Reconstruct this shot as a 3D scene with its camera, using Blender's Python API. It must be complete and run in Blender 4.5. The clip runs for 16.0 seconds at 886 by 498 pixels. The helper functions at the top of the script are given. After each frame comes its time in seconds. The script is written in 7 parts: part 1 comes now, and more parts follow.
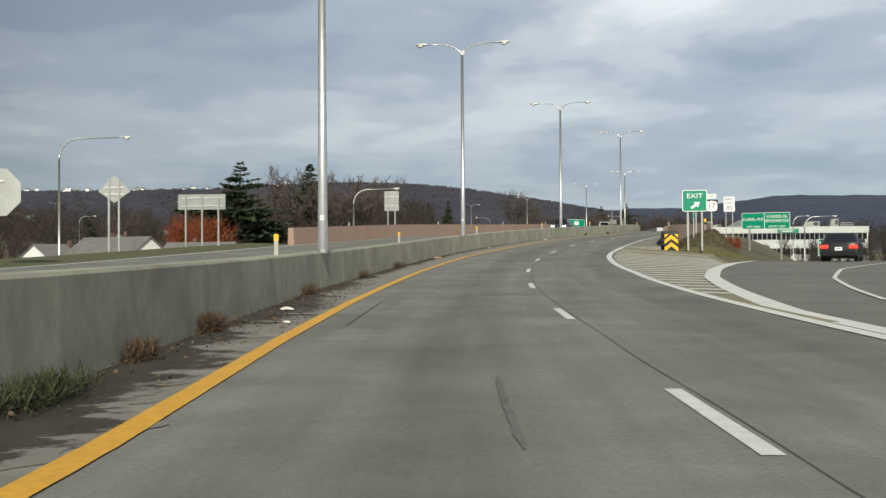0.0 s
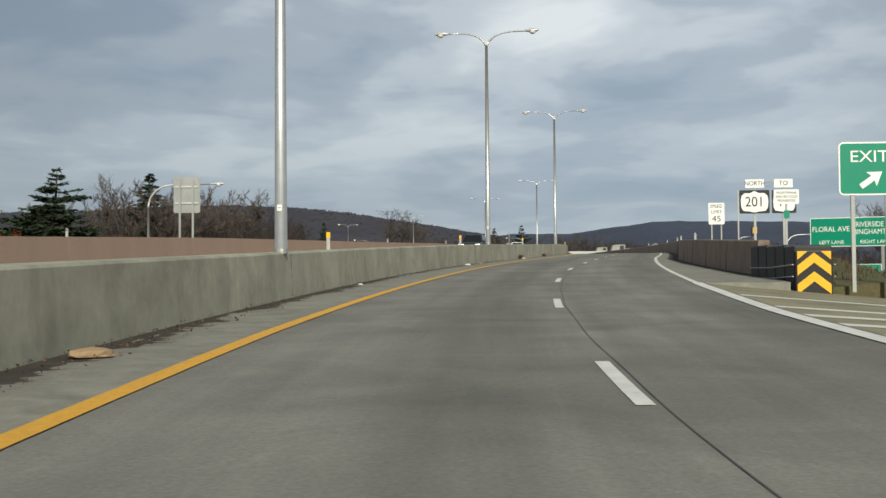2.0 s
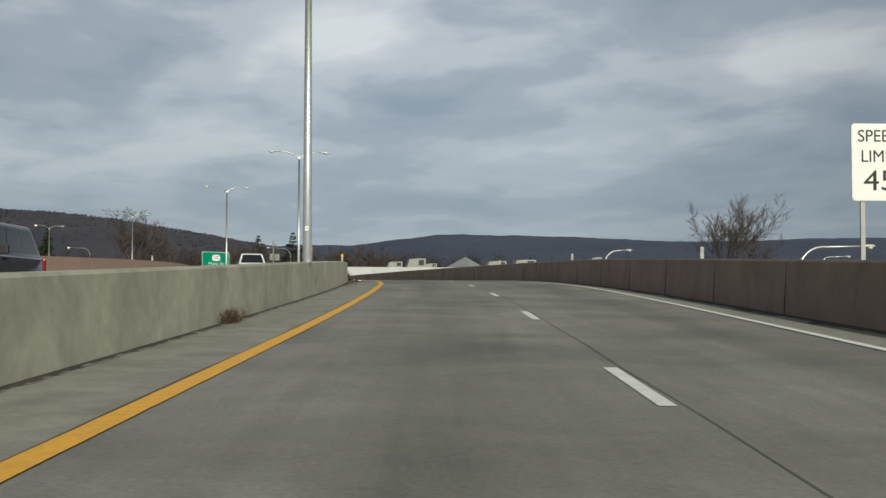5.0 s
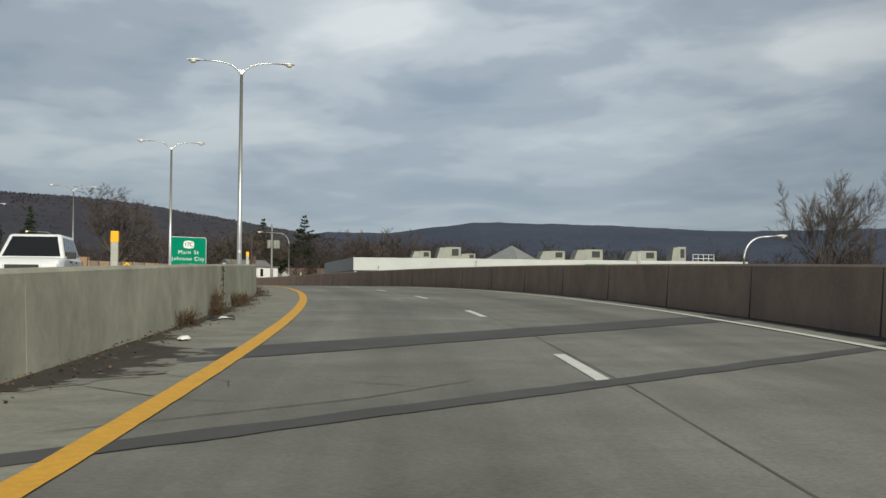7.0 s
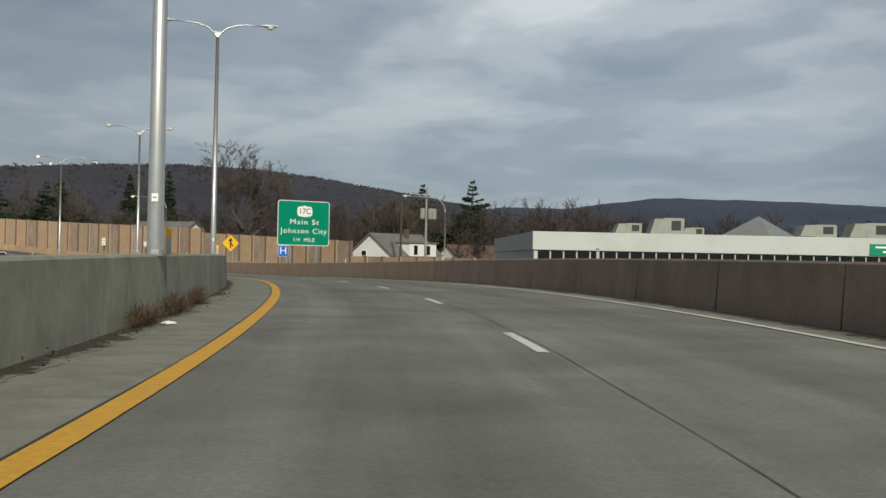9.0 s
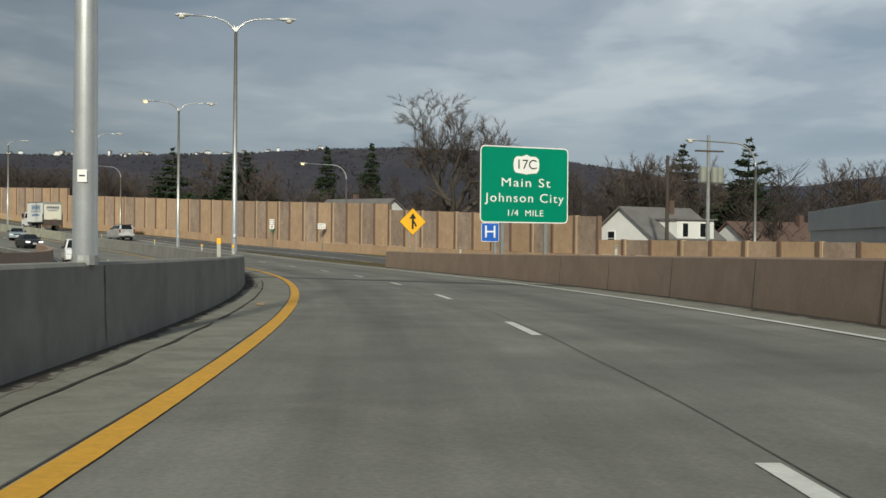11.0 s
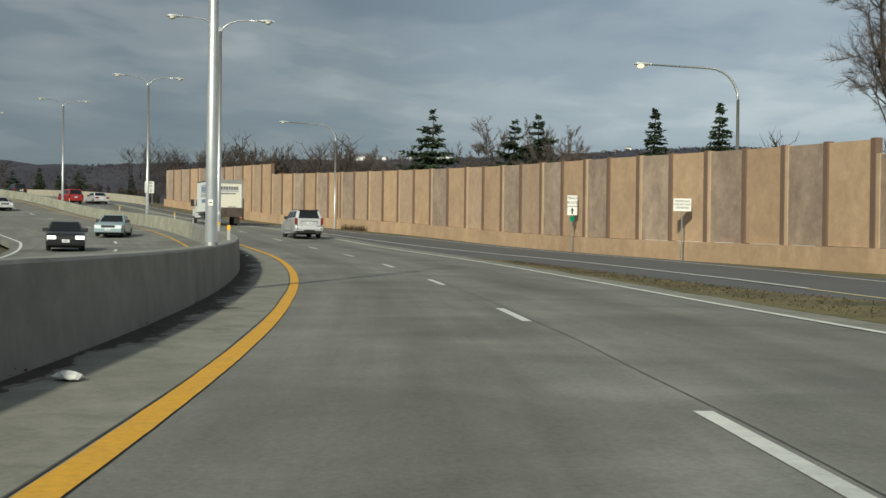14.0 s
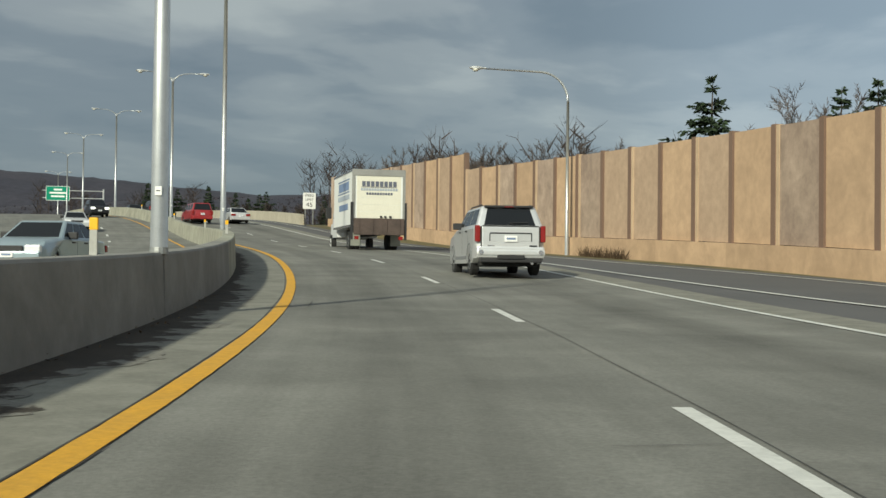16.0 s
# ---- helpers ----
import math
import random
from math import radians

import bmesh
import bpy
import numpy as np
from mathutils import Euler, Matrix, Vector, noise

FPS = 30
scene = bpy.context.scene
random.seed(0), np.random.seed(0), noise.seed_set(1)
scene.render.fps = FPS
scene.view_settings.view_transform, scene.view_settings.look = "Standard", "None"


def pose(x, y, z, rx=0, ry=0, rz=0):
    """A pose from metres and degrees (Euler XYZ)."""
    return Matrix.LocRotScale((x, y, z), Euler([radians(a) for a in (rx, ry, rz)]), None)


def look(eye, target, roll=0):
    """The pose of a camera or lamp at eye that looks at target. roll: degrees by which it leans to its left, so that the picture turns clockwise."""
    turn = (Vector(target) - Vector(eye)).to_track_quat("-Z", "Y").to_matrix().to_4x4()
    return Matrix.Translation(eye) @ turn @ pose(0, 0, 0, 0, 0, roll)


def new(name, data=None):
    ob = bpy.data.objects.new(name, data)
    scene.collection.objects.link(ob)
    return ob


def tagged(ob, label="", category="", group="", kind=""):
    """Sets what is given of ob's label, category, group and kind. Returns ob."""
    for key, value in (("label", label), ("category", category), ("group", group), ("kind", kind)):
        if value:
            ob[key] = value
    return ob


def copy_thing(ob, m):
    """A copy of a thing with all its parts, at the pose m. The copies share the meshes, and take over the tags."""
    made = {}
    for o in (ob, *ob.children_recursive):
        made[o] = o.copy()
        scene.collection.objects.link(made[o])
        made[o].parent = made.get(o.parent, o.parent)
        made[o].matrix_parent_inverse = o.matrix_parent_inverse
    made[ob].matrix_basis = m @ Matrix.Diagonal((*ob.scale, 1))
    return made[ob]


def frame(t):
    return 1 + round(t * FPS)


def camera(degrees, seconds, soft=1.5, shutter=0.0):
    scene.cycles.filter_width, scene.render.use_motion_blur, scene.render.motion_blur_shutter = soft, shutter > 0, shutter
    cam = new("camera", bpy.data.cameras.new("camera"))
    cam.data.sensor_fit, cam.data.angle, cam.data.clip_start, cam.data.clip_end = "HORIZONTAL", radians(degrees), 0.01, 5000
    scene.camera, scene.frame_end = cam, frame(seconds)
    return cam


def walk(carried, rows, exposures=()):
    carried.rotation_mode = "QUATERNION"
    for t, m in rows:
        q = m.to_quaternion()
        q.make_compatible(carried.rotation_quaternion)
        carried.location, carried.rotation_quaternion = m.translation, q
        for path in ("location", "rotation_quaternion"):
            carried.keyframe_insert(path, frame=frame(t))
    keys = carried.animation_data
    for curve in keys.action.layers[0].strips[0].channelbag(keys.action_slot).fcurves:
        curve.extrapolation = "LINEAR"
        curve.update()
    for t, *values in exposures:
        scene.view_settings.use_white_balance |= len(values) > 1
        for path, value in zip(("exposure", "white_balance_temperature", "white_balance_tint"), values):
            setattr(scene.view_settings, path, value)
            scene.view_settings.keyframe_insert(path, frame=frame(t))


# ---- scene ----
cam = camera(40.94, 16.0, soft=1.5)
PATH = [
    (0, (0.000, 0.000, 1.111), (-0.002, 19.999, 1.330), -0.31),
    (0.5, (0.110, 11.965, 1.230), (0.521, 31.958, 1.561), -0.14),
    (1, (0.469, 23.692, 1.401), (1.375, 43.668, 1.796), -0.39),
    (1.5, (1.100, 34.787, 1.631), (2.473, 54.733, 2.146), -0.47),
    (2, (2.067, 46.623, 1.967), (4.071, 66.512, 2.608), -0.45),
    (2.5, (3.489, 58.492, 2.364), (6.272, 78.282, 3.138), -0.87),
    (3, (5.377, 70.282, 2.825), (8.988, 89.934, 3.690), -0.99),
    (3.5, (7.753, 82.073, 3.325), (12.100, 101.574, 4.218), -0.57),
    (4, (10.553, 93.876, 3.804), (15.531, 113.228, 4.671), -0.12),
    (4.5, (13.640, 105.589, 4.256), (19.026, 124.831, 5.096), 0.06),
    (5, (16.895, 117.181, 4.686), (22.474, 136.370, 5.508), 0.03),
    (5.5, (20.211, 128.655, 5.100), (25.810, 147.839, 5.902), -0.08),
    (6, (23.476, 140.010, 5.504), (28.971, 159.225, 6.277), -0.11),
    (6.5, (26.582, 151.247, 5.901), (31.889, 170.517, 6.628), 0.08),
    (7, (29.421, 162.358, 6.277), (34.420, 181.713, 6.900), 0.43),
    (7.5, (31.937, 173.448, 6.565), (36.317, 192.958, 6.981), 0.60),
    (8, (34.165, 184.875, 6.803), (37.881, 204.523, 7.181), 1.28),
    (8.5, (35.936, 196.204, 7.008), (38.835, 215.991, 7.305), 0.89),
    (9, (37.242, 207.710, 7.166), (39.337, 227.600, 7.342), 1.15),
    (9.5, (38.005, 219.264, 7.273), (39.224, 239.226, 7.338), 1.30),
    (10, (38.208, 230.817, 7.329), (38.476, 250.815, 7.299), 1.12),
    (10.5, (37.864, 242.393, 7.332), (37.143, 262.379, 7.224), 0.80),
    (11, (36.982, 254.012, 7.280), (35.279, 273.939, 7.110), 0.52),
    (11.5, (35.574, 265.697, 7.172), (32.936, 285.521, 6.954), 0.46),
    (12, (33.647, 277.387, 7.021), (30.141, 297.076, 6.789), 0.68),
    (12.5, (31.206, 288.890, 6.877), (26.871, 308.414, 6.698), 0.82),
    (13, (28.297, 300.521, 6.735), (23.210, 319.863, 6.547), 0.84),
    (13.5, (24.942, 312.089, 6.606), (19.075, 331.208, 6.490), 0.82),
    (14, (21.091, 323.510, 6.521), (14.413, 342.362, 6.429), 0.70),
    (14.5, (16.737, 334.771, 6.499), (9.231, 353.309, 6.499), 0.78),
    (15, (11.899, 345.740, 6.547), (3.497, 363.889, 6.690), 0.57),
    (15.5, (6.503, 356.508, 6.701), (-2.746, 374.239, 6.932), 0.73),
    (16, (0.609, 367.031, 6.883), (-9.489, 384.291, 7.252), 0.61),
]
LIGHTING = [(0, 0.28, 6470, 2), (1.5, 0.22, 6470, 2), (2.6, 0.0, 6470, 1), (3.5, -0.12, 6470, 1), (6.5, 0.06, 6470, 1), (7, 0.04, 6470, 1), (7.6, -0.18, 6470, 1), (9, -0.1, 6470, 1), (11.5, 0.02, 6450, -1), (12, 0.1, 6450, -2), (12.6, -0.06, 6450, -2), (13.2, -0.06, 6450, -2), (14.5, 0.24, 6400, -4), (16, 0.28, 6400, -4)]
walk(cam, [(t, look(eye, target, roll)) for t, eye, target, roll in PATH], LIGHTING)

# ---- light ----
SUN_EL, SUN_AZ = radians(27), radians(177)
world = bpy.data.worlds.new("sky")
scene.world = world
world.use_nodes = True
wn, wl = world.node_tree.nodes, world.node_tree.links
wn.clear()
w_out = wn.new("ShaderNodeOutputWorld")
w_sky = wn.new("ShaderNodeTexSky")
w_sky.sky_type, w_sky.sun_disc = "NISHITA", False
w_sky.sun_elevation, w_sky.sun_rotation = SUN_EL, SUN_AZ
w_bg_sky = wn.new("ShaderNodeBackground")
w_bg_sky.inputs["Strength"].default_value = 0.085
wl.new(w_sky.outputs["Color"], w_bg_sky.inputs["Color"])
# a broken cloud sheet on a plane far above, thinning to blue gaps
w_tc = wn.new("ShaderNodeTexCoord")
w_sep = wn.new("ShaderNodeSeparateXYZ")
wl.new(w_tc.outputs["Generated"], w_sep.inputs[0])
w_up = wn.new("ShaderNodeMath")
w_up.operation, w_up.inputs[1].default_value = "MAXIMUM", 0.0
wl.new(w_sep.outputs["Z"], w_up.inputs[0])
w_den = wn.new("ShaderNodeMath")
w_den.operation, w_den.inputs[1].default_value = "ADD", 0.10
wl.new(w_up.outputs[0], w_den.inputs[0])
w_div = wn.new("ShaderNodeVectorMath")
w_div.operation = "SCALE"
w_inv = wn.new("ShaderNodeMath")
w_inv.operation, w_inv.inputs[0].default_value = "DIVIDE", 1.0
wl.new(w_den.outputs[0], w_inv.inputs[1])
wl.new(w_tc.outputs["Generated"], w_div.inputs[0])
wl.new(w_inv.outputs[0], w_div.inputs["Scale"])
w_map = wn.new("ShaderNodeMapping")
w_map.inputs["Scale"].default_value = (1.0, 0.78, 0.0)
w_map.inputs["Rotation"].default_value = (0, 0, radians(-14))
w_map.inputs["Location"].default_value = (3.1, 1.7, 0)
wl.new(w_div.outputs[0], w_map.inputs[0])


def w_noise(scale, detail, rough, distort):
    n = wn.new("ShaderNodeTexNoise")
    n.inputs["Scale"].default_value, n.inputs["Detail"].default_value = scale, detail
    n.inputs["Roughness"].default_value, n.inputs["Distortion"].default_value = rough, distort
    wl.new(w_map.outputs[0], n.inputs["Vector"])
    return n


def w_ramp(src, stops):
    r = wn.new("ShaderNodeValToRGB")
    r.color_ramp.interpolation = "EASE"
    el = r.color_ramp.elements
    while len(el) < len(stops):
        el.new(0.5)
    for e, (p, c) in zip(el, stops):
        e.position, e.color = p, (*c, 1)
    wl.new(src, r.inputs[0])
    return r


w_n1, w_n2 = w_noise(0.85, 6, 0.46, 0.35), w_noise(2.7, 6, 0.5, 0.3)
w_mix = wn.new("ShaderNodeMix")
w_mix.data_type, w_mix.inputs["Factor"].default_value = "FLOAT", 0.30
wl.new(w_n1.outputs["Fac"], w_mix.inputs["A"])
wl.new(w_n2.outputs["Fac"], w_mix.inputs["B"])
w_col = w_ramp(w_mix.outputs["Result"], [(0.36, (0.30, 0.345, 0.435)), (0.46, (0.41, 0.445, 0.53)), (0.53, (0.56, 0.58, 0.65)), (0.63, (0.77, 0.775, 0.82))])
# the sheet is thinner, so brighter, towards the north-east and round the sun
w_rad = wn.new("ShaderNodeTexGradient")
w_rad.gradient_type = "RADIAL"
wl.new(w_tc.outputs["Generated"], w_rad.inputs[0])
# unseen east dimmed and south raised to steer the light on the barrier
w_az = ((-90, 0.52), (-55, 0.48), (-38, 0.7), (-30, 0.81), (-20, 0.96), (-12, 0.96), (-4, 0.9), (6, 0.84), (15, 0.74), (25, 0.52), (34, 0.45), (48, 0.45), (88, 0.52), (130, 0.72), (180, 1.15), (220, 1.12), (245, 0.85), (268, 0.54))
w_thin = w_ramp(w_rad.outputs["Fac"], sorted(((0.75 + a / 360) % 1.0, (v, v, v)) for a, v in w_az))
w_mul = wn.new("ShaderNodeMix")
w_mul.data_type, w_mul.blend_type, w_mul.inputs["Factor"].default_value = "RGBA", "MULTIPLY", 1.0
wl.new(w_thin.outputs[0], w_mul.inputs["B"])
# paler air low over the hills
w_low = wn.new("ShaderNodeMapRange")
w_low.inputs["From Min"].default_value, w_low.inputs["From Max"].default_value = 0.02, 0.2
w_low.inputs["To Min"].default_value, w_low.inputs["To Max"].default_value = 0.86, 0.0
wl.new(w_sep.outputs["Z"], w_low.inputs["Value"])
w_air = wn.new("ShaderNodeMix")
w_air.data_type = "RGBA"
wl.new(w_low.outputs[0], w_air.inputs["Factor"])
wl.new(w_col.outputs[0], w_air.inputs["A"])
w_air.inputs["B"].default_value = (0.30, 0.352, 0.452, 1)
wl.new(w_air.outputs["Result"], w_mul.inputs["A"])
# the upper sky, out of view, is dimmed to lower the ambient light
w_top = wn.new("ShaderNodeMapRange")
w_top.interpolation_type = "SMOOTHSTEP"
w_top.inputs["From Min"].default_value, w_top.inputs["From Max"].default_value = 0.3, 0.85
w_top.inputs["To Min"].default_value, w_top.inputs["To Max"].default_value = 1.0, 0.72
wl.new(w_sep.outputs["Z"], w_top.inputs["Value"])
w_bg_cloud = wn.new("ShaderNodeBackground")
wl.new(w_top.outputs[0], w_bg_cloud.inputs["Strength"])
wl.new(w_mul.outputs["Result"], w_bg_cloud.inputs["Color"])
w_shader = wn.new("ShaderNodeMixShader")
w_shader.inputs[0].default_value = 0.9
wl.new(w_bg_sky.outputs[0], w_shader.inputs[1])
wl.new(w_bg_cloud.outputs[0], w_shader.inputs[2])
wl.new(w_shader.outputs[0], w_out.inputs[0])

sun = new("sun", bpy.data.lights.new("sun", "SUN"))
sun.data.energy, sun.data.angle, sun.data.color = 3.8, radians(2.6), (1.0, 0.9, 0.76)
sun.matrix_world = look((math.sin(SUN_AZ) * math.cos(SUN_EL) * 100, math.cos(SUN_AZ) * math.cos(SUN_EL) * 100, math.sin(SUN_EL) * 100), (0, 0, 0))
sun.rotation_euler = sun.matrix_world.to_euler()
scene.view_settings.exposure = 0.0

# ---- materials ----


def mat(name, color, rough=0.8, metal=0.0, vary=0.15, scale=1.0, fine=18.0, bump=0.15, second=None, streak=0.0, spec=0.35, rand=0.0, coat=0.0, isle=0.0, blotch=None):
    """A node material: base colour with broad stains, fine grain and relief, in object space metres."""
    m = bpy.data.materials.new(name)
    m.use_nodes = True
    n, k = m.node_tree.nodes, m.node_tree.links
    b = n["Principled BSDF"]
    b.inputs["Roughness"].default_value, b.inputs["Metallic"].default_value = rough, metal
    b.inputs["Specular IOR Level"].default_value = spec
    b.inputs["Coat Weight"].default_value = coat
    geo = n.new("ShaderNodeNewGeometry")
    big = n.new("ShaderNodeTexNoise")
    big.inputs["Scale"].default_value, big.inputs["Detail"].default_value, big.inputs["Roughness"].default_value = scale, 6, 0.6
    small = n.new("ShaderNodeTexNoise")
    small.inputs["Scale"].default_value, small.inputs["Detail"].default_value, small.inputs["Roughness"].default_value = fine, 4, 0.7
    vec = geo.outputs["Position"]
    k.new(vec, small.inputs["Vector"])
    if streak:
        mp = n.new("ShaderNodeMapping")
        mp.inputs["Scale"].default_value = (1, 1, streak)
        k.new(vec, mp.inputs[0])
        vec = mp.outputs[0]
    k.new(vec, big.inputs["Vector"])
    ramp = n.new("ShaderNodeValToRGB")
    c2 = second or tuple(c * 0.62 for c in color)
    ramp.color_ramp.elements[0].position, ramp.color_ramp.elements[0].color = 0.34, (*c2, 1)
    ramp.color_ramp.elements[1].position, ramp.color_ramp.elements[1].color = 0.62, (*color, 1)
    k.new(big.outputs["Fac"], ramp.inputs[0])
    mix = n.new("ShaderNodeMix")
    mix.data_type, mix.inputs["Factor"].default_value = "RGBA", min(1.0, vary * 4)
    mix.inputs["A"].default_value = (*color, 1)
    k.new(ramp.outputs[0], mix.inputs["B"])
    grain = n.new("ShaderNodeMapRange")
    grain.inputs["From Min"].default_value, grain.inputs["From Max"].default_value = 0.25, 0.75
    grain.inputs["To Min"].default_value, grain.inputs["To Max"].default_value = 1 - vary, 1 + vary
    k.new(small.outputs["Fac"], grain.inputs["Value"])
    val = grain.outputs[0]
    if rand or isle:
        src = geo.outputs["Random Per Island"] if isle else n.new("ShaderNodeObjectInfo").outputs["Random"]
        rr = n.new("ShaderNodeMapRange")
        rr.inputs["To Min"].default_value, rr.inputs["To Max"].default_value = 1 - (rand or isle), 1 + (rand or isle)
        k.new(src, rr.inputs["Value"])
        mu = n.new("ShaderNodeMath")
        mu.operation = "MULTIPLY"
        k.new(val, mu.inputs[0])
        k.new(rr.outputs[0], mu.inputs[1])
        val = mu.outputs[0]
    sc = n.new("ShaderNodeVectorMath")
    sc.operation = "SCALE"
    k.new(mix.outputs["Result"], sc.inputs[0])
    k.new(val, sc.inputs["Scale"])
    k.new(sc.outputs[0], b.inputs["Base Color"])
    if blotch:
        size, lo, hi = blotch
        cloud = n.new("ShaderNodeTexNoise")
        cloud.inputs["Scale"].default_value, cloud.inputs["Detail"].default_value = size, 7
        cloud.inputs["Roughness"].default_value, cloud.inputs["Distortion"].default_value = 0.62, 0.6
        k.new(geo.outputs["Position"], cloud.inputs["Vector"])
        bl = n.new("ShaderNodeMapRange")
        bl.inputs["From Min"].default_value, bl.inputs["From Max"].default_value = 0.34, 0.66
        bl.inputs["To Min"].default_value, bl.inputs["To Max"].default_value = lo, hi
        k.new(cloud.outputs["Fac"], bl.inputs["Value"])
        s2 = n.new("ShaderNodeVectorMath")
        s2.operation = "SCALE"
        k.new(sc.outputs[0], s2.inputs[0])
        k.new(bl.outputs[0], s2.inputs["Scale"])
        k.new(s2.outputs[0], b.inputs["Base Color"])
    if bump:
        bp = n.new("ShaderNodeBump")
        bp.inputs["Strength"].default_value, bp.inputs["Distance"].default_value = bump, 0.02
        k.new(small.outputs["Fac"], bp.inputs["Height"])
        k.new(bp.outputs[0], b.inputs["Normal"])
    return m


def glow(name, color, strength):
    m = bpy.data.materials.new(name)
    m.use_nodes = True
    b = m.node_tree.nodes["Principled BSDF"]
    b.inputs["Base Color"].default_value = (*color, 1)
    b.inputs["Emission Color"].default_value, b.inputs["Emission Strength"].default_value = (*color, 1), strength
    return m


def wear(m):
    """Oil strips down the middle of each lane and long drawn-out streaks, along the road's own coordinates."""
    n, k = m.node_tree.nodes, m.node_tree.links
    b = n["Principled BSDF"]
    src = b.inputs["Base Color"].links[0].from_socket
    la, sa = n.new("ShaderNodeAttribute"), n.new("ShaderNodeAttribute")
    la.attribute_name, sa.attribute_name = "across", "along"

    def math_node(op, a, c):
        q = n.new("ShaderNodeMath")
        q.operation = op
        for i, v in enumerate((a, c)):
            if v is None:
                continue
            if isinstance(v, (int, float)):
                q.inputs[i].default_value = v
            else:
                k.new(v, q.inputs[i])
        return q.outputs[0]

    l = la.outputs["Fac"]
    strips = math_node("MINIMUM", math_node("ABSOLUTE", math_node("SUBTRACT", l, 0.05), None), math_node("ABSOLUTE", math_node("SUBTRACT", l, 4.1), None))
    vec = n.new("ShaderNodeCombineXYZ")
    k.new(math_node("MULTIPLY", l, 1.6), vec.inputs[0])
    k.new(math_node("MULTIPLY", sa.outputs["Fac"], 0.07), vec.inputs[1])
    nz = n.new("ShaderNodeTexNoise")
    nz.inputs["Scale"].default_value, nz.inputs["Detail"].default_value, nz.inputs["Roughness"].default_value = 1.0, 5, 0.6
    k.new(vec.outputs[0], nz.inputs["Vector"])
    mr = n.new("ShaderNodeMapRange")
    mr.interpolation_type = "SMOOTHSTEP"
    mr.inputs["From Min"].default_value, mr.inputs["From Max"].default_value = 0.15, 1.0
    mr.inputs["To Min"].default_value, mr.inputs["To Max"].default_value = 0.84, 1.02
    k.new(strips, mr.inputs["Value"])
    m2 = n.new("ShaderNodeMapRange")
    m2.inputs["From Min"].default_value, m2.inputs["From Max"].default_value = 0.3, 0.7
    m2.inputs["To Min"].default_value, m2.inputs["To Max"].default_value = 0.84, 1.14
    k.new(nz.outputs["Fac"], m2.inputs["Value"])
    sc = n.new("ShaderNodeVectorMath")
    sc.operation = "SCALE"
    k.new(src, sc.inputs[0])
    k.new(math_node("MULTIPLY", mr.outputs[0], m2.outputs[0]), sc.inputs["Scale"])
    k.new(sc.outputs[0], b.inputs["Base Color"])
    return m


M_ROAD = mat("road_concrete", (0.203, 0.2, 0.18), 0.85, vary=0.2, scale=0.16, fine=24, second=(0.15, 0.149, 0.136), bump=0.25, spec=0.15, blotch=(0.45, 0.85, 1.15))
wear(M_ROAD)
M_SHOULDER = mat("shoulder_concrete", (0.24, 0.236, 0.205), 0.9, vary=0.14, scale=0.5, fine=18, second=(0.195, 0.19, 0.163), spec=0.15, blotch=(1.6, 0.8, 1.12))
M_STAIN = mat("tyre_mark", (0.14, 0.138, 0.127), 0.88, vary=0.2, scale=2.0, fine=30)
M_GORE = mat("gore_concrete", (0.265, 0.245, 0.165), 0.92, vary=0.22, scale=0.8, fine=14, second=(0.165, 0.152, 0.108), spec=0.15)
M_PATCH = mat("asphalt_patch", (0.085, 0.085, 0.085), 0.9, vary=0.15, scale=0.8, fine=40)
M_RAMP = mat("ramp_asphalt", (0.11, 0.11, 0.112), 0.88, vary=0.12, scale=0.25, fine=35, second=(0.08, 0.08, 0.082))
M_SEAM = mat("joint_tar", (0.075, 0.073, 0.068), 0.9, vary=0.1)
M_YELLOW = mat("yellow_paint", (0.65, 0.345, 0.032), 0.7, vary=0.16, scale=2.2, fine=14, second=(0.56, 0.31, 0.045))
M_WHITE = mat("white_paint", (0.66, 0.66, 0.62), 0.7, vary=0.14, scale=2.2, fine=14, second=(0.48, 0.48, 0.45))
# darker copy of barrier_concrete with shade put into its colour
M_BARRIERSHADE = mat("shaded_barrier_concrete", (0.255, 0.25, 0.23), 0.9, vary=0.1, scale=0.3, fine=4, second=(0.195, 0.192, 0.178), streak=0.5, bump=0.2, blotch=(0.7, 0.8, 1.1))
M_FADED = mat("faded_yellow_paint", (0.58, 0.5, 0.3), 0.75, vary=0.14, scale=2.0, fine=14, second=(0.45, 0.4, 0.26))
M_BARRIER = mat("barrier_concrete", (0.335, 0.33, 0.265), 0.9, vary=0.11, scale=0.3, fine=4, second=(0.24, 0.235, 0.195), streak=0.5, bump=0.2, blotch=(0.7, 0.74, 1.16))
M_BROWNPALE = mat("newer_brown_concrete", (0.31, 0.23, 0.176), 0.9, blotch=(1.2, 0.88, 1.08), vary=0.09, scale=0.6, fine=14, second=(0.25, 0.188, 0.145), streak=0.3)
M_BROWN = mat("brown_concrete", (0.285, 0.213, 0.17), 0.9, vary=0.14, scale=0.7, fine=16, second=(0.21, 0.157, 0.127), streak=0.25, blotch=(0.9, 0.82, 1.1))
# lighter copy of brown_concrete: the far parapet's sunlight is in its colour
M_SUNLITBROWN = mat("sunlit_brown_concrete", (0.34, 0.24, 0.185), 0.9, vary=0.12, scale=0.7, fine=14, second=(0.27, 0.192, 0.15), streak=0.3)
M_PALE = mat("pale_concrete", (0.40, 0.365, 0.29), 0.9, vary=0.12, scale=0.6, fine=10, second=(0.32, 0.29, 0.23), blotch=(0.8, 0.9, 1.06))
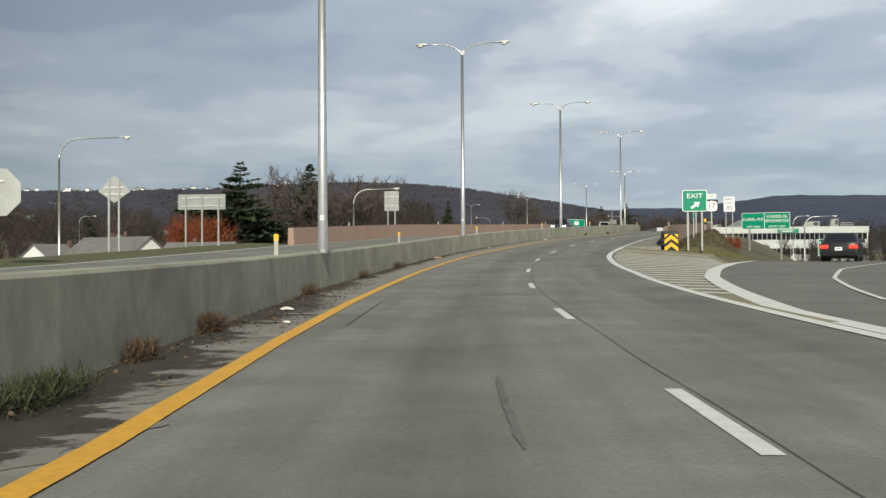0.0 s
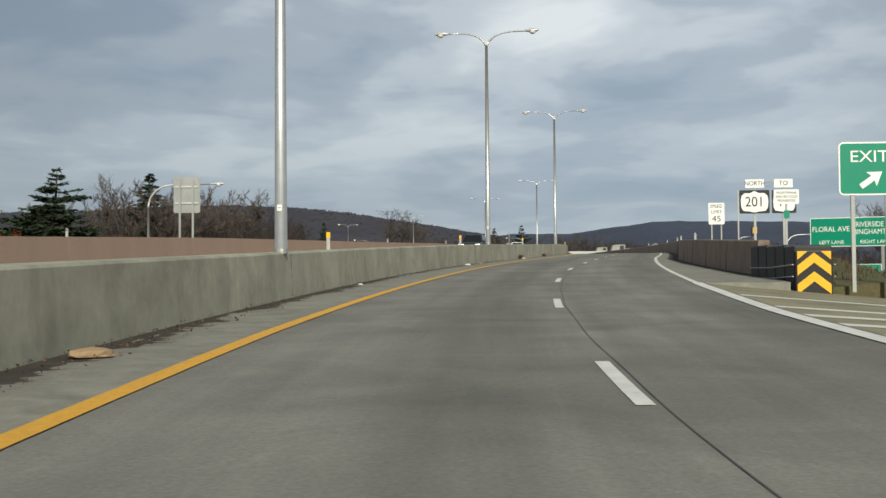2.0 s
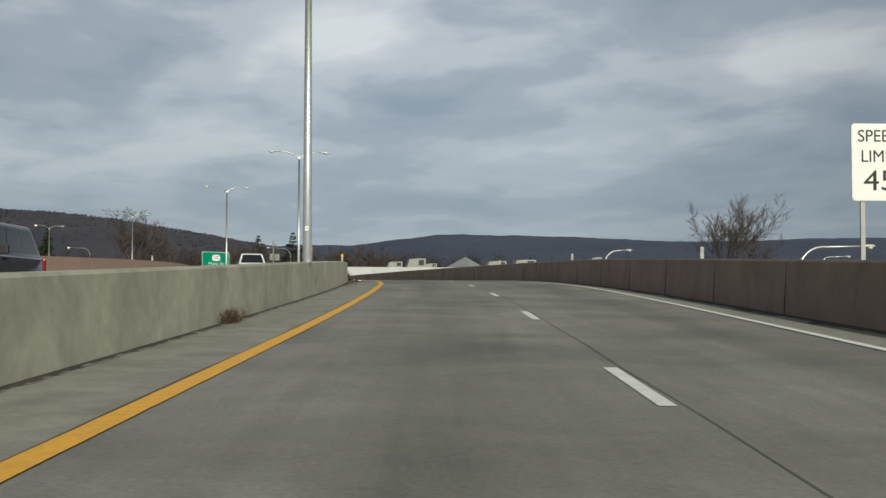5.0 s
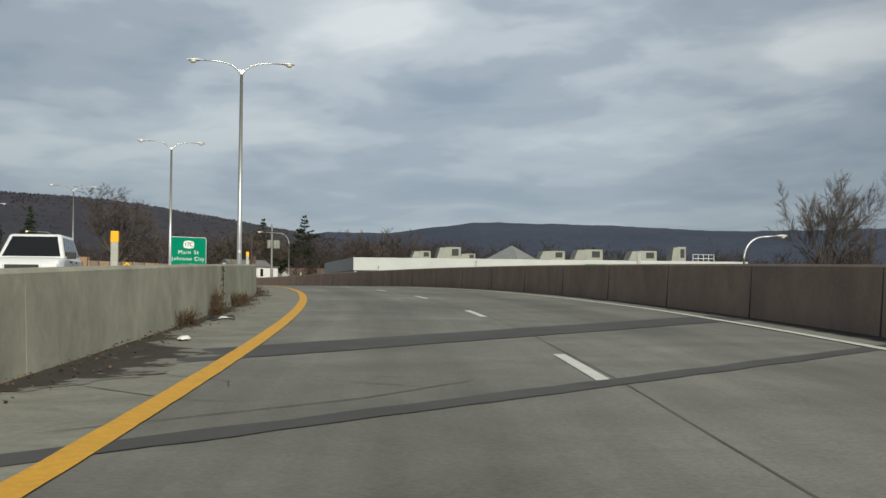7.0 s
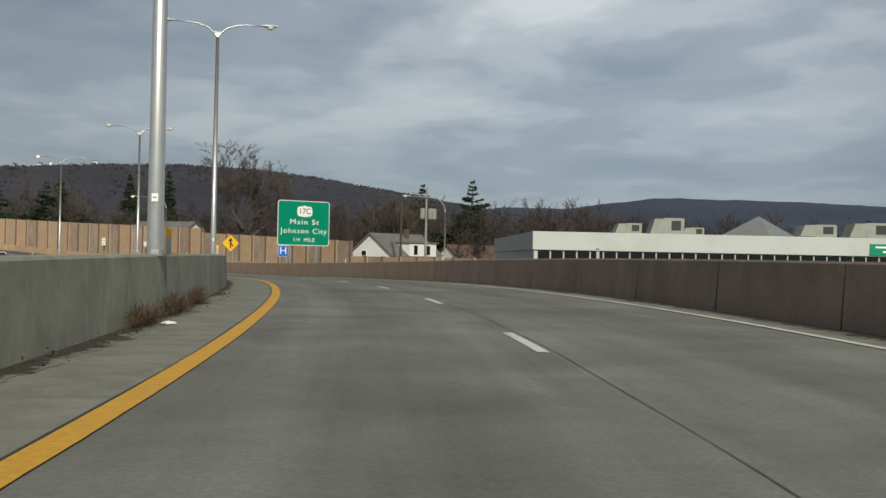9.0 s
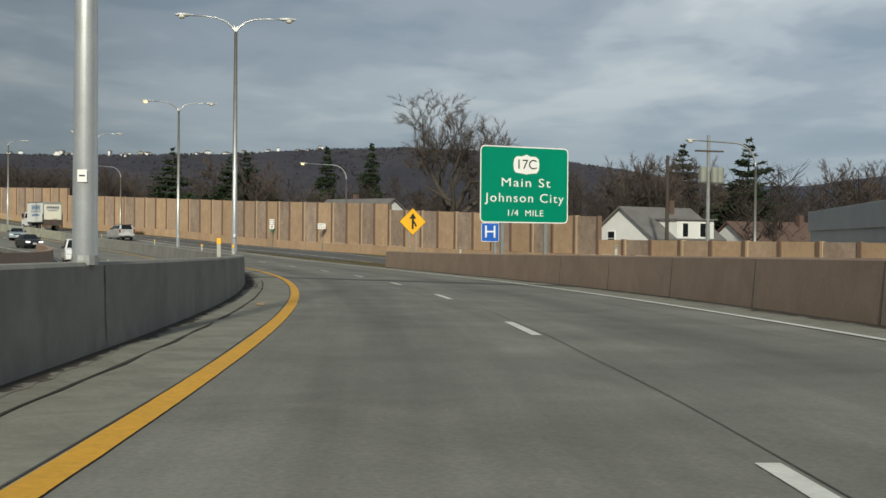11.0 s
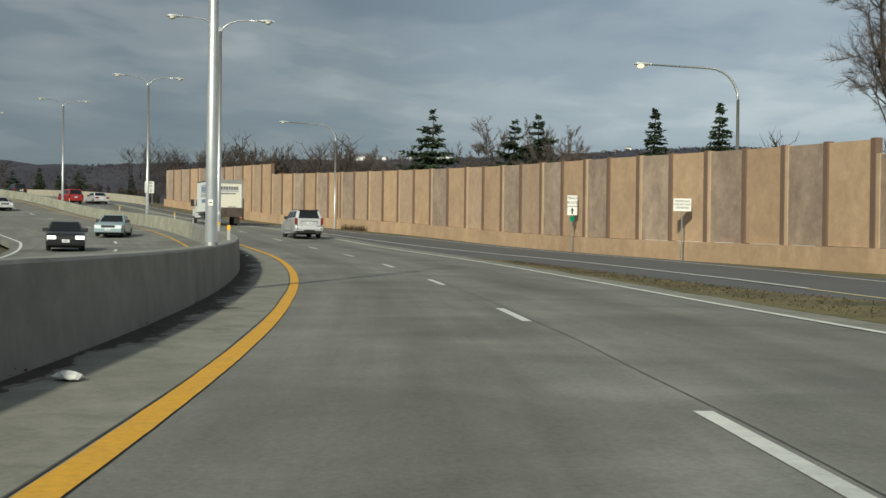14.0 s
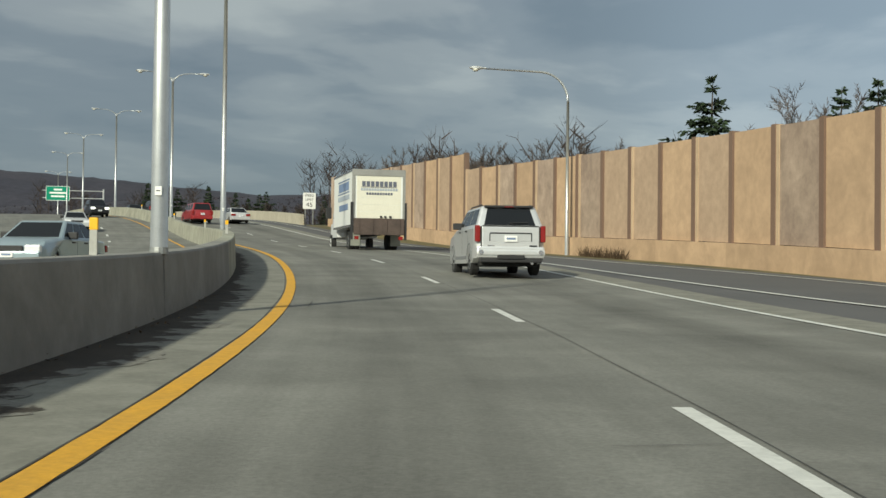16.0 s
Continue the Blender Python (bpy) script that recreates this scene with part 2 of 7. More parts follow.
M_DIRT = mat("gutter_dirt", (0.052, 0.043, 0.034), 0.95, vary=0.3, scale=1.6, fine=26, second=(0.034, 0.029, 0.024), bump=0.6)
M_GRASS = mat("dry_grass", (0.165, 0.138, 0.062), 0.95, vary=0.3, scale=0.6, fine=9, second=(0.07, 0.068, 0.036), bump=0.6)
M_GREENVERGE = mat("green_verge", (0.085, 0.092, 0.034), 0.95, vary=0.3, scale=0.5, fine=8, second=(0.10, 0.085, 0.045), bump=0.6)
M_GROUND = mat("valley_ground", (0.13, 0.115, 0.07), 0.95, vary=0.3, scale=0.06, fine=1.2, second=(0.075, 0.07, 0.045), bump=0.0)
M_STEEL = mat("galvanised_steel", (0.58, 0.59, 0.58), 0.42, 0.75, vary=0.08, scale=3, fine=40, bump=0.05)
M_LAMP = mat("lamp_housing", (0.55, 0.56, 0.56), 0.45, 0.4, vary=0.06)
M_LENS = mat("lamp_glass", (0.62, 0.6, 0.52), 0.25, vary=0.04)
M_TAN = mat("tan_panel", (0.465, 0.323, 0.207), 0.92, blotch=(0.9, 0.88, 1.08), vary=0.10, scale=0.5, fine=3, second=(0.40, 0.275, 0.18), rand=0.08, streak=0.3)
M_GREYTAN = mat("weathered_panel", (0.385, 0.295, 0.228), 0.92, blotch=(1.1, 0.84, 1.1), vary=0.18, scale=0.62, fine=2.6, second=(0.255, 0.188, 0.148), rand=0.1, streak=0.55)
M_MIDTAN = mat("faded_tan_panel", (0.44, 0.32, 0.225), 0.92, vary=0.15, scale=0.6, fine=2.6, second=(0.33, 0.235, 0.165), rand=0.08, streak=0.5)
M_POST = mat("wall_post", (0.175, 0.115, 0.085), 0.92, vary=0.1, scale=1.0, second=(0.14, 0.09, 0.068), rand=0.05)
M_TANLIGHT = mat("light_tan_concrete", (0.50, 0.37, 0.25), 0.92, vary=0.1, scale=1.0, rand=0.05)
M_GREEN = mat("sign_green", (0.0, 0.225, 0.13), 0.45, vary=0.05, scale=0.7, bump=0.0)
M_SWHITE = mat("sign_white", (0.82, 0.82, 0.8), 0.5, vary=0.04, scale=1.0, bump=0.0)
M_SBLACK = mat("sign_black", (0.012, 0.012, 0.012), 0.5, vary=0.03, bump=0.0)
M_SYELLOW = mat("sign_yellow", (0.85, 0.45, 0.02), 0.5, vary=0.05, bump=0.0)
M_SBLUE = mat("sign_blue", (0.02, 0.12, 0.52), 0.5, vary=0.05, bump=0.0)
M_SBACK = mat("sign_back", (0.33, 0.34, 0.335), 0.5, 0.5, vary=0.1, scale=1.4, bump=0.03)
M_BARK = mat("bark", (0.078, 0.066, 0.056), 0.95, vary=0.2, scale=3.0)
M_TWIG = mat("twigs", (0.10, 0.08, 0.07), 0.95, vary=0.15, scale=0.3, isle=0.25, bump=0.0)
M_WOODS = mat("bare_woods", (0.046, 0.035, 0.032), 0.95, vary=0.2, scale=0.05, second=(0.036, 0.03, 0.027), isle=0.3, bump=0.0)
M_NEEDLE = mat("needles", (0.035, 0.055, 0.025), 0.9, vary=0.25, scale=0.6, second=(0.018, 0.03, 0.015), isle=0.35, bump=0.0)
M_RED = mat("red_shrub", (0.21, 0.055, 0.02), 0.95, vary=0.25, scale=0.6, isle=0.35, bump=0.0)
# the blue in these three hill colours is painted-in haze, strongest in the far one
M_HILL = mat("hill_forest", (0.044, 0.042, 0.055), 1.0, vary=0.3, scale=0.012, fine=0.11, second=(0.03, 0.031, 0.045), bump=0.0)
M_HILLTREE = mat("hill_trees", (0.046, 0.042, 0.052), 1.0, vary=0.15, scale=0.02, second=(0.036, 0.035, 0.046), isle=0.1, bump=0.0)
M_HILLHAZE = mat("hazed_far_hill_forest", (0.044, 0.054, 0.086), 1.0, vary=0.25, scale=0.006, fine=0.06, second=(0.032, 0.041, 0.069), bump=0.0)
M_SIDING = mat("white_siding", (0.76, 0.76, 0.75), 0.6, vary=0.05, scale=0.6)
M_ROOF = mat("grey_shingles", (0.17, 0.165, 0.16), 0.9, vary=0.15, scale=0.8, fine=12)
M_ROOFBR = mat("brown_shingles", (0.13, 0.085, 0.07), 0.9, vary=0.15, scale=0.8, fine=12)
M_FASCIA = mat("white_fascia", (0.48, 0.5, 0.5), 0.6, vary=0.06, scale=0.4)
M_GLASS = mat("window_glass", (0.014, 0.016, 0.019), 0.12, vary=0.05, spec=0.22, bump=0.0)
M_UNIT = mat("rooftop_unit", (0.27, 0.28, 0.245), 0.6, 0.1, vary=0.1, scale=1.2)
M_RUBBER = mat("rubber", (0.022, 0.022, 0.022), 0.85, vary=0.1, scale=4)
M_CHROME = mat("bright_metal", (0.62, 0.62, 0.62), 0.25, 0.9, vary=0.05)
M_TRIM = mat("dark_trim", (0.03, 0.03, 0.032), 0.6, vary=0.08)
M_TAIL = mat("tail_lamp", (0.22, 0.012, 0.011), 0.2, vary=0.05, spec=0.6, bump=0.0)
M_TAILON = glow("lit_tail_lamp", (0.7, 0.04, 0.025), 0.3)
M_HEAD = mat("headlamp", (0.75, 0.76, 0.78), 0.15, vary=0.04, spec=0.6, bump=0.0)
M_HEADON = glow("lit_headlamp", (1.0, 0.97, 0.9), 1.2)
M_SODIUM = glow("lit_lamp_glass", (1.0, 0.62, 0.25), 2.5)


def paint(name, color, rough=0.3, metal=0.0):
    return mat(name, color, rough, metal, vary=0.04, scale=1.5, fine=6, bump=0.0, coat=0.5, second=tuple(c * 0.85 for c in color))


M_SILVER = paint("silver_paint", (0.5, 0.51, 0.52), 0.34, 0.2)
M_SILVERMETAL = paint("silver_metallic_paint", (0.68, 0.685, 0.685), 0.33, 0.5)
M_GREYPLASTIC = mat("grey_plastic_cladding", (0.20, 0.205, 0.21), 0.6, vary=0.06, scale=2.0, bump=0.0)
M_REDCAR = paint("red_paint", (0.28, 0.025, 0.03))
M_BLACKCAR = paint("black_paint", (0.014, 0.014, 0.017))
M_WHITECAR = paint("white_car_paint", (0.72, 0.73, 0.74))
M_BLUECAR = paint("pale_blue_paint", (0.30, 0.37, 0.41), 0.32, 0.3)
M_BOX = mat("truck_box_panel", (0.74, 0.75, 0.73), 0.45, vary=0.06, scale=0.6, second=(0.62, 0.62, 0.58), bump=0.0)
M_DOORROLL = mat("truck_door", (0.70, 0.68, 0.58), 0.5, vary=0.08, scale=0.8, second=(0.6, 0.57, 0.47), bump=0.0)
M_LIFT = mat("rusty_lift_gate", (0.10, 0.075, 0.065), 0.8, 0.1, vary=0.25, scale=1.6, second=(0.065, 0.05, 0.045))
M_LOGODARK = mat("logo_grey_blue", (0.12, 0.13, 0.17), 0.5, vary=0.03, bump=0.0)
M_LOGOPALE = mat("logo_pale_blue", (0.36, 0.40, 0.46), 0.5, vary=0.03, bump=0.0)
M_GREYHEAD = mat("grey_box_frame", (0.30, 0.30, 0.285), 0.55, 0.1, vary=0.12, scale=1.2, bump=0.0)
M_LOGO = mat("logo_blue", (0.17, 0.23, 0.36), 0.5, vary=0.03, bump=0.0)
M_LEAF = mat("dead_leaves", (0.12, 0.08, 0.045), 0.9, vary=0.2, isle=0.5, bump=0.0)
M_WEED = mat("dry_weeds", (0.085, 0.056, 0.033), 0.9, vary=0.2, isle=0.4, bump=0.0)
M_GREENWEED = mat("green_weeds", (0.05, 0.055, 0.025), 0.9, vary=0.2, isle=0.4, bump=0.0)
M_EXIT = mat("exit_concrete", (0.17, 0.168, 0.155), 0.88, vary=0.15, scale=0.3, fine=28, second=(0.135, 0.133, 0.123), spec=0.15, blotch=(0.5, 0.88, 1.1))
M_POSTGREY = mat("grey_plastic_post", (0.40, 0.40, 0.375), 0.6, vary=0.12, scale=4.0, second=(0.28, 0.275, 0.25), bump=0.0)
M_PAPER = mat("litter_paper", (0.72, 0.71, 0.68), 0.8, vary=0.1)
M_CARD = mat("litter_card", (0.36, 0.25, 0.15), 0.85, vary=0.15)


def broken_edge(m, ground):
    """Dirt that thins out into bare patches of the ground towards its outer edge."""
    n, k = m.node_tree.nodes, m.node_tree.links
    b = n["Principled BSDF"]
    src = b.inputs["Base Color"].links[0].from_socket
    ea, geo = n.new("ShaderNodeAttribute"), n.new("ShaderNodeNewGeometry")
    ea.attribute_name = "edge"
    nz = n.new("ShaderNodeTexNoise")
    nz.inputs["Scale"].default_value, nz.inputs["Detail"].default_value, nz.inputs["Roughness"].default_value = 2.4, 9, 0.68
    k.new(geo.outputs["Position"], nz.inputs["Vector"])
    add = n.new("ShaderNodeMath")
    add.operation, add.use_clamp = "MULTIPLY_ADD", False
    add.inputs[1].default_value = 0.42
    k.new(ea.outputs["Fac"], add.inputs[0])
    k.new(nz.outputs["Fac"], add.inputs[2])
    mr = n.new("ShaderNodeMapRange")
    mr.interpolation_type = "SMOOTHSTEP"
    mr.inputs["From Min"].default_value, mr.inputs["From Max"].default_value = 0.79, 0.88
    k.new(add.outputs[0], mr.inputs["Value"])
    mx = n.new("ShaderNodeMix")
    mx.data_type = "RGBA"
    k.new(mr.outputs[0], mx.inputs["Factor"])
    k.new(src, mx.inputs["A"])
    mx.inputs["B"].default_value = (*ground, 1)
    k.new(mx.outputs["Result"], b.inputs["Base Color"])


broken_edge(M_DIRT, (0.2, 0.193, 0.17))

# ---- the road's line: station, heading to the left of north, height ----
ALIGN = [(-60, -0.34, -0.14), (0, -4.66, 0.7), (20, -8.64, 1.39), (40, -12.16, 2.18), (60, -14.81, 2.97), (80, -16.08, 3.68), (100, -15.88, 4.37), (120, -14.21, 5.05), (140, -11.33, 5.56), (160, -7.48, 5.92), (180, -2.93, 6.15), (200, 1.8, 6.23), (220, 6.31, 6.14), (240, 10.53, 5.91), (260, 14.35, 5.67), (280, 18.16, 5.46), (300, 22.37, 5.39), (320, 26.84, 5.53), (340, 31.4, 5.86), (360, 36.31, 6.35), (380, 41.56, 7.25), (420, 46.8, 9.0), (450, 50.5, 11.2), (490, 52.2, 13.35), (560, 50.5, 15.8)]


def spline(t, y, q):
    t, y, n = np.array(t, float), np.array(y, float), len(t)
    h = np.diff(t)
    a, b = np.eye(n), np.zeros(n)
    for i in range(1, n - 1):
        a[i, i - 1], a[i, i], a[i, i + 1] = h[i - 1], 2 * (h[i - 1] + h[i]), h[i]
        b[i] = 6 * ((y[i + 1] - y[i]) / h[i] - (y[i] - y[i - 1]) / h[i - 1])
    m = np.linalg.solve(a, b)
    i = np.clip(np.searchsorted(t, q) - 1, 0, n - 2)
    u, v, d = (t[i + 1] - q) / h[i], (q - t[i]) / h[i], h[i]
    return u * y[i] + v * y[i + 1] + ((u**3 - u) * m[i] + (v**3 - v) * m[i + 1]) * d * d / 6


_st = np.array([r[0] for r in ALIGN], float)
SS = np.arange(-60.0, 561.0)
HEAD = np.radians(spline(_st, [r[1] for r in ALIGN], SS))
RZ = spline(_st, [r[2] for r in ALIGN], SS)
RX, RY = np.cumsum(-np.sin(HEAD)), np.cumsum(np.cos(HEAD))
RX, RY = RX - RX[60] + 1.5935, RY - RY[60] + 41.7229
# straight run-off at both ends
_k = np.arange(140, 0, -1)
SS, HEAD = np.r_[-60.0 - _k, SS], np.r_[np.full(140, HEAD[0]), HEAD]
RX, RY, RZ = np.r_[RX[0] + np.sin(HEAD[0]) * _k, RX], np.r_[RY[0] - np.cos(HEAD[0]) * _k, RY], np.r_[np.full(140, RZ[0]), RZ]
_k = np.arange(1, 141)
SS, HEAD = np.r_[SS, 560.0 + _k], np.r_[HEAD, np.full(140, HEAD[-1])]
RX, RY, RZ = np.r_[RX, RX[-1] - np.sin(HEAD[-1]) * _k], np.r_[RY, RY[-1] + np.cos(HEAD[-1]) * _k], np.r_[RZ, RZ[-1] - 0.01 * _k]


def lerp(*pairs):
    a, b = [p[0] for p in pairs], [p[1] for p in pairs]
    return lambda s: float(np.interp(s, a, b))


def heading(s):
    return float(np.interp(s, SS, HEAD))


CROSS = lerp((60, -0.03), (130, 0.0), (250, 0.015), (600, 0.015))


def road_z(s, l):
    """Height of the carriageways: level on this side, tilted beyond the median."""
    z = float(np.interp(s, SS, RZ))
    return z + (CROSS(s) * (l + 4) if l < -4 else 0)


def at(s, l, z=0.0):
    a = heading(s)
    return Vector((float(np.interp(s, SS, RX)) + math.cos(a) * l, float(np.interp(s, SS, RY)) + math.sin(a) * l, road_z(s, l) + z))


def stand(s, l, z=0.0, turn=0.0):
    """Pose at a station: x to the right of the road, y along it."""
    p = at(s, l, z)
    return pose(p.x, p.y, p.z, 0, 0, math.degrees(heading(s)) + turn)


DASH = lerp((-60, 1.8), (-35, 1.77), (-23, 1.68), (-11, 1.495), (1, 1.385), (14, 1.335), (26, 1.335), (38, 1.395), (50, 1.505), (62, 1.675), (75, 1.715), (123, 1.78), (147, 1.87), (172, 1.74), (196, 1.75), (244, 2.09), (268, 2.19), (281, 2.17), (305, 1.99), (317, 1.93), (560, 1.9))
SHIFT = lerp((-60, 0.0), (60, 0.02), (120, 0.07), (560, 0.07))
YEL = lerp((-60, -2.0), (-35, -2.0), (-27, -2.24), (-18, -2.42), (0, -2.59), (20, -2.62), (60, -2.3), (75, -2.3), (118, -1.95), (130, -1.85), (170, -1.88), (190, -1.9), (240, -1.66), (285, -1.58), (310, -1.81), (350, -1.82), (395, -1.72), (450, -1.87), (560, -1.87))
FACE = lerp((-60, -3.2), (-32, -3.3), (-22, -3.7), (-12, -4.05), (20, -4.2), (40, -4.15), (63, -3.85), (80, -3.8), (123, -3.42), (190, -3.36), (240, -3.15), (290, -3.17), (310, -3.35), (335, -3.48), (365, -3.32), (395, -3.22), (450, -3.5), (560, -3.5))
EDGE = lerp((-60, 5.3), (0, 5.1), (10, 4.8), (18, 4.65), (24, 4.68), (31, 4.87), (42, 5.02), (50, 5.05), (80, 5.1), (126, 5.8), (150, 6.15), (185, 6.05), (243, 6.45), (292, 6.7), (310, 6.3), (345, 6.35), (400, 6.3), (560, 6.2))
RPAR = lerp((40, 7.3), (48, 6.95), (58, 6.55), (70, 6.25), (90, 6.55), (129, 6.75), (142, 7.0), (165, 7.1), (190, 7.05), (246, 7.95), (293, 7.9))
OPP = lerp((-60, -16.0), (30, -16.6), (110, -14.8), (200, -13.0), (330, -12.9), (362, -14.5), (385, -17.5), (420, -22.0), (560, -24.0))
RAMPL = lerp((280, 9.9), (296, 10.0), (304, 10.4), (312, 11.0), (322, 11.35), (336, 11.15), (347, 10.5), (354, 10.05), (360, 9.45), (370, 8.6), (400, 6.95))
VERGER = lerp((280, 9.7), (304, 10.15), (310, 10.3), (315, 9.2), (324, 8.75), (335, 8.1), (346, 7.4), (352, 7.0))
RAMPR = lerp((240, 22.0), (290, 16.2), (309, 16.0), (320, 16.9), (330, 17.5), (345, 17.4), (352, 16.9), (360, 16.2), (370, 15.0), (381, 12.9), (400, 11.2), (450, 10.6))
WALL = lerp((240, 36.0), (270, 30.0), (296, 25.1), (330, 20.6), (339, 19.6), (350, 17.8), (364, 16.9), (377, 16.2), (413, 14.4), (450, 13.6))
WALLTOP = lerp((270, 7.3), (297, 7.35), (297.1, 9.03), (330, 10.15), (330.1, 10.74), (344, 11.2), (364, 11.85), (377, 12.35), (413, 13.7), (413.1, 14.8), (450, 15.9))


def mesh_ob(name, verts, faces, material, parent=None, smooth=False):
    me = bpy.data.meshes.new(name)
    me.from_pydata([tuple(v) for v in verts], [], faces)
    me.materials.append(material)
    if smooth:
        me.shade_smooth()
    me.update()
    ob = new(name, me)
    ob.parent = parent
    return ob


def part(name, bm, material, parent=None, label="", smooth=False):
    """Link a bmesh as one mesh object under a thing."""
    me = bpy.data.meshes.new(name)
    bm.normal_update()
    bm.to_mesh(me)
    bm.free()
    me.materials.append(material)
    if smooth:
        me.shade_smooth()
    ob = new(name, me)
    ob.parent = parent
    if label:
        ob["label"] = label
    return ob


def sweep(name, s0, s1, section, material, parent=None, step=2.0, closed=True, caps=True):
    """A body of constant or changing section along the road. section(s): list of (l, z) round the outline, z over the road."""
    n = max(1, int(math.ceil((s1 - s0) / step)))
    verts, faces, m = [], [], None
    for i in range(n + 1):
        s = s0 + (s1 - s0) * i / n
        ring = section(s)
        m = len(ring)
        verts += [at(s, l, z) for l, z in ring]
    for i in range(n):
        for j in range(m if closed else m - 1):
            a, b = i * m + j, i * m + (j + 1) % m
            faces.append((a, b, b + m, a + m))
    if closed and caps:
        faces += [tuple(range(m))[::-1], tuple(range(n * m, n * m + m))]
    return mesh_ob(name, verts, faces, material, parent)


def strip(name, s0, s1, l0, l1, z, material, parent=None, step=2.0, cols=1, thick=0.0):
    """A surface along the road between two offsets; thick gives it a body below."""
    f0, f1 = (l0 if callable(l0) else lambda s: l0), (l1 if callable(l1) else lambda s: l1)

    def section(s):
        a, b = f0(s), f1(s)
        top = [(a + (b - a) * j / cols, z) for j in range(cols + 1)]
        return top + [(b, z - thick), (a, z - thick)] if thick else top

    ob = sweep(name, s0, s1, section, material, parent, step, closed=bool(thick))
    if material is M_ROAD:
        n = max(1, int(math.ceil((s1 - s0) / step)))
        ss = [s0 + (s1 - s0) * i / n for i in range(n + 1)]
        for key, vals in (("across", [l for s in ss for l, _ in section(s)]), ("along", [s for s in ss for _ in section(s)])):
            ob.data.attributes.new(key, "FLOAT", "POINT").data.foreach_set("value", vals)
    return ob


def box(bm, x0, x1, y0, y1, z0, z1, bevel=0.0):
    m = Matrix.Translation(((x0 + x1) / 2, (y0 + y1) / 2, (z0 + z1) / 2)) @ Matrix.Diagonal((abs(x1 - x0), abs(y1 - y0), abs(z1 - z0), 1))
    vs = bmesh.ops.create_cube(bm, size=1, matrix=m)["verts"]
    if bevel:
        es = list({e for v in vs for e in v.link_edges})
        bmesh.ops.bevel(bm, geom=es, offset=bevel, segments=2, affect="EDGES", profile=0.6)
    return bm


def tube(bm, pts, radii, sides=8, cap=True):
    """A tapering round bar through points."""
    rings, pts = [], [Vector(p) for p in pts]
    for i, p in enumerate(pts):
        d = (pts[min(i + 1, len(pts) - 1)] - pts[max(i - 1, 0)]).normalized()
        u = d.orthogonal().normalized()
        if abs(d.z) < 0.99:
            u = d.cross(Vector((0, 0, 1))).normalized()
        v = d.cross(u)
        r = radii[i] if isinstance(radii, (list, tuple)) else radii
        rings.append([bm.verts.new(p + (u * math.cos(2 * math.pi * k / sides) + v * math.sin(2 * math.pi * k / sides)) * r) for k in range(sides)])
    for a, b in zip(rings, rings[1:]):
        for k in range(sides):
            bm.faces.new((a[k], a[(k + 1) % sides], b[(k + 1) % sides], b[k]))
    if cap:
        bm.faces.new(rings[0])
        bm.faces.new(rings[-1][::-1])
    return bm


def prism(bm, outline, y0, y1):
    """An outline of (x, z) drawn out from y0 to y1."""
    a = [bm.verts.new((x, y0, z)) for x, z in outline]
    b = [bm.verts.new((x, y1, z)) for x, z in outline]
    n = len(outline)
    bm.faces.new(a)
    bm.faces.new(b[::-1])
    for i in range(n):
        bm.faces.new((a[i], b[i], b[(i + 1) % n], a[(i + 1) % n]))
    return bm


def empty(name, m, label, category, group="", kind=""):
    ob = new(name)
    ob.matrix_world = m
    ob.empty_display_size = 0.3
    return tagged(ob, label, category, group, kind)


# ---- ground and carriageways ----
_gy = np.array([math.sinh(v) for v in np.linspace(-5.2, 5.2, 190)]) / math.sinh(5.2) * 4300


def ground_z(x, y):
    i = int(np.argmin((RX - x) ** 2 + (RY - y) ** 2))
    s, a = SS[i], HEAD[i]
    l = (x - RX[i]) * math.cos(a) + (y - RY[i]) * math.sin(a)
    d = math.hypot(x - RX[i], y - RY[i])
    low = float(np.interp(s, [-100, 40, 230, 300, 420, 560], [-1.5, -3.0, -1.0, 3.6, 7.0, 10.0]))
    near = RZ[i] - 0.55 - (0.035 * max(0.0, -l - 4) if s > 200 else 0)
    reach0, reach1 = (19, 48) if l < 0 else (float(np.interp(s, [10, 60, 120, 290, 310], [9.5, 8.5, 8.5, 10, 26])), float(np.interp(s, [10, 60, 120, 290, 310], [34, 30, 26, 40, 60])))
    k = min(1.0, max(0.0, (d - reach0) / (reach1 - reach0)))
    k = k * k * (3 - 2 * k)
    far = min(1.0, max(0.0, (d - 400) / 600))
    return near * (1 - k) + (low * (1 - far) - 2 * far) * k


_vx, _n = [], len(_gy)
for _y in _gy:
    for _x in _gy:
        _vx.append((_x, _y + 230, ground_z(_x, _y + 230)))
ground = mesh_ob("ground", _vx, [(j * _n + i, j * _n + i + 1, (j + 1) * _n + i + 1, (j + 1) * _n + i) for j in range(_n - 1) for i in range(_n - 1)], M_GROUND, smooth=True)
tagged(ground, "dry brown-green valley ground round the highway", "ground", kind="structure")

road = strip("road", -200, 690, lambda s: FACE(s) + 0.1, lambda s: EDGE(s) + 0.25, 0.0, M_ROAD, cols=6, thick=0.4)
tagged(road, "worn grey concrete carriageway of two lanes", "road", kind="structure")
shoulder_l = strip("left_shoulder", -200, 690, FACE, lambda s: YEL(s) - 0.02, 0.003, M_SHOULDER, road, thick=0.0)
shoulder_r = strip("right_shoulder", 36, 690, lambda s: EDGE(s) + 0.1, lambda s: (RPAR(s) if s < 293 else EDGE(s) + 1.1), 0.003, M_SHOULDER, road, thick=0.3)


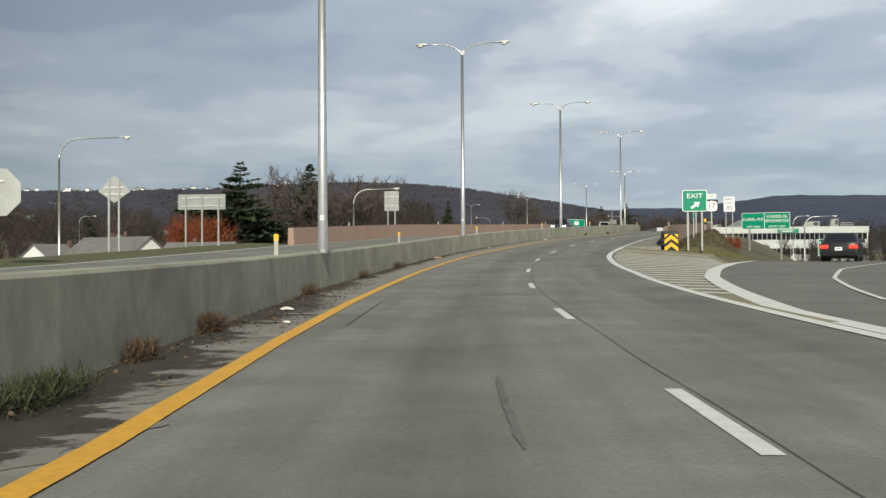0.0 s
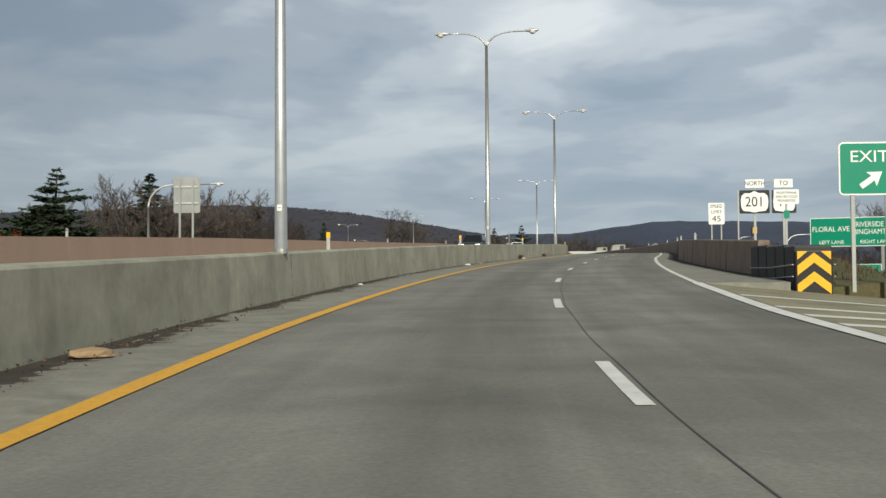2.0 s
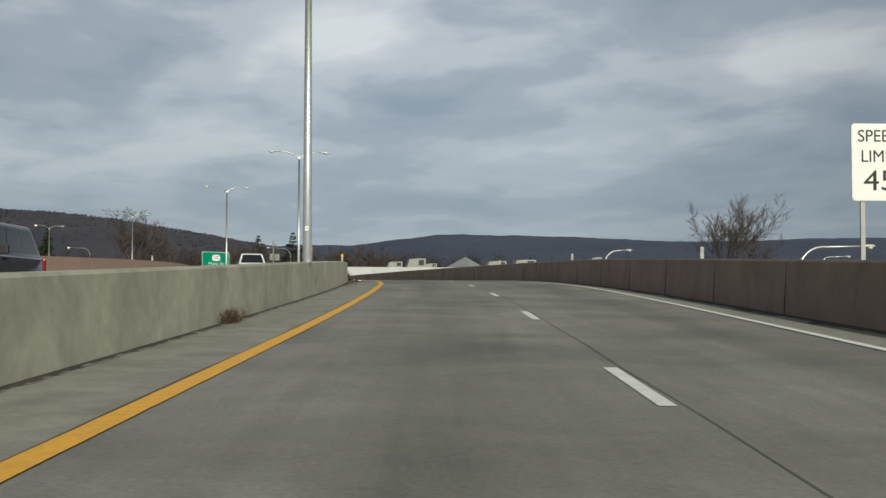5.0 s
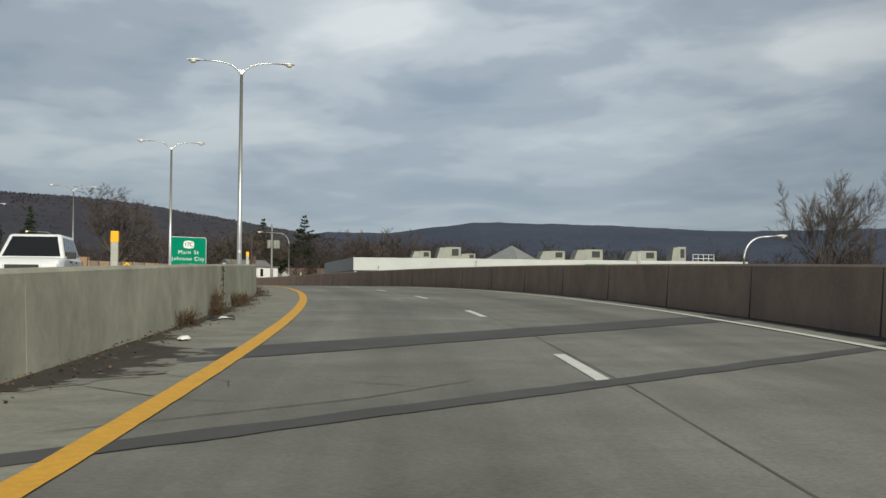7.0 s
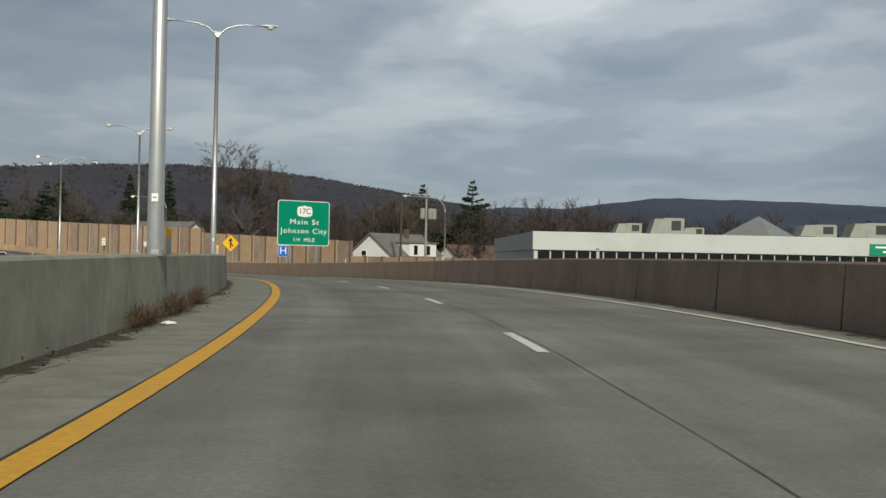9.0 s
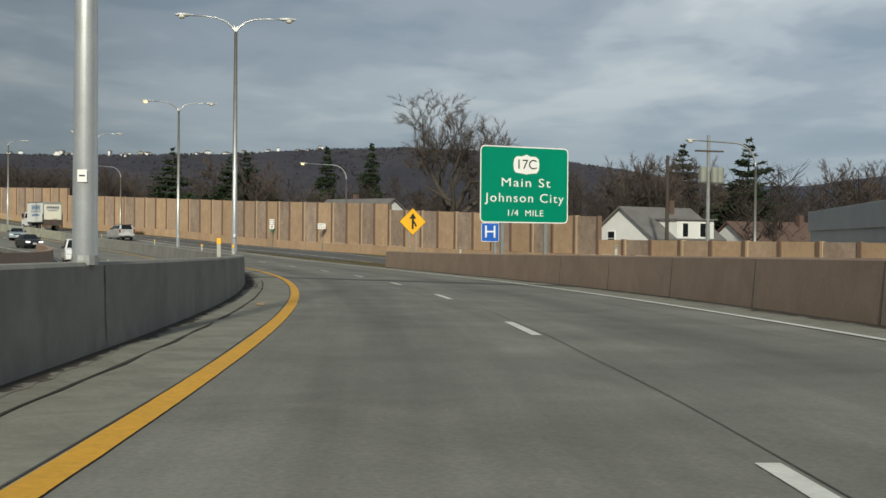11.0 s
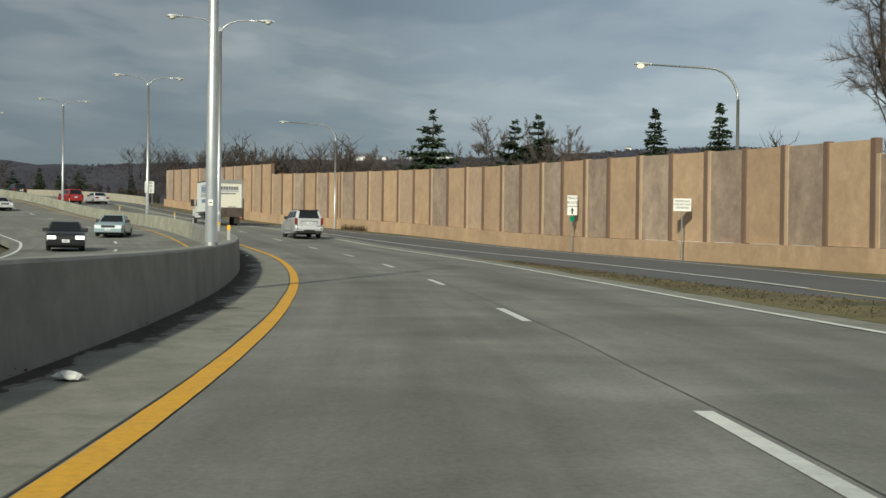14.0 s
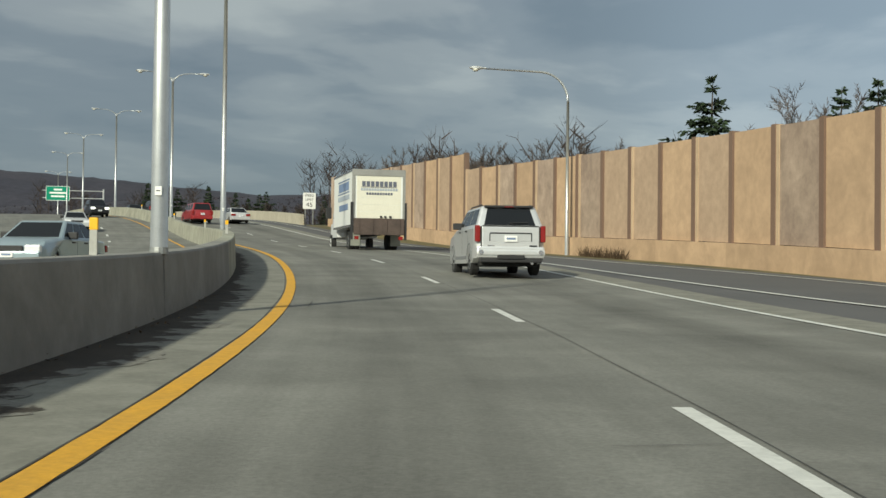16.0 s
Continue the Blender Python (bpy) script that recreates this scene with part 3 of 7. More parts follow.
def worn(s, seed):
    """A few millimetres to centimetres lost from a painted edge."""
    return 0.004 * noise.noise(Vector((s * 1.3, seed, 0))) + 0.008 * noise.noise(Vector((s * 6.0, seed, 3)))


line_y = strip("yellow_edge_line", -200, 690, lambda s: YEL(s) - 0.105 + worn(s, 1), lambda s: YEL(s) + 0.105 + worn(s, 8), 0.012, M_YELLOW, road, step=0.25)
line_w = strip("white_edge_line", -40, 690, lambda s: EDGE(s) - 0.08, lambda s: EDGE(s) + 0.08, 0.012, M_WHITE, road, step=1.0)
seam = strip("lane_joint", -200, 690, lambda s: DASH(s) + 0.111 - SHIFT(s) + 0.012 * math.sin(s * 0.9), lambda s: DASH(s) + 0.121 - SHIFT(s) + 0.012 * math.sin(s * 0.9) + 0.006 * noise.noise(Vector((s * 0.8, 0, 0))), 0.007, M_SEAM, road, step=1.0)
for k in range(-8, 50):
    s = -35.31 + 12.125 * (k - 1)
    s += float(np.interp(s, [212, 232, 268, 320, 375], [0.0, 0.65, 0.95, 0.8, 0.62]))
    if -190 < s < 640:
        strip("lane_dash", s, s + 3.05, lambda q: DASH(q) - 0.08 - SHIFT(q), lambda q: DASH(q) + 0.06 - SHIFT(q), 0.0065, M_WHITE, road, step=0.8)

opp = strip("opposing_road", -200, 690, OPP, lambda s: FACE(s) - 0.5, 0.0, M_ROAD, cols=4, thick=0.4)
tagged(opp, "grey concrete opposing carriageway beyond the median", "road", kind="structure")
strip("white_edge_line", -200, 690, lambda s: OPP(s) + 0.4, lambda s: OPP(s) + 0.55, 0.010, M_WHITE, opp)
strip("yellow_edge_line", -200, 690, lambda s: FACE(s) - 1.75, lambda s: FACE(s) - 1.6, 0.010, M_YELLOW, opp)
for k in range(-14, 55):
    s = -30 + 12.19 * k
    if s < 680:
        strip("lane_dash", s, s + 3.05, lambda q: FACE(q) - 5.45, lambda q: FACE(q) - 5.3, 0.011, M_WHITE, opp, step=1.6)

# median barrier with joints every 12 m
median = empty("median_barrier", Matrix(), "weathered grey concrete median barrier along the carriageway", "barrier", kind="structure")


def barrier_section(s):
    f = FACE(s)
    return [(f + 0.01, -0.05), (f, 0.1), (f - 0.03, 0.92), (f - 0.06, 0.955), (f - 0.42, 0.955), (f - 0.45, 0.92), (f - 0.55, -0.05)]


for k in range(-12, 56):
    a = -11.5 + 12.19 * k
    # lengths between 200 and 365 take the copy with shade in its colour
    sweep("barrier_length", a + 0.004, a + 12.186, barrier_section, M_BARRIERSHADE if 200 < a < 365 else M_BARRIER, median, step=2.04)
# dirt and leaves gathered in the gutter


def dirt(s0, s1, inner, outer, step, flip=False):
    ob = strip("gutter_dirt", s0, s1, inner, outer, 0.008, M_DIRT, None, step=step, cols=3)
    n = len(ob.data.vertices)
    e = [(i % 4) / 3 for i in range(n)]
    ob.data.attributes.new("edge", "FLOAT", "POINT").data.foreach_set("value", [1 - v for v in e] if flip else e)
    return ob


# widths past 300 cover real dirt and also paint in some of the barrier's shade
for j, (a, b, w) in enumerate(((-60, -25, 0.95), (-25, -14, 1.05), (-14, -6, 0.75), (-6, 24, 0.5), (24, 44, 0.42), (44, 75, 0.25), (75, 122, 0.16), (122, 133.5, 0.25), (133.5, 140.5, 1.05), (140.5, 158, 0.35), (158, 172, 0.4), (172, 196, 0.3), (196, 250, 0.2), (250, 264, 0.35), (264, 280, 0.75), (280, 300, 0.3), (300, 330, 0.5), (330, 365, 0.72), (365, 420, 0.4))):
    def outer(s, w=w, a=a, b=b):
        e = min(1.0, (s - a) / 3 + 0.3, (b - s) / 3 + 0.3)
        return FACE(s) + max(0.04, 1.45 * w * e * (0.75 + 0.55 * noise.noise(Vector((s * 0.45, j * 7.0, 0))) + 0.35 * noise.noise(Vector((s * 1.9, j * 3.0, 2))) + 0.12 * noise.noise(Vector((s * 6.5, j * 3.0, 5)))))
    d = dirt(a, b, lambda s: FACE(s) - 0.015, outer, 0.12)
    tagged(d, "dark dirt and dead leaves in the barrier's gutter", "dirt", kind="stuff")

# brown parapet on the outer side, from the gore to the merge
parapet = empty("right_parapet", Matrix(), "brown tinted concrete parapet along the outer shoulder", "parapet", kind="structure")
for k in range(22):
    a = 41.4 + 11.7 * k
    b = min(a + 11.7, 293.4)
    sweep("parapet_length", a, b, lambda s: [(RPAR(s), -0.3), (RPAR(s) + 0.07, 1.02), (RPAR(s) + 0.1, 1.06), (RPAR(s) + 0.4, 1.06), (RPAR(s) + 0.45, -0.6)], M_BROWN if a < 228 else M_BROWNPALE, parapet, step=2.0)
for k in range(37):
    a = 47.3 + 5.85 * k
    w = 0.02 + 0.03 * abs(noise.noise(Vector((a * 0.37, 2, 0))))
    sweep("joint", a, a + w, lambda s: [(RPAR(s) - 0.004, 0.0), (RPAR(s) + 0.066, 1.02), (RPAR(s) + 0.2, 1.02), (RPAR(s) + 0.2, 0.0)], M_SEAM, parapet, step=0.03)
rd = dirt(40, 293, lambda s: RPAR(s) - 0.42 - 0.25 * noise.noise(Vector((s * 0.4, 5, 1))) - 0.1 * noise.noise(Vector((s * 2.1, 5, 1))), lambda s: RPAR(s) + 0.01, 0.3, True)
tagged(rd, "dark dirt and dead leaves along the parapet's foot", "dirt", kind="stuff")
far_parapet = empty("left_parapet", Matrix(), "brown tinted concrete parapet beyond the opposing carriageway", "parapet", kind="structure")
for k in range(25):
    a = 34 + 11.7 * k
    sweep("parapet_length", a + 0.01, a + 11.69, lambda s: [(OPP(s) - 0.5, -0.6), (OPP(s) - 0.45, 1.1), (OPP(s) - 0.1, 1.1), (OPP(s) - 0.02, -0.3)], M_SUNLITBROWN, far_parapet, step=2.0)
end_parapet = empty("far_right_parapet", Matrix(), "pale concrete parapet beyond the sound wall", "parapet", kind="structure")
for k in range(16):
    a = 450.5 + 12 * k
    sweep("parapet_length", a + 0.01, a + 11.99, lambda s: [(RAMPR(s), -0.3), (RAMPR(s) + 0.06, 1.0), (RAMPR(s) + 0.4, 1.0), (RAMPR(s) + 0.45, -0.6)], M_PALE, end_parapet, step=3.0)

# verge, entrance ramp and its lines
verge = strip("verge", 293, 341, lambda s: EDGE(s) + 0.8 + 0.2 * noise.noise(Vector((s * 0.6, 4, 0))), lambda s: max(VERGER(s) + 0.2 * noise.noise(Vector((s * 0.5, 8, 0))), EDGE(s) + 1.02), 0.014, M_GRASS, None, step=1.5, cols=3, thick=0.4)
tagged(verge, "strip of dry grass between carriageway and entrance ramp", "verge", kind="structure")
ramp = strip("entrance_ramp", 245, 690, lambda s: max(min(RAMPL(s), VERGER(s)) - 0.3, EDGE(s) + 0.2), lambda s: max(RAMPR(s), EDGE(s) + 2.6), -0.02, M_RAMP, None, step=1.0, cols=12, thick=0.4)
tagged(ramp, "dark asphalt entrance ramp joining the carriageway", "road", kind="structure")
strip("white_edge_line", 317, 396, lambda s: RAMPL(s) - 0.1, lambda s: RAMPL(s) + 0.1, 0.002, M_WHITE, ramp, step=1.0)
strip("faded_edge_line", 290, 317, lambda s: RAMPL(s) - 0.08, lambda s: RAMPL(s) + 0.08, -0.008, M_FADED, ramp)
strip("white_edge_line", 290, 690, lambda s: max(RAMPR(s), EDGE(s) + 2.6) - 1.42, lambda s: max(RAMPR(s), EDGE(s) + 2.6) - 1.28, 0.002, M_WHITE, ramp, step=1.0)
apron = strip("wall_apron", 296, 452, lambda s: max(RAMPR(s), EDGE(s) + 2.6) - 0.02, lambda s: WALL(s) + 0.4, -0.10, M_GRASS, None, cols=2, thick=0.4)
tagged(apron, "dry grass strip at the sound wall's foot", "verge", kind="structure")

left_verge = strip("left_verge", -200, 36, lambda s: OPP(s) - 4, lambda s: OPP(s) - 0.02, -0.02, M_GREENVERGE, None, cols=4, thick=0.5)
tagged(left_verge, "low green grass beside the opposing carriageway", "verge", kind="structure")

# exit ramp and gore
XL = lerp((-60, 5.4), (-21, 5.6), (-10.8, 6.5), (-3.7, 7.2), (3.9, 8.4), (11.5, 9.9), (18, 11.2), (40, 17.0), (70, 27.0), (110, 44.0), (150, 66.0))
XR = lerp((-60, 8.0), (-17, 8.5), (-11.7, 9.4), (-4.9, 10.7), (3.3, 12.9), (8, 14.8), (12, 16.6), (40, 30.0), (70, 43.0), (110, 60.0), (150, 82.0))
XZ = lerp((-20, 0.0), (2, 0.0), (12, -0.12), (21, -0.36), (40, -1.7), (70, -4.6), (100, -6.6), (150, -8.2))
exit_ramp = sweep("exit_ramp", -60, 150, lambda s: [(XL(s) - 0.2, -0.02 + XZ(s)), ((XL(s) + XR(s)) / 2, -0.02 + XZ(s)), (XR(s) + 2.5, -0.02 + XZ(s)), (XR(s) + 2.5, -0.5 + XZ(s)), (XL(s) - 0.2, -0.5 + XZ(s))], M_EXIT, None, step=1.0)
tagged(exit_ramp, "grey asphalt exit ramp falling away from the carriageway", "road", kind="structure")
for f, w in ((XL, 0.5), (XR, 0.14)):
    sweep("white_edge_line", -30, 40, lambda s: [(f(s) - w / 2, XZ(s) + 0.0), (f(s) + w / 2, XZ(s) + 0.0)], M_WHITE, exit_ramp, step=1.0, closed=False)
SLOPE = lerp((-24, 0.01), (5, 0.03), (20, 0.06), (38, 0.10))
GR = lambda s: max(EDGE(s) + 0.2, min(XL(s), 10.6))
gore = sweep("gore_pavement", -24, 38, lambda s: [(EDGE(s) + 0.05, 0.004), (GR(s), 0.004 - SLOPE(s) * (GR(s) - EDGE(s))), (GR(s), -0.7), (EDGE(s) + 0.05, -0.7)], M_GORE, None, step=1.0)
tagged(gore, "pale tan concrete gore between carriageway and exit ramp", "road", kind="structure")
for s in [-14 + 2.05 * k for k in range(19)] + [25.3, 29.6]:
    a, b = EDGE(s) + 0.2, min(XL(s), 10.2) - 0.1
    if b - a > 0.3:
        za, zb = 0.011 - SLOPE(s) * (a - EDGE(s)), 0.011 - SLOPE(s) * (b - EDGE(s))
        vs = [at(s, a, za), at(s - 0.4, b, zb), at(s + 0.15, b, zb), at(s + 0.55, a, za)]
        mesh_ob("hatch_line", vs, [(0, 1, 2, 3)], M_WHITE, gore)
strip("wide_edge_line", -40, 36, lambda s: EDGE(s) - 0.13, lambda s: EDGE(s) + 0.13, 0.014, M_WHITE, gore, step=1.0)
RISE = lerp((37, 0.0), (44, 0.35), (52, 0.75), (66, 0.6), (75, -0.5))
bank = sweep("gore_bank", 37, 75, lambda s: [(7.75, -0.25), (9.0, RISE(s) * 0.6 - 0.15), (10.4, RISE(s)), (12.2, RISE(s) * 0.8 + 0.4 * XZ(s)), (min(XL(s) - 0.3, 15.0), XZ(s) - 0.1), (min(XL(s) - 0.3, 15.0), -4.5), (7.75, -4.5)], M_GREENVERGE, None, step=1.5)
tagged(bank, "grassy bank behind the gore", "verge", kind="structure")

# asphalt bands over the deck joints
def band(s_left, s_right, w, name="deck_joint_band", skip=0):
    rows = []
    for j in range(skip, 49):
        l = FACE(s_left) + 0.05 + (RPAR(min(s_right, 292)) - 0.3 - FACE(s_left)) * j / 48
        s = s_left + (s_right - s_left) * j / 48
        rag = min(0.09, w * 0.3)
        rows.append((s + rag * noise.noise(Vector((j * 0.43, s_left, 0))), s + w + rag * noise.noise(Vector((j * 0.37, s_left, 9))), l))
    vs = [at(a, l, 0.008) for a, b, l in rows] + [at(b, l, 0.008) for a, b, l in rows]
    mesh_ob(name, vs, [(j, j + 1, j + len(rows) + 1, j + len(rows)) for j in range(len(rows) - 1)], M_PATCH, road)


band(128.9, 139.2, 0.5)
band(135.0, 146.0, 1.9)
band(268.2, 254.3, 1.95)
band(259.75, 246.2, 0.05)

# tar-filled cracks and the joint along the yellow line
LINEJ = lerp((60, -0.13), (126, -0.125), (132, -0.05), (155, -0.05), (165, -0.125), (200, -0.13), (560, -0.14))
strip("line_joint", 60, 560, lambda s: YEL(s) + LINEJ(s) - 0.009 + 0.01 * math.sin(s * 0.7), lambda s: YEL(s) + LINEJ(s) + 0.009 + 0.01 * math.sin(s * 0.7), 0.0095, M_SEAM, road, step=1.0)
gj = strip("gutter_dirt", 220, 262, lambda s: YEL(s) - 0.95 - 0.03 * noise.noise(Vector((s * 0.9, 3, 0))), lambda s: YEL(s) - 0.91 + 0.06 * noise.noise(Vector((s * 0.7, 9, 0))), 0.012, M_DIRT, None, step=0.3)
tagged(gj, "dark line of dirt along the shoulder's joint", "dirt", kind="stuff")


def crack(points, w=0.018, material=None, name="tar_crack"):
    """A thin filled crack through (station, offset) points, slightly ragged."""
    pts = [Vector(p) for p in points]
    fine = []
    for a, b in zip(pts, pts[1:]):
        n = max(2, int((b - a).length / 0.25))
        fine += [a.lerp(b, i / n) for i in range(n)]
    fine.append(pts[-1])
    rows = []
    for i, p in enumerate(fine):
        d = (fine[min(i + 1, len(fine) - 1)] - fine[max(i - 1, 0)]).normalized()
        o = Vector((-d.y, d.x))
        q = p + o * 0.012 * noise.noise(Vector((p.x * 2.3, p.y * 2.3, 1)))
        k = w / 2 * (1 + 0.5 * noise.noise(Vector((p.x * 5, p.y * 5, 4)))) * min(1, 0.3 + 0.35 * min(i, len(fine) - 1 - i))
        rows.append((q - o * k, q + o * k))
    vs = [at(a.x, a.y, 0.0085) for a, b in rows] + [at(b.x, b.y, 0.0085) for a, b in rows]
    n = len(rows)
    mesh_ob(name, vs, [(i, i + 1, n + i + 1, n + i) for i in range(n - 1)], material or M_SEAM, road)


for line in (
    ((-24.6, -1.71), (-22.1, -1.74), (-17.0, -1.81)),
    ((38.2, -2.30), (39.5, -2.24), (42.1, -2.22)),
    ((272.1, -1.4), (273.7, -1.4), (275.7, -1.37)),
    ((321.0, -1.72), (321.1, -1.6), (322.3, -1.59), (324.4, -1.57)),
    ((341.2, -1.73), (342.6, -1.7)),
    ((356.6, -1.36), (358.4, -1.3)),
    ((342.7, 1.05), (342.8, 1.75)),
    ((135.0, -0.63), (134.7, 0.14)),
    ((134.5, -0.73), (134.2, -0.2), (133.97, 0.21)),
    ((135.0, -2.34), (134.4, -1.56), (133.9, -1.5)),
    ((134.1, -2.86), (133.1, -1.82), (132.9, -1.29)),
    ((131.3, -2.3), (133.2, -0.35), (134.6, 0.6)),
):
    crack(line)
crack(((-31.3, 0.36), (-33.2, 0.38), (-35.1, 0.42)), 0.055, M_STAIN, "tyre_mark")
crack(((61.1, 0.89), (60.1, 0.86), (59.1, 0.87)), 0.02, M_STAIN, "hairline_crack")
crack(((59.5, -1.2), (61.4, -1.15)), 0.015, M_STAIN, "hairline_crack")
crack(((-8.0, -0.05), (2.2, -0.4)), 0.05, M_STAIN, "tyre_mark")
crack(((22.9, -4.0), (22.2, 0.5), (21.6, 5.0)), 0.03, M_STAIN, "deck_joint")

# ---- sound wall: tan panels between posts on a plinth ----
sound_wall = empty("sound_wall", Matrix(), "tall sound wall of tan and weathered concrete panels between posts", "sound wall", kind="structure")
_post = lerp((-20, 270.6), (-11, 297.2), (-6, 312.3), (0, 330.2), (14, 370.6), (22, 395.3), (28, 413.2), (40, 450.0))
_panels = [(k, _post(k), _post(k + 1)) for k in range(-20, 40)]
_rng = random.Random(5)
for i, s0, s1 in _panels:
    p, q = at(s0, WALL(s0)), at(s1, WALL(s1))
    d = (q - p)
    d.z = 0
    w = d.length
    ang = math.degrees(math.atan2(d.y, d.x))
    top = WALLTOP((s0 + s1) / 2)
    base = road_z(s0, 0) - 0.45
    m = pose(p.x, p.y, 0, 0, 0, ang)
    tall = i % 2 == 0
    bm = bmesh.new()
    step = WALLTOP(s1 - 0.02) - WALLTOP(s0 + 0.02)
    ends = (WALLTOP(s0 + 0.2), WALLTOP(s1 - 0.2)) if abs(step) < 0.9 else (top, top)
    base1 = road_z(s1, 0) - 0.45
    prism(bm, [(0.15, base + 1.32), (w - 0.15, base1 + 1.32), (w - 0.15, ends[1] - 0.02), (0.15, ends[0] - 0.02)], -0.06, 0.08)
    bmesh.ops.recalc_face_normals(bm, faces=bm.faces)
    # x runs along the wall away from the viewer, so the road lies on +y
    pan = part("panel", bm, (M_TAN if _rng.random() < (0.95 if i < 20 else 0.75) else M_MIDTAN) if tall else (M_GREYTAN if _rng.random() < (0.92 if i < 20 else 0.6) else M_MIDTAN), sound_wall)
    pan.matrix_world = m
    bm = bmesh.new()
    box(bm, -0.15, 0.15, -0.14, 0.17, base + 1.2, ends[0] + 0.03)
    pst = part("wall_post", bm, M_POST, sound_wall)
    pst.matrix_world = m
    if tall:
        bm = bmesh.new()
        box(bm, -0.36, -0.152, -0.10, 0.13, base + 1.25, min(ends[0], WALLTOP(s0 - 0.5)) + 0.02)
        cs = part("cover_strip", bm, M_TANLIGHT, sound_wall)
        cs.matrix_world = m
    bm = bmesh.new()
    prism(bm, [(0, base - 0.8), (w, base1 - 0.8), (w, base1 + 1.3), (0, base + 1.3)], -0.14, 0.34)
    bmesh.ops.recalc_face_normals(bm, faces=bm.faces)
    pl = part("plinth", bm, M_TAN, sound_wall, "plain tan concrete plinth" if i == -20 else "")
    pl.matrix_world = m

# ---- hills round the valley ----


def hill(name, centre_az, half, dist, tops, depth, material, label):
    """A wooded ridge: tops is a list of (azimuth, crest height)."""
    azs, hs = [t[0] for t in tops], [t[1] for t in tops]
    cols, rws = 220, 14
    vs = []
    for i in range(cols + 1):
        az = azs[0] + (azs[-1] - azs[0]) * i / cols
        h = float(np.interp(az, azs, hs))
        h += 1.6 * noise.noise(Vector((az * 1.7, dist * 0.01, 0))) + 0.9 * noise.noise(Vector((az * 9, dist * 0.01, 3))) + 0.7 * noise.noise(Vector((az * 31, 0, 5)))
        for j in range(rws + 1):
            u = j / rws
            r = dist - depth + depth * u * 1.25
            prof = math.sin(min(u, 0.8) / 0.8 * math.pi / 2) ** 1.3 if u <= 0.8 else 1 - (u - 0.8) * 1.2
            z = -6 + (h + 6) * prof + (1 - u) * u * 12 * noise.noise(Vector((az * 0.5, u * 4, dist * 0.01)))
            a = radians(az)
            vs.append((-math.sin(a) * r, math.cos(a) * r, z))
    fs = [(i * (rws + 1) + j, (i + 1) * (rws + 1) + j, (i + 1) * (rws + 1) + j + 1, i * (rws + 1) + j + 1) for i in range(cols) for j in range(rws)]
    ob = mesh_ob(name, vs, fs, material, smooth=True)
    return tagged(ob, label, "hill", kind="structure")


HILLTOP = lerp((-16, 30), (-9, 58), (-5, 76), (-3, 84), (-1, 92), (1, 97), (4, 100), (7, 98), (10, 93), (14, 89), (20, 86), (26, 80), (34, 72), (42, 58))
hill("hill_north", 8, 20, 1500, [(a, HILLTOP(a)) for a in range(-16, 43)], 560, M_HILL, "steep wooded hill of bare brown trees above the valley")
hill("hill_east", -25, 20, 3000, [(-60, 120), (-48, 130), (-38, 138), (-33, 142), (-27, 136), (-22, 150), (-19, 154), (-15.5, 156), (-11.7, 130), (-9, 130), (-4, 105), (6, 90)], 900, M_HILLHAZE, "distant wooded ridge beyond the valley, coloured blue for haze")
hill("hill_west", 55, 20, 1900, [(24, 80), (31, 100), (37, 118), (42, 130), (50, 152), (58, 165), (70, 160), (90, 150)], 600, M_HILL, "wooded ridge of bare trees beyond the road")
hill("hill_behind", 180, 60, 2600, [(88, 130), (130, 150), (180, 140), (240, 150), (302, 120)], 700, M_HILLHAZE, "distant wooded ridge that closes the valley")

# ---- street lamps on the median ----


def cobra_head(parent, tip, d, lit=False):
    """A cobra-head lantern at the end of an arm that points along d."""
    d = Vector(d).normalized()
    bm = bmesh.new()
    tube(bm, [tip - d * 0.1, tip + d * 0.05, tip + d * 0.3, tip + d * 0.62, tip + d * 0.78], [0.05, 0.09, 0.16, 0.15, 0.05], 10)
    for v in bm.verts:
        v.co.z = tip.z + (v.co.z - tip.z) * 0.62 + 0.02
    head = part("lantern", bm, M_LAMP, parent, smooth=True)
    bm = bmesh.new()
    bmesh.ops.create_uvsphere(bm, u_segments=10, v_segments=6, radius=1, matrix=Matrix.Translation(tip + d * 0.45 - Vector((0, 0, 0.07))) @ Matrix.Diagonal((0.17, 0.17, 0.11, 1)))
    lens = part("lens", bm, M_SODIUM if lit else M_LENS, head, "lit amber glass lens" if lit else "clear glass lens", smooth=True)
    return lens


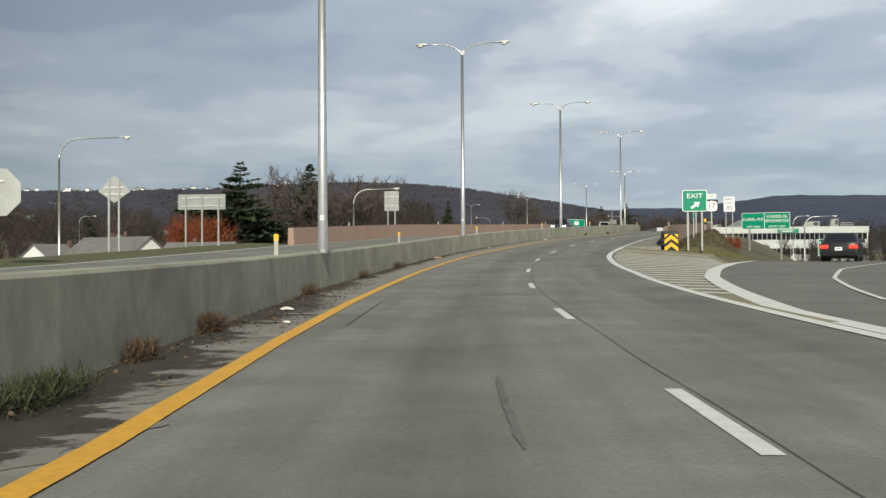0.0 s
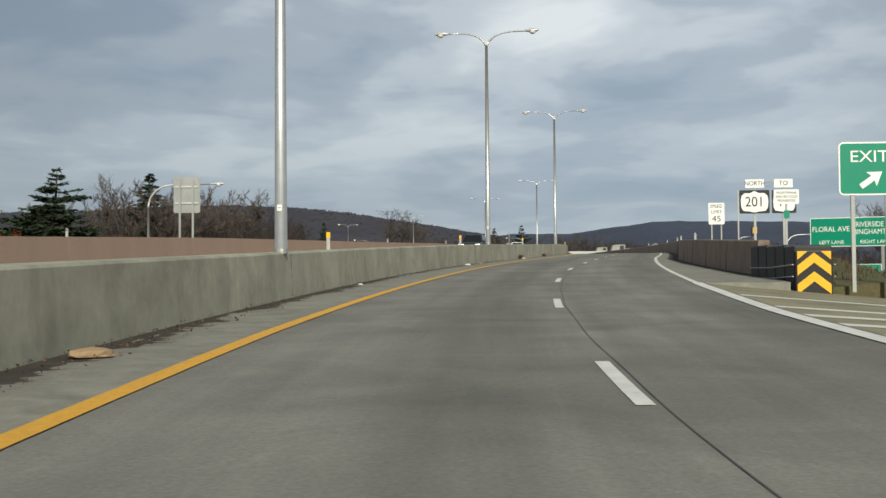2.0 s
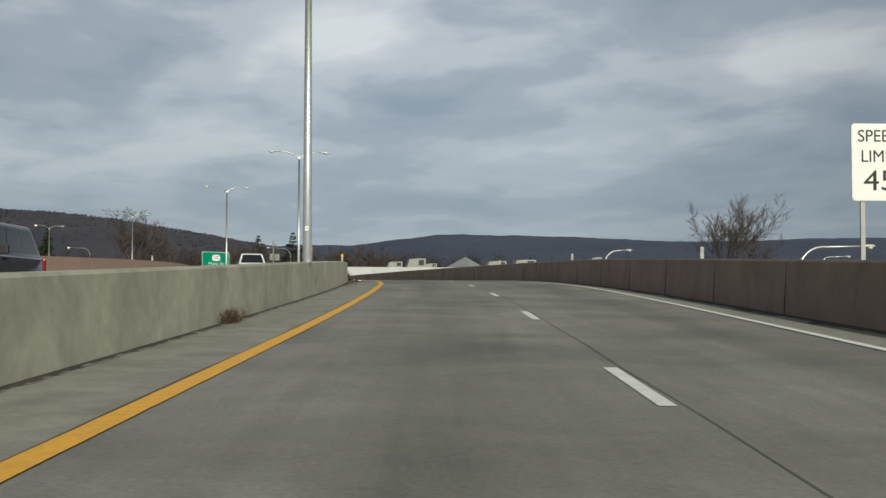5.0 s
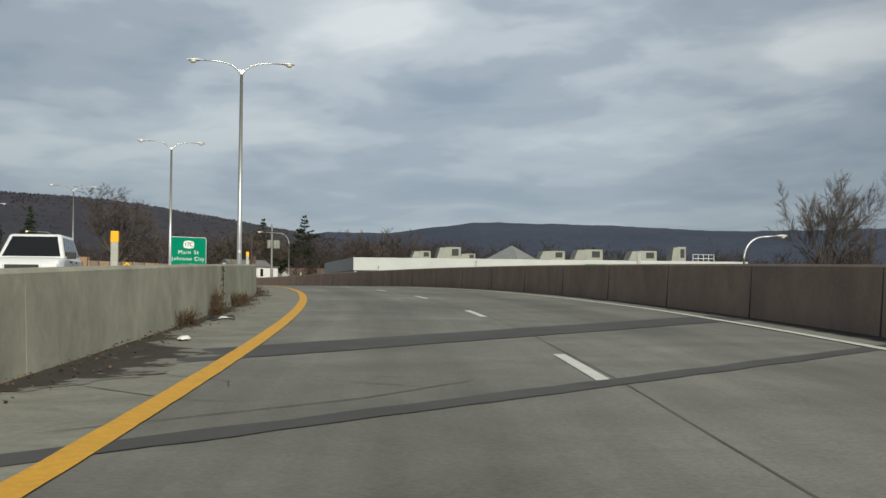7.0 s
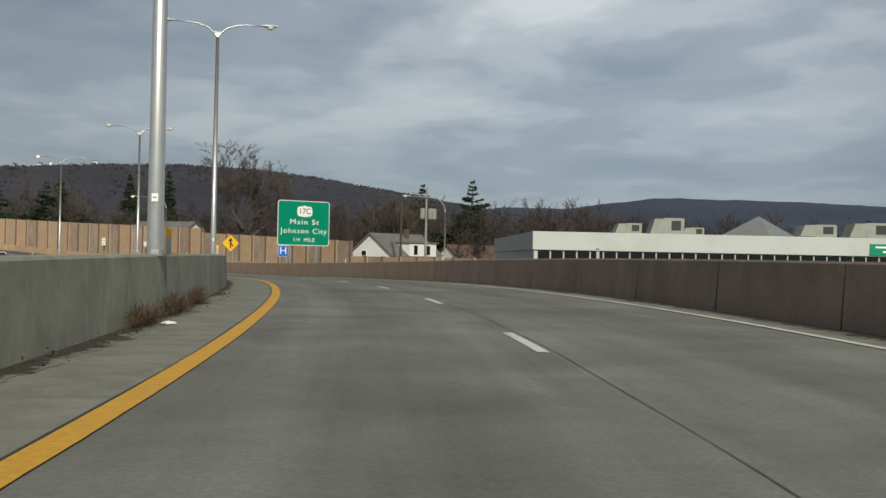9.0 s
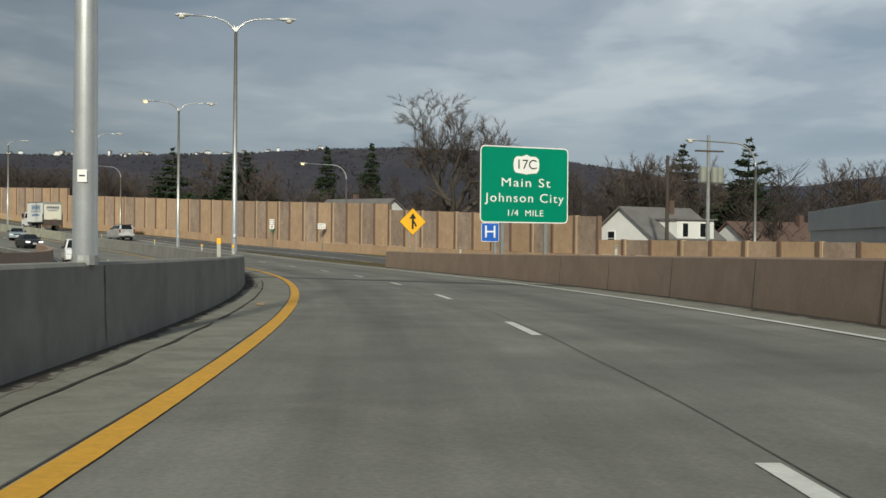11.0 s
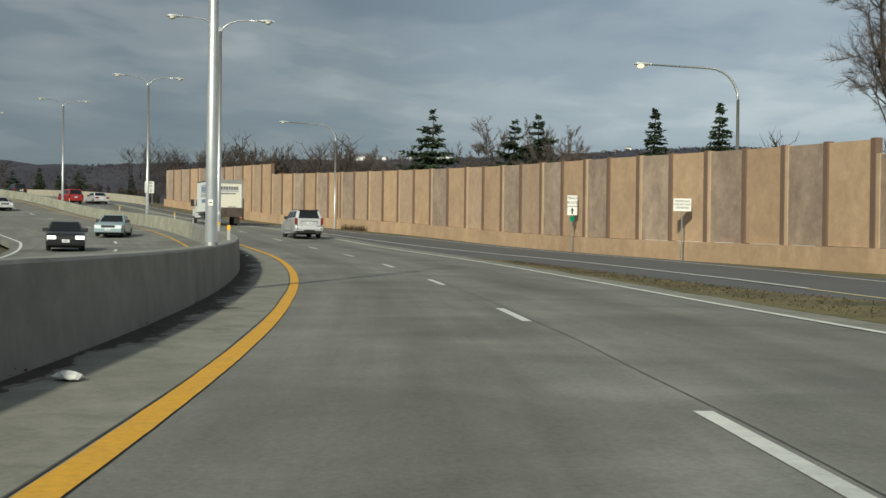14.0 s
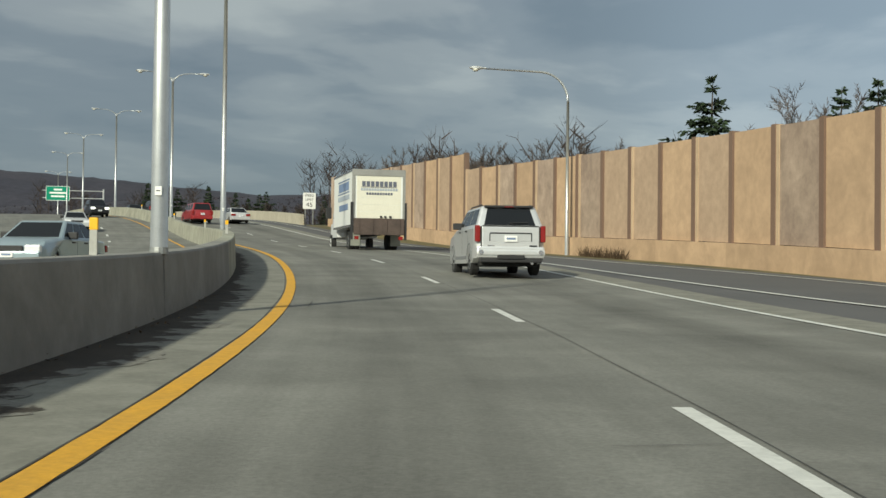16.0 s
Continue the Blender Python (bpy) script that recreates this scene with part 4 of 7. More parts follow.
def twin_lamp(m, lit=False):
    ob = empty("street_lamp", m, "tall galvanised twin-arm street lamp on the median barrier", "street lamp", "lamps along the median")
    bm = bmesh.new()
    tube(bm, [(0, 0, 0), (0, 0, 5), (0, 0, 10.75)], [0.132, 0.108, 0.075], 14)
    part("pole", bm, M_STEEL, ob, smooth=True)
    bm = bmesh.new()
    tube(bm, [(0, 0, -0.02), (0, 0, 0.02), (0, 0, 0.025), (0, 0, 0.08)], [0.145, 0.145, 0.139, 0.134], 14)
    part("base_plate", bm, M_SBACK, ob)
    bm = bmesh.new()
    box(bm, -0.05, 0.05, -0.142, -0.125, 0.84, 0.97, 0.004)
    tag = part("number_plate", bm, M_SWHITE, ob, "small pale number plate")
    bm = bmesh.new()
    box(bm, -0.03, 0.03, -0.146, -0.143, 0.90, 0.915)
    part("text_bar", bm, M_TRIM, tag)
    bm = bmesh.new()
    prism(bm, [(-0.12, 11.05), (-0.05, 10.72), (0.05, 10.72), (0.12, 11.05), (0, 10.92)], -0.05, 0.05)
    part("bracket", bm, M_STEEL, ob)
    for sgn in (-1, 1):
        bm = bmesh.new()
        pts = [(0.03 * sgn, 0, 10.7), (0.16 * sgn, 0, 10.95), (0.45 * sgn, 0, 11.2), (0.9 * sgn, 0, 11.36), (1.4 * sgn, 0, 11.42), (2.15 * sgn, 0, 11.42)]
        tube(bm, pts, [0.055, 0.05, 0.045, 0.04, 0.036, 0.032], 8)
        part("arm", bm, M_STEEL, ob, smooth=True)
        cobra_head(ob, Vector((2.1 * sgn, 0, 11.42)), (sgn, 0, 0), lit and sgn < 0)
    return ob


_lamp = twin_lamp(stand(-10.6, FACE(-10.6) - 0.0, 0.95))
for s, up in ((28.9, 0.1), (69.5, 0.25), (110.4, 0.38), (188.8, -0.38), (229.1, 0.0), (353.9, 0.0), (391.0, 0.0), (434.0, 0.15), (481.5, 0.0), (525, 0.0), (568, 0.0), (610, 0.0)):
    c = copy_thing(_lamp, stand(s, FACE(s) - 0.1, 0.95))
    c.scale.z = 1 + up / 11.8
_lit = twin_lamp(stand(313.1, FACE(312.6) - 0.13, 0.95), lit=True)
_lit["label"] = "tall galvanised twin-arm street lamp with one lit lantern"


def single_lamp(m, height, reach, lit=False, lab="galvanised single-arm street lamp with a curved mast"):
    """A mast that curves over to one lantern on its left (-x)."""
    ob = empty("street_lamp", m, lab, "street lamp", "lamps along the ramps")
    bm = bmesh.new()
    tube(bm, [(0, 0, 0), (0, 0, height - 1.6)], [0.11, 0.07], 10)
    part("pole", bm, M_STEEL, ob, smooth=True)
    bm = bmesh.new()
    r = 1.5
    pts = [(-r + r * math.cos(a), 0, height - 1.6 + r * math.sin(a)) for a in np.linspace(0, math.pi / 2 * 0.97, 8)]
    pts.append((-reach + 0.6, 0, height - 0.02))
    tube(bm, pts, [0.07] * 4 + [0.06] * 4 + [0.04], 8)
    part("arm", bm, M_STEEL, ob, smooth=True)
    cobra_head(ob, Vector((-reach + 0.6, 0, height - 0.02)), (-1, 0, 0), lit)
    return ob


def lamp_at(x, y, top, yaw, reach, lit=False):
    z = ground_z(x, y) - 0.2
    lab = "single-arm street lamp with a lit lantern" if lit else "galvanised single-arm street lamp with a curved mast"
    return single_lamp(pose(x, y, z, 0, 0, yaw), top - z, reach, lit, lab)


lamp_at(-28.6, 88.4, 10.55, 180, 5.2)
lamp_at(-9.6, 127.6, 9.05, 180, 4.8)
lamp_at(52.5, 172.3, 7.5, 180, 4.6)
lamp_at(69.5, 235.5, 9.9, 180, 3.1)
lamp_at(50.5, 332.0, 13.7, 20, 4.8)
lamp_at(15.2, 383.2, 15.35, 27, 5.1, lit=True)
lamp_at(-25.3, 424.2, 17.5, 38, 5.1)
lamp_at(108.0, 253.0, 10.2, 180, 4.5)
lamp_at(-88.0, 287.0, 12.7, 180, 4.0)

# ---- delineator posts on the barriers ----


def delineator(m, cap):
    ob = empty("delineator_post", m, "grey delineator post with a yellow cap on the median" if cap else "pale grey delineator post on the parapet", "post", "median posts" if cap else "parapet posts")
    bm = bmesh.new()
    box(bm, -0.048, 0.048, -0.025, 0.025, -0.01, 0.31, 0.012)
    part("post", bm, M_POSTGREY, ob)
    bm = bmesh.new()
    box(bm, -0.052, 0.052, -0.028, 0.028, 0.30, 0.45, 0.014) if cap else box(bm, -0.04, 0.04, -0.03, -0.026, 0.2, 0.3)
    part("cap" if cap else "reflector", bm, M_SYELLOW if cap else M_CHROME, ob, "yellow reflective cap" if cap else "")
    return ob


MARKS = lerp((0, -16.3), (2, 35.0), (6, 139.5), (7, 165.2), (11, 271.9), (14, 350.5), (20, 508))
_dp = delineator(stand(-16.3, FACE(-16.3) - 0.3, 0.955), True)
for k in range(1, 19):
    s = MARKS(k)
    copy_thing(_dp, stand(s, FACE(s) - 0.3, 0.955))
_dr = delineator(stand(60, RPAR(60) + 0.25, 1.06), False)
for s in (84, 108, 132, 156, 180, 204, 228, 252, 276):
    copy_thing(_dr, stand(s, RPAR(s) + 0.25, 1.06))
for s in (46, 70, 95, 120, 146):
    copy_thing(_dr, stand(s, OPP(s) - 0.3, 1.1))["label"] = "pale grey delineator post on the far parapet"

# ---- signs ----


def letters(me, material, parent):
    """Split a line of text into its letters, each a part."""
    bm = bmesh.new()
    bm.from_mesh(me)
    left, spans = set(bm.verts), []
    while left:
        todo, isle = [left.pop()], []
        while todo:
            v = todo.pop()
            isle.append(v)
            for e in v.link_edges:
                o = e.other_vert(v)
                if o in left:
                    left.remove(o)
                    todo.append(o)
        xs = [v.co.x for v in isle]
        spans.append((min(xs), max(xs)))
    bm.free()
    groups = []
    for a, b in sorted(spans):
        if groups and a < groups[-1][1]:
            groups[-1][1] = max(b, groups[-1][1])
        else:
            groups.append([a, b])
    for a, b in groups:
        bm = bmesh.new()
        bm.from_mesh(me)
        bmesh.ops.delete(bm, geom=[v for v in bm.verts if not a - 1e-4 <= v.co.x <= b + 1e-4], context="VERTS")
        part("letter", bm, material, parent)
    bpy.data.meshes.remove(me)


def words(name, text, height, x, z, material, parent, y=-0.012, squeeze=1.0, width=0.0, space=1.0):
    """Raised letters; height is that of the capitals, x and z their centre; width, if given, that of the line."""
    cu = bpy.data.curves.new(name, "FONT")
    cu.body, cu.align_x, cu.align_y, cu.size, cu.extrude = text, "CENTER", "CENTER", height / 0.70, 0.002
    cu.offset, cu.space_character = 0.0, space
    ob = bpy.data.objects.new(name, cu)
    scene.collection.objects.link(ob)
    me = bpy.data.meshes.new_from_object(ob.evaluated_get(bpy.context.evaluated_depsgraph_get()))
    bpy.data.objects.remove(ob)
    bpy.data.curves.remove(cu)
    me.materials.clear()
    me.materials.append(material)
    if width:
        squeeze = width / (max(v.co.x for v in me.vertices) - min(v.co.x for v in me.vertices))
    me.transform(Matrix.Translation((x, y, z)) @ Matrix.Rotation(radians(90), 4, "X") @ Matrix.Diagonal((squeeze, 1, 1, 1)))
    letters(me, material, parent)


_numbered = twin_lamp(stand(275.05, FACE(275.05) - 0.13, 0.95))
words("route_number", "201", 0.055, 0, 0.76, M_TRIM, _numbered, -0.136, 1.1)


def rounded(w, h, r, x=0.0, z=0.0, n=5):
    pts = []
    for cx, cz, a0 in ((w / 2 - r, h / 2 - r, 0), (-w / 2 + r, h / 2 - r, 90), (-w / 2 + r, -h / 2 + r, 180), (w / 2 - r, -h / 2 + r, 270)):
        for k in range(n + 1):
            a = radians(a0 + 90 * k / n)
            pts.append((x + cx + r * math.cos(a), z + cz + r * math.sin(a)))
    return pts


def plate(name, outline, y0, y1, material, parent, label=""):
    bm = bmesh.new()
    prism(bm, outline, y0, y1)
    bmesh.ops.recalc_face_normals(bm, faces=bm.faces)
    return part(name, bm, material, parent, label)


def bars(parent, x, z, w, h, material, y=-0.012, name="text_bar"):
    bm = bmesh.new()
    box(bm, x - w / 2, x + w / 2, y, y + 0.006, z - h / 2, z + h / 2)
    return part(name, bm, material, parent)


def sign_posts(parent, xs, z_top, z_bot, r=0.05, y=0.06, material=None):
    for x in xs:
        bm = bmesh.new()
        box(bm, x - r, x + r, y - r * 0.6, y + r * 0.6, z_bot, z_top)
        part("post", bm, material or M_SBACK, parent)


def sign_base(name, p, yaw, label, w, h, material, border=None, r=0.12, bw=0.035, category="sign", group=""):
    """A sign whose origin is the face's centre; the face looks along -y."""
    ob = empty(name, pose(*p, 0, 0, yaw), label, category, group)
    if border:
        plate("border", rounded(w, h, r), 0.0, 0.02, border, ob)
        plate("face", rounded(w - 2 * bw, h - 2 * bw, max(0.01, r - bw)), -0.006, -0.001, material, ob)
    else:
        plate("face", rounded(w, h, r), 0.0, 0.02, material, ob)
    plate("back", rounded(w - 0.02, h - 0.02, max(0.01, r - 0.01)), 0.021, 0.03, M_SBACK, ob)
    return ob


def arrow(parent, x, z, size, angle, material, y=-0.012):
    pts = [(-0.11, -0.5), (0.11, -0.5), (0.11, 0.08), (0.34, 0.0), (0.0, 0.52), (-0.34, 0.0), (-0.11, 0.08)]
    c, s = math.cos(radians(angle)), math.sin(radians(angle))
    return plate("arrow", [(x + size * (u * c + v * s), z + size * (-u * s + v * c)) for u, v in pts], y, y + 0.006, material, parent)


def shield(parent, x, z, w, h, text, th, squeeze=1.0):
    plate("shield", [(x + w * u, z + h * v) for u, v in ((-0.5, 0.02), (-0.47, 0.28), (-0.36, 0.40), (-0.16, 0.40), (0, 0.5), (0.16, 0.40), (0.36, 0.40), (0.47, 0.28), (0.5, 0.02), (0.48, -0.28), (0.40, -0.42), (0.14, -0.46), (0, -0.5), (-0.14, -0.46), (-0.40, -0.42), (-0.48, -0.28))], -0.012, -0.007, M_SWHITE, parent)
    words("route_number", text, th, x, z - 0.02 * h, M_SBLACK, parent, -0.016, squeeze)


# exit gore sign
ex = sign_base("exit_sign", (16.13, 76.0, 4.95), -8, "green exit sign with a white slanting arrow at the gore", 1.56, 1.38, M_GREEN, M_SWHITE, 0.13, 0.04)
words("lettering", "EXIT", 0.30, 0, 0.30, M_SWHITE, ex, squeeze=1.15)
arrow(ex, 0.05, -0.28, 0.66, 55, M_SWHITE)
sign_posts(ex, (-0.42, 0.46), 0.6, -3.2)

# route markers
rt = sign_base("route_marker", (20.38, 95.6, 5.5), -10, "black and white north route marker on a steel post", 1.27, 1.0, M_SBLACK, None, 0.06)
shield(rt, 0, 0, 1.16, 0.92, "201", 0.42, 0.9)
plate("banner", rounded(0.8, 0.36, 0.03, 0.02, 0.78), 0.0, 0.02, M_SWHITE, rt)
words("lettering", "NORTH", 0.19, 0.02, 0.78, M_SBLACK, rt, -0.004, 0.9)
sign_posts(rt, (0.02,), 0.95, -2.9)
sign_posts(rt, (-0.68,), 0.5, -2.9, 0.03)
for z in (0.70, 0.86):
    bm = bmesh.new()
    tube(bm, [(0.3, 0.04, z), (1.1, 0.04, z)], 0.02, 6)
    part("tie_bar", bm, M_STEEL, rt)
rt2 = sign_base("route_marker", (21.6, 95.38, 5.5), -10, "black and white route marker with a TO banner", 1.02, 1.0, M_SBLACK, None, 0.06)
shield(rt2, 0, 0, 0.92, 0.92, "17", 0.42)
plate("banner", rounded(0.78, 0.36, 0.03, -0.02, 0.78), 0.0, 0.02, M_SWHITE, rt2)
words("lettering", "TO", 0.19, -0.02, 0.78, M_SBLACK, rt2, -0.004)
sign_posts(rt2, (0.0,), 0.95, -2.9)
ped = sign_base("prohibition_sign", (18.45, 87.3, 5.08), -9, "small white sign with black lettering on a steel post", 0.88, 0.52, M_SWHITE, None, 0.04)
for k, w in enumerate(("PEDESTRIANS", "AND BICYCLES", "PROHIBITED")):
    words("lettering", w, 0.085, 0, 0.14 - 0.14 * k, M_SBLACK, ped, -0.004, 0.95)
sign_posts(ped, (0.0,), 0.2, -2.7, 0.035)
plate("green_marker", rounded(0.2, 0.28, 0.02, 0, -0.62), -0.01, 0.01, M_GREEN, ped, "small green marker plate")

# speed limit signs


def speed_sign(p, yaw, w, h, lab, zb):
    ob = sign_base("speed_limit_sign", p, yaw, lab, w, h, M_SWHITE, M_SBLACK, 0.08, 0.02)
    plate("margin", rounded(w, h, 0.08), -0.0005, 0.0, M_SWHITE, ob)
    k = h / 1.75
    words("lettering", "SPEED", 0.27 * k, 0, 0.58 * k, M_SBLACK, ob, -0.010, 0.95)
    words("lettering", "LIMIT", 0.27 * k, 0, 0.12 * k, M_SBLACK, ob, -0.010, 0.95)
    words("lettering", "45", 0.46 * k, 0, -0.44 * k, M_SBLACK, ob, -0.010, 1.15)
    sign_posts(ob, (-w * 0.3, w * 0.3), h * 0.3, zb)
    return ob


speed_sign((33.8, 140.05, 7.75), -14, 1.27, 1.75, "white speed limit sign with black lettering on two posts", -4.0)
_p = at(452, 11.9)
speed_sign((_p.x, _p.y, _p.z + 2.3), 52, 1.3, 1.6, "white speed limit sign beside the far parapet", -2.6)

# lane guide sign over the exit ramp and a small detour board
fl = sign_base("guide_sign", (27.75, 102.0, 4.5), -28, "wide green lane guide sign beyond the exit ramp", 4.1, 1.42, M_GREEN, M_SWHITE, 0.08, 0.035)
plate("divider", [(-0.13, -0.68), (-0.09, -0.68), (-0.09, 0.68), (-0.13, 0.68)], -0.01, -0.007, M_SWHITE, fl)
words("lettering", "FLORAL AVE", 0.25, -1.08, 0.14, M_SWHITE, fl, squeeze=0.88)
words("lettering", "LEFT LANE", 0.17, -1.05, -0.5, M_SWHITE, fl)
words("lettering", "RIVERSIDE DR", 0.25, 0.95, 0.34, M_SWHITE, fl, squeeze=0.8)
words("lettering", "BINGHAMTON", 0.25, 0.95, -0.02, M_SWHITE, fl, squeeze=0.82)
words("lettering", "RIGHT LANE", 0.17, 0.95, -0.5, M_SWHITE, fl)
sign_posts(fl, (-1.4, 1.3), 0.4, -5.5, 0.07)
dt = sign_base("detour_sign", (46.4, 141.2, 2.6), -16, "small green route sign with an orange symbol panel", 3.4, 2.0, M_GREEN, M_SWHITE, 0.1, 0.04)
plate("panel_divider", [(-0.1, -0.95), (-0.05, -0.95), (-0.05, 0.95), (-0.1, 0.95)], -0.01, -0.007, M_SWHITE, dt)
shield(dt, -0.9, -0.25, 1.0, 0.7, "201", 0.34, 0.85)
bars(dt, -0.9, 0.55, 1.2, 0.18, M_SWHITE)
plate("symbol", [(0.8 + u, v) for u, v in ((-0.6, 0.1), (-0.35, 0.5), (0, 0.72), (0.35, 0.5), (0.6, 0.1), (0.2, -0.1), (0.25, -0.8), (-0.25, -0.8), (-0.2, -0.1))], -0.012, -0.007, M_SYELLOW, dt)
sign_posts(dt, (-1.1, 1.1), 0.5, -5.0, 0.06)

# backs of signs that face the other carriageway


def sign_back(p, yaw, outline, lab, posts, zb, braces=()):
    ob = empty("sign_back", pose(*p, 0, 0, yaw), lab, "sign", "signs seen from behind")
    plate("board", outline, 0.0, 0.02, M_SBACK, ob)
    for z in braces:
        bm = bmesh.new()
        box(bm, posts[0] - 0.25, posts[-1] + 0.25, -0.05, -0.005, z - 0.04, z + 0.04)
        part("brace", bm, M_STEEL, ob)
    sign_posts(ob, posts, max(z for _, z in outline) * 0.8, zb, 0.05, -0.08)
    return ob


sign_back((-4.55, 105.3, 6.55), -8, rounded(1.3, 1.75, 0.08), "grey back of a tall speed sign on two posts", (-0.32, 0.32), -4.2, (0.4, -0.4))
sign_back((-15.1, 74.25, 4.95), -6, rounded(3.05, 0.95, 0.06), "grey back of a wide sign on three posts", (-1.0, 0.05, 1.1), -4.0, (0.25, -0.25))
sign_back((-17.2, 62.1, 4.9), 0, [(0, 0.85), (-0.85, 0), (0, -0.6), (0.85, 0)], "grey back of a diamond warning sign on two posts", (-0.26, 0.26), -4.4, (0.2, -0.15))
sign_back((-16.0, 42.5, 3.7), 6, [(0.35, 0.85), (-0.35, 0.85), (-0.85, 0.35), (-0.85, -0.35), (-0.35, -0.85), (0.35, -0.85), (0.85, -0.35), (0.85, 0.35)], "grey back of a large eight-sided sign", (0.0,), -3.6, (0.4,))

# yellow box on the parapet
yb = empty("warning_beacon", stand(62.5, 9.6, 1.15), "dark box with a yellow reflector panel on a steel post", "beacon")
sign_posts(yb, (0.0,), 0.02, -2.2, 0.04, 0.0)
bm = bmesh.new()
box(bm, -0.16, 0.16, -0.12, 0.12, 0, 0.5, 0.03)
part("housing", bm, M_TRIM, yb)
bm = bmesh.new()
box(bm, -0.09, 0.10, -0.14, -0.12, 0.16, 0.44)
part("reflector", bm, M_SYELLOW, yb)

# crash cushion with chevrons at the gore
cc = empty("crash_cushion", pose(14.64, 76.1, road_z(36.4, 8) - 0.40, 0, 0, -9), "black crash cushion with a yellow chevron panel at the gore", "crash cushion")
cc.scale = (1.22, 1.15, 1.27)
for k in range(5):
    bm = bmesh.new()
    box(bm, -0.40 - 0.006 * k, 0.40 + 0.006 * k, 0.05 + 0.94 * k, 0.97 + 0.94 * k, 0.03, 1.05 + 0.03 * k + 0.015 * (k % 2), 0.04)
    part("bay", bm, M_TRIM, cc, "sagging black plastic bay" if k == 0 else "")
for x in (-0.44, 0.44):
    for z in (0.42, 0.66):
        bm = bmesh.new()
        tube(bm, [(x, 0.0, z), (x, 2.4, z - 0.03), (x, 4.75, z)], 0.016, 6)
        part("rail", bm, M_SBACK, cc)
bm = bmesh.new()
box(bm, -0.39, 0.39, -0.03, 0.04, 0.0, 0.95, 0.03)
panel = part("chevron_panel", bm, M_SBLACK, cc, "black panel with yellow chevrons")
for z0 in (0.06, 0.44):
    plate("chevron", [(-0.35, z0), (-0.35, z0 + 0.2), (0, z0 + 0.46), (0.35, z0 + 0.2), (0.35, z0), (0, z0 + 0.26)], -0.042, -0.033, M_SYELLOW, panel)
for x in (-1, 1):
    plate("chevron", [(x * 0.35, 0.76), (x * 0.35, 0.93), (x * 0.14, 0.93)], -0.042, -0.033, M_SYELLOW, panel)

# big town sign, hospital sign and merge sign beside the parapet
_ya = 30
ts = sign_base("town_sign", (33.5 + 2.75 * math.cos(radians(_ya)), 317.9 + 2.75 * math.sin(radians(_ya)), 10.28), _ya, "large green town sign with white lettering on two posts", 5.5, 4.18, M_GREEN, M_SWHITE, 0.28, 0.06)
shield(ts, 0.08, 1.12, 1.62, 1.1, "17C", 0.52, 1.05)
words("lettering", "Main St", 0.47, 0.05, 0.10, M_SWHITE, ts, width=3.05, space=1.18)
words("lettering", "Johnson City", 0.48, 0.02, -0.74, M_SWHITE, ts, width=4.95, space=1.18)
words("lettering", "1/4  MILE", 0.34, 0.02, -1.56, M_SWHITE, ts, width=2.2, space=1.12)
sign_posts(ts, (-1.35, 1.35), 1.6, -5.5, 0.1, 0.1)
hs = sign_base("hospital_sign", (34.05, 318.2, 7.66), _ya - 6, "square blue hospital sign with a white letter", 1.02, 1.02, M_SBLUE, M_SWHITE, 0.08, 0.025)
words("lettering", "H", 0.66, 0, 0, M_SWHITE, hs, squeeze=1.1)
sign_posts(hs, (0.3,), 0.3, -3.0, 0.08, 0.08)
mg = sign_base("merge_sign", (28.15, 333.3, 8.42), 20, "yellow diamond merge sign with a black arrow", 0.1, 0.1, M_SBLACK, None, 0.02)
plate("diamond_border", [(0, 0.93), (-0.93, 0), (0, -0.93), (0.93, 0)], -0.004, 0.015, M_SBLACK, mg)
plate("diamond", [(0, 0.9), (-0.9, 0), (0, -0.9), (0.9, 0)], -0.010, -0.005, M_SYELLOW, mg)
plate("merge_arrow", [(0.06, -0.5), (0.06, -0.1), (0.2, -0.35), (0.3, -0.28), (0.08, 0.08), (0.06, 0.2), (0.24, 0.2), (0, 0.58), (-0.24, 0.2), (-0.07, 0.2), (-0.07, -0.5)], -0.014, -0.0105, M_SBLACK, mg)
sign_posts(mg, (-0.25, 0.25), 0.3, -3.1, 0.04, 0.05)

# small signs at the sound wall
tr = sign_base("truck_route_sign", (5.0, 391.5, 9.12), 32, "small white truck route sign on a thin post", 0.62, 0.62, M_SWHITE, None, 0.03)
words("lettering", "TRUCK", 0.15, 0, 0.15, M_SBLACK, tr, -0.004, 0.9)
words("lettering", "ROUTE", 0.15, 0, -0.12, M_SBLACK, tr, -0.004, 0.9)
plate("arrow_plate", rounded(0.6, 0.5, 0.03, 0, -0.6), 0.0, 0.02, M_SWHITE, tr)
arrow(tr, 0, -0.6, 0.36, 0, M_SBLACK, -0.006)
plate("green_marker", rounded(0.24, 0.3, 0.02, 0, -1.05), 0.0, 0.02, M_GREEN, tr)
sign_posts(tr, (0.0,), 0.2, -3.4, 0.03)
pb = sign_base("prohibition_sign", (12.75, 381.9, 8.55), 28, "small white sign with black lettering before the sound wall", 0.9, 0.62, M_SWHITE, None, 0.03)
for k, w in enumerate(("PEDESTRIANS", "AND BICYCLES", "PROHIBITED")):
    words("lettering", w, 0.09, 0, 0.17 - 0.16 * k, M_SBLACK, pb, -0.004, 0.95)
sign_posts(pb, (0.0,), 0.2, -3.0, 0.03)

# ---- trees ----


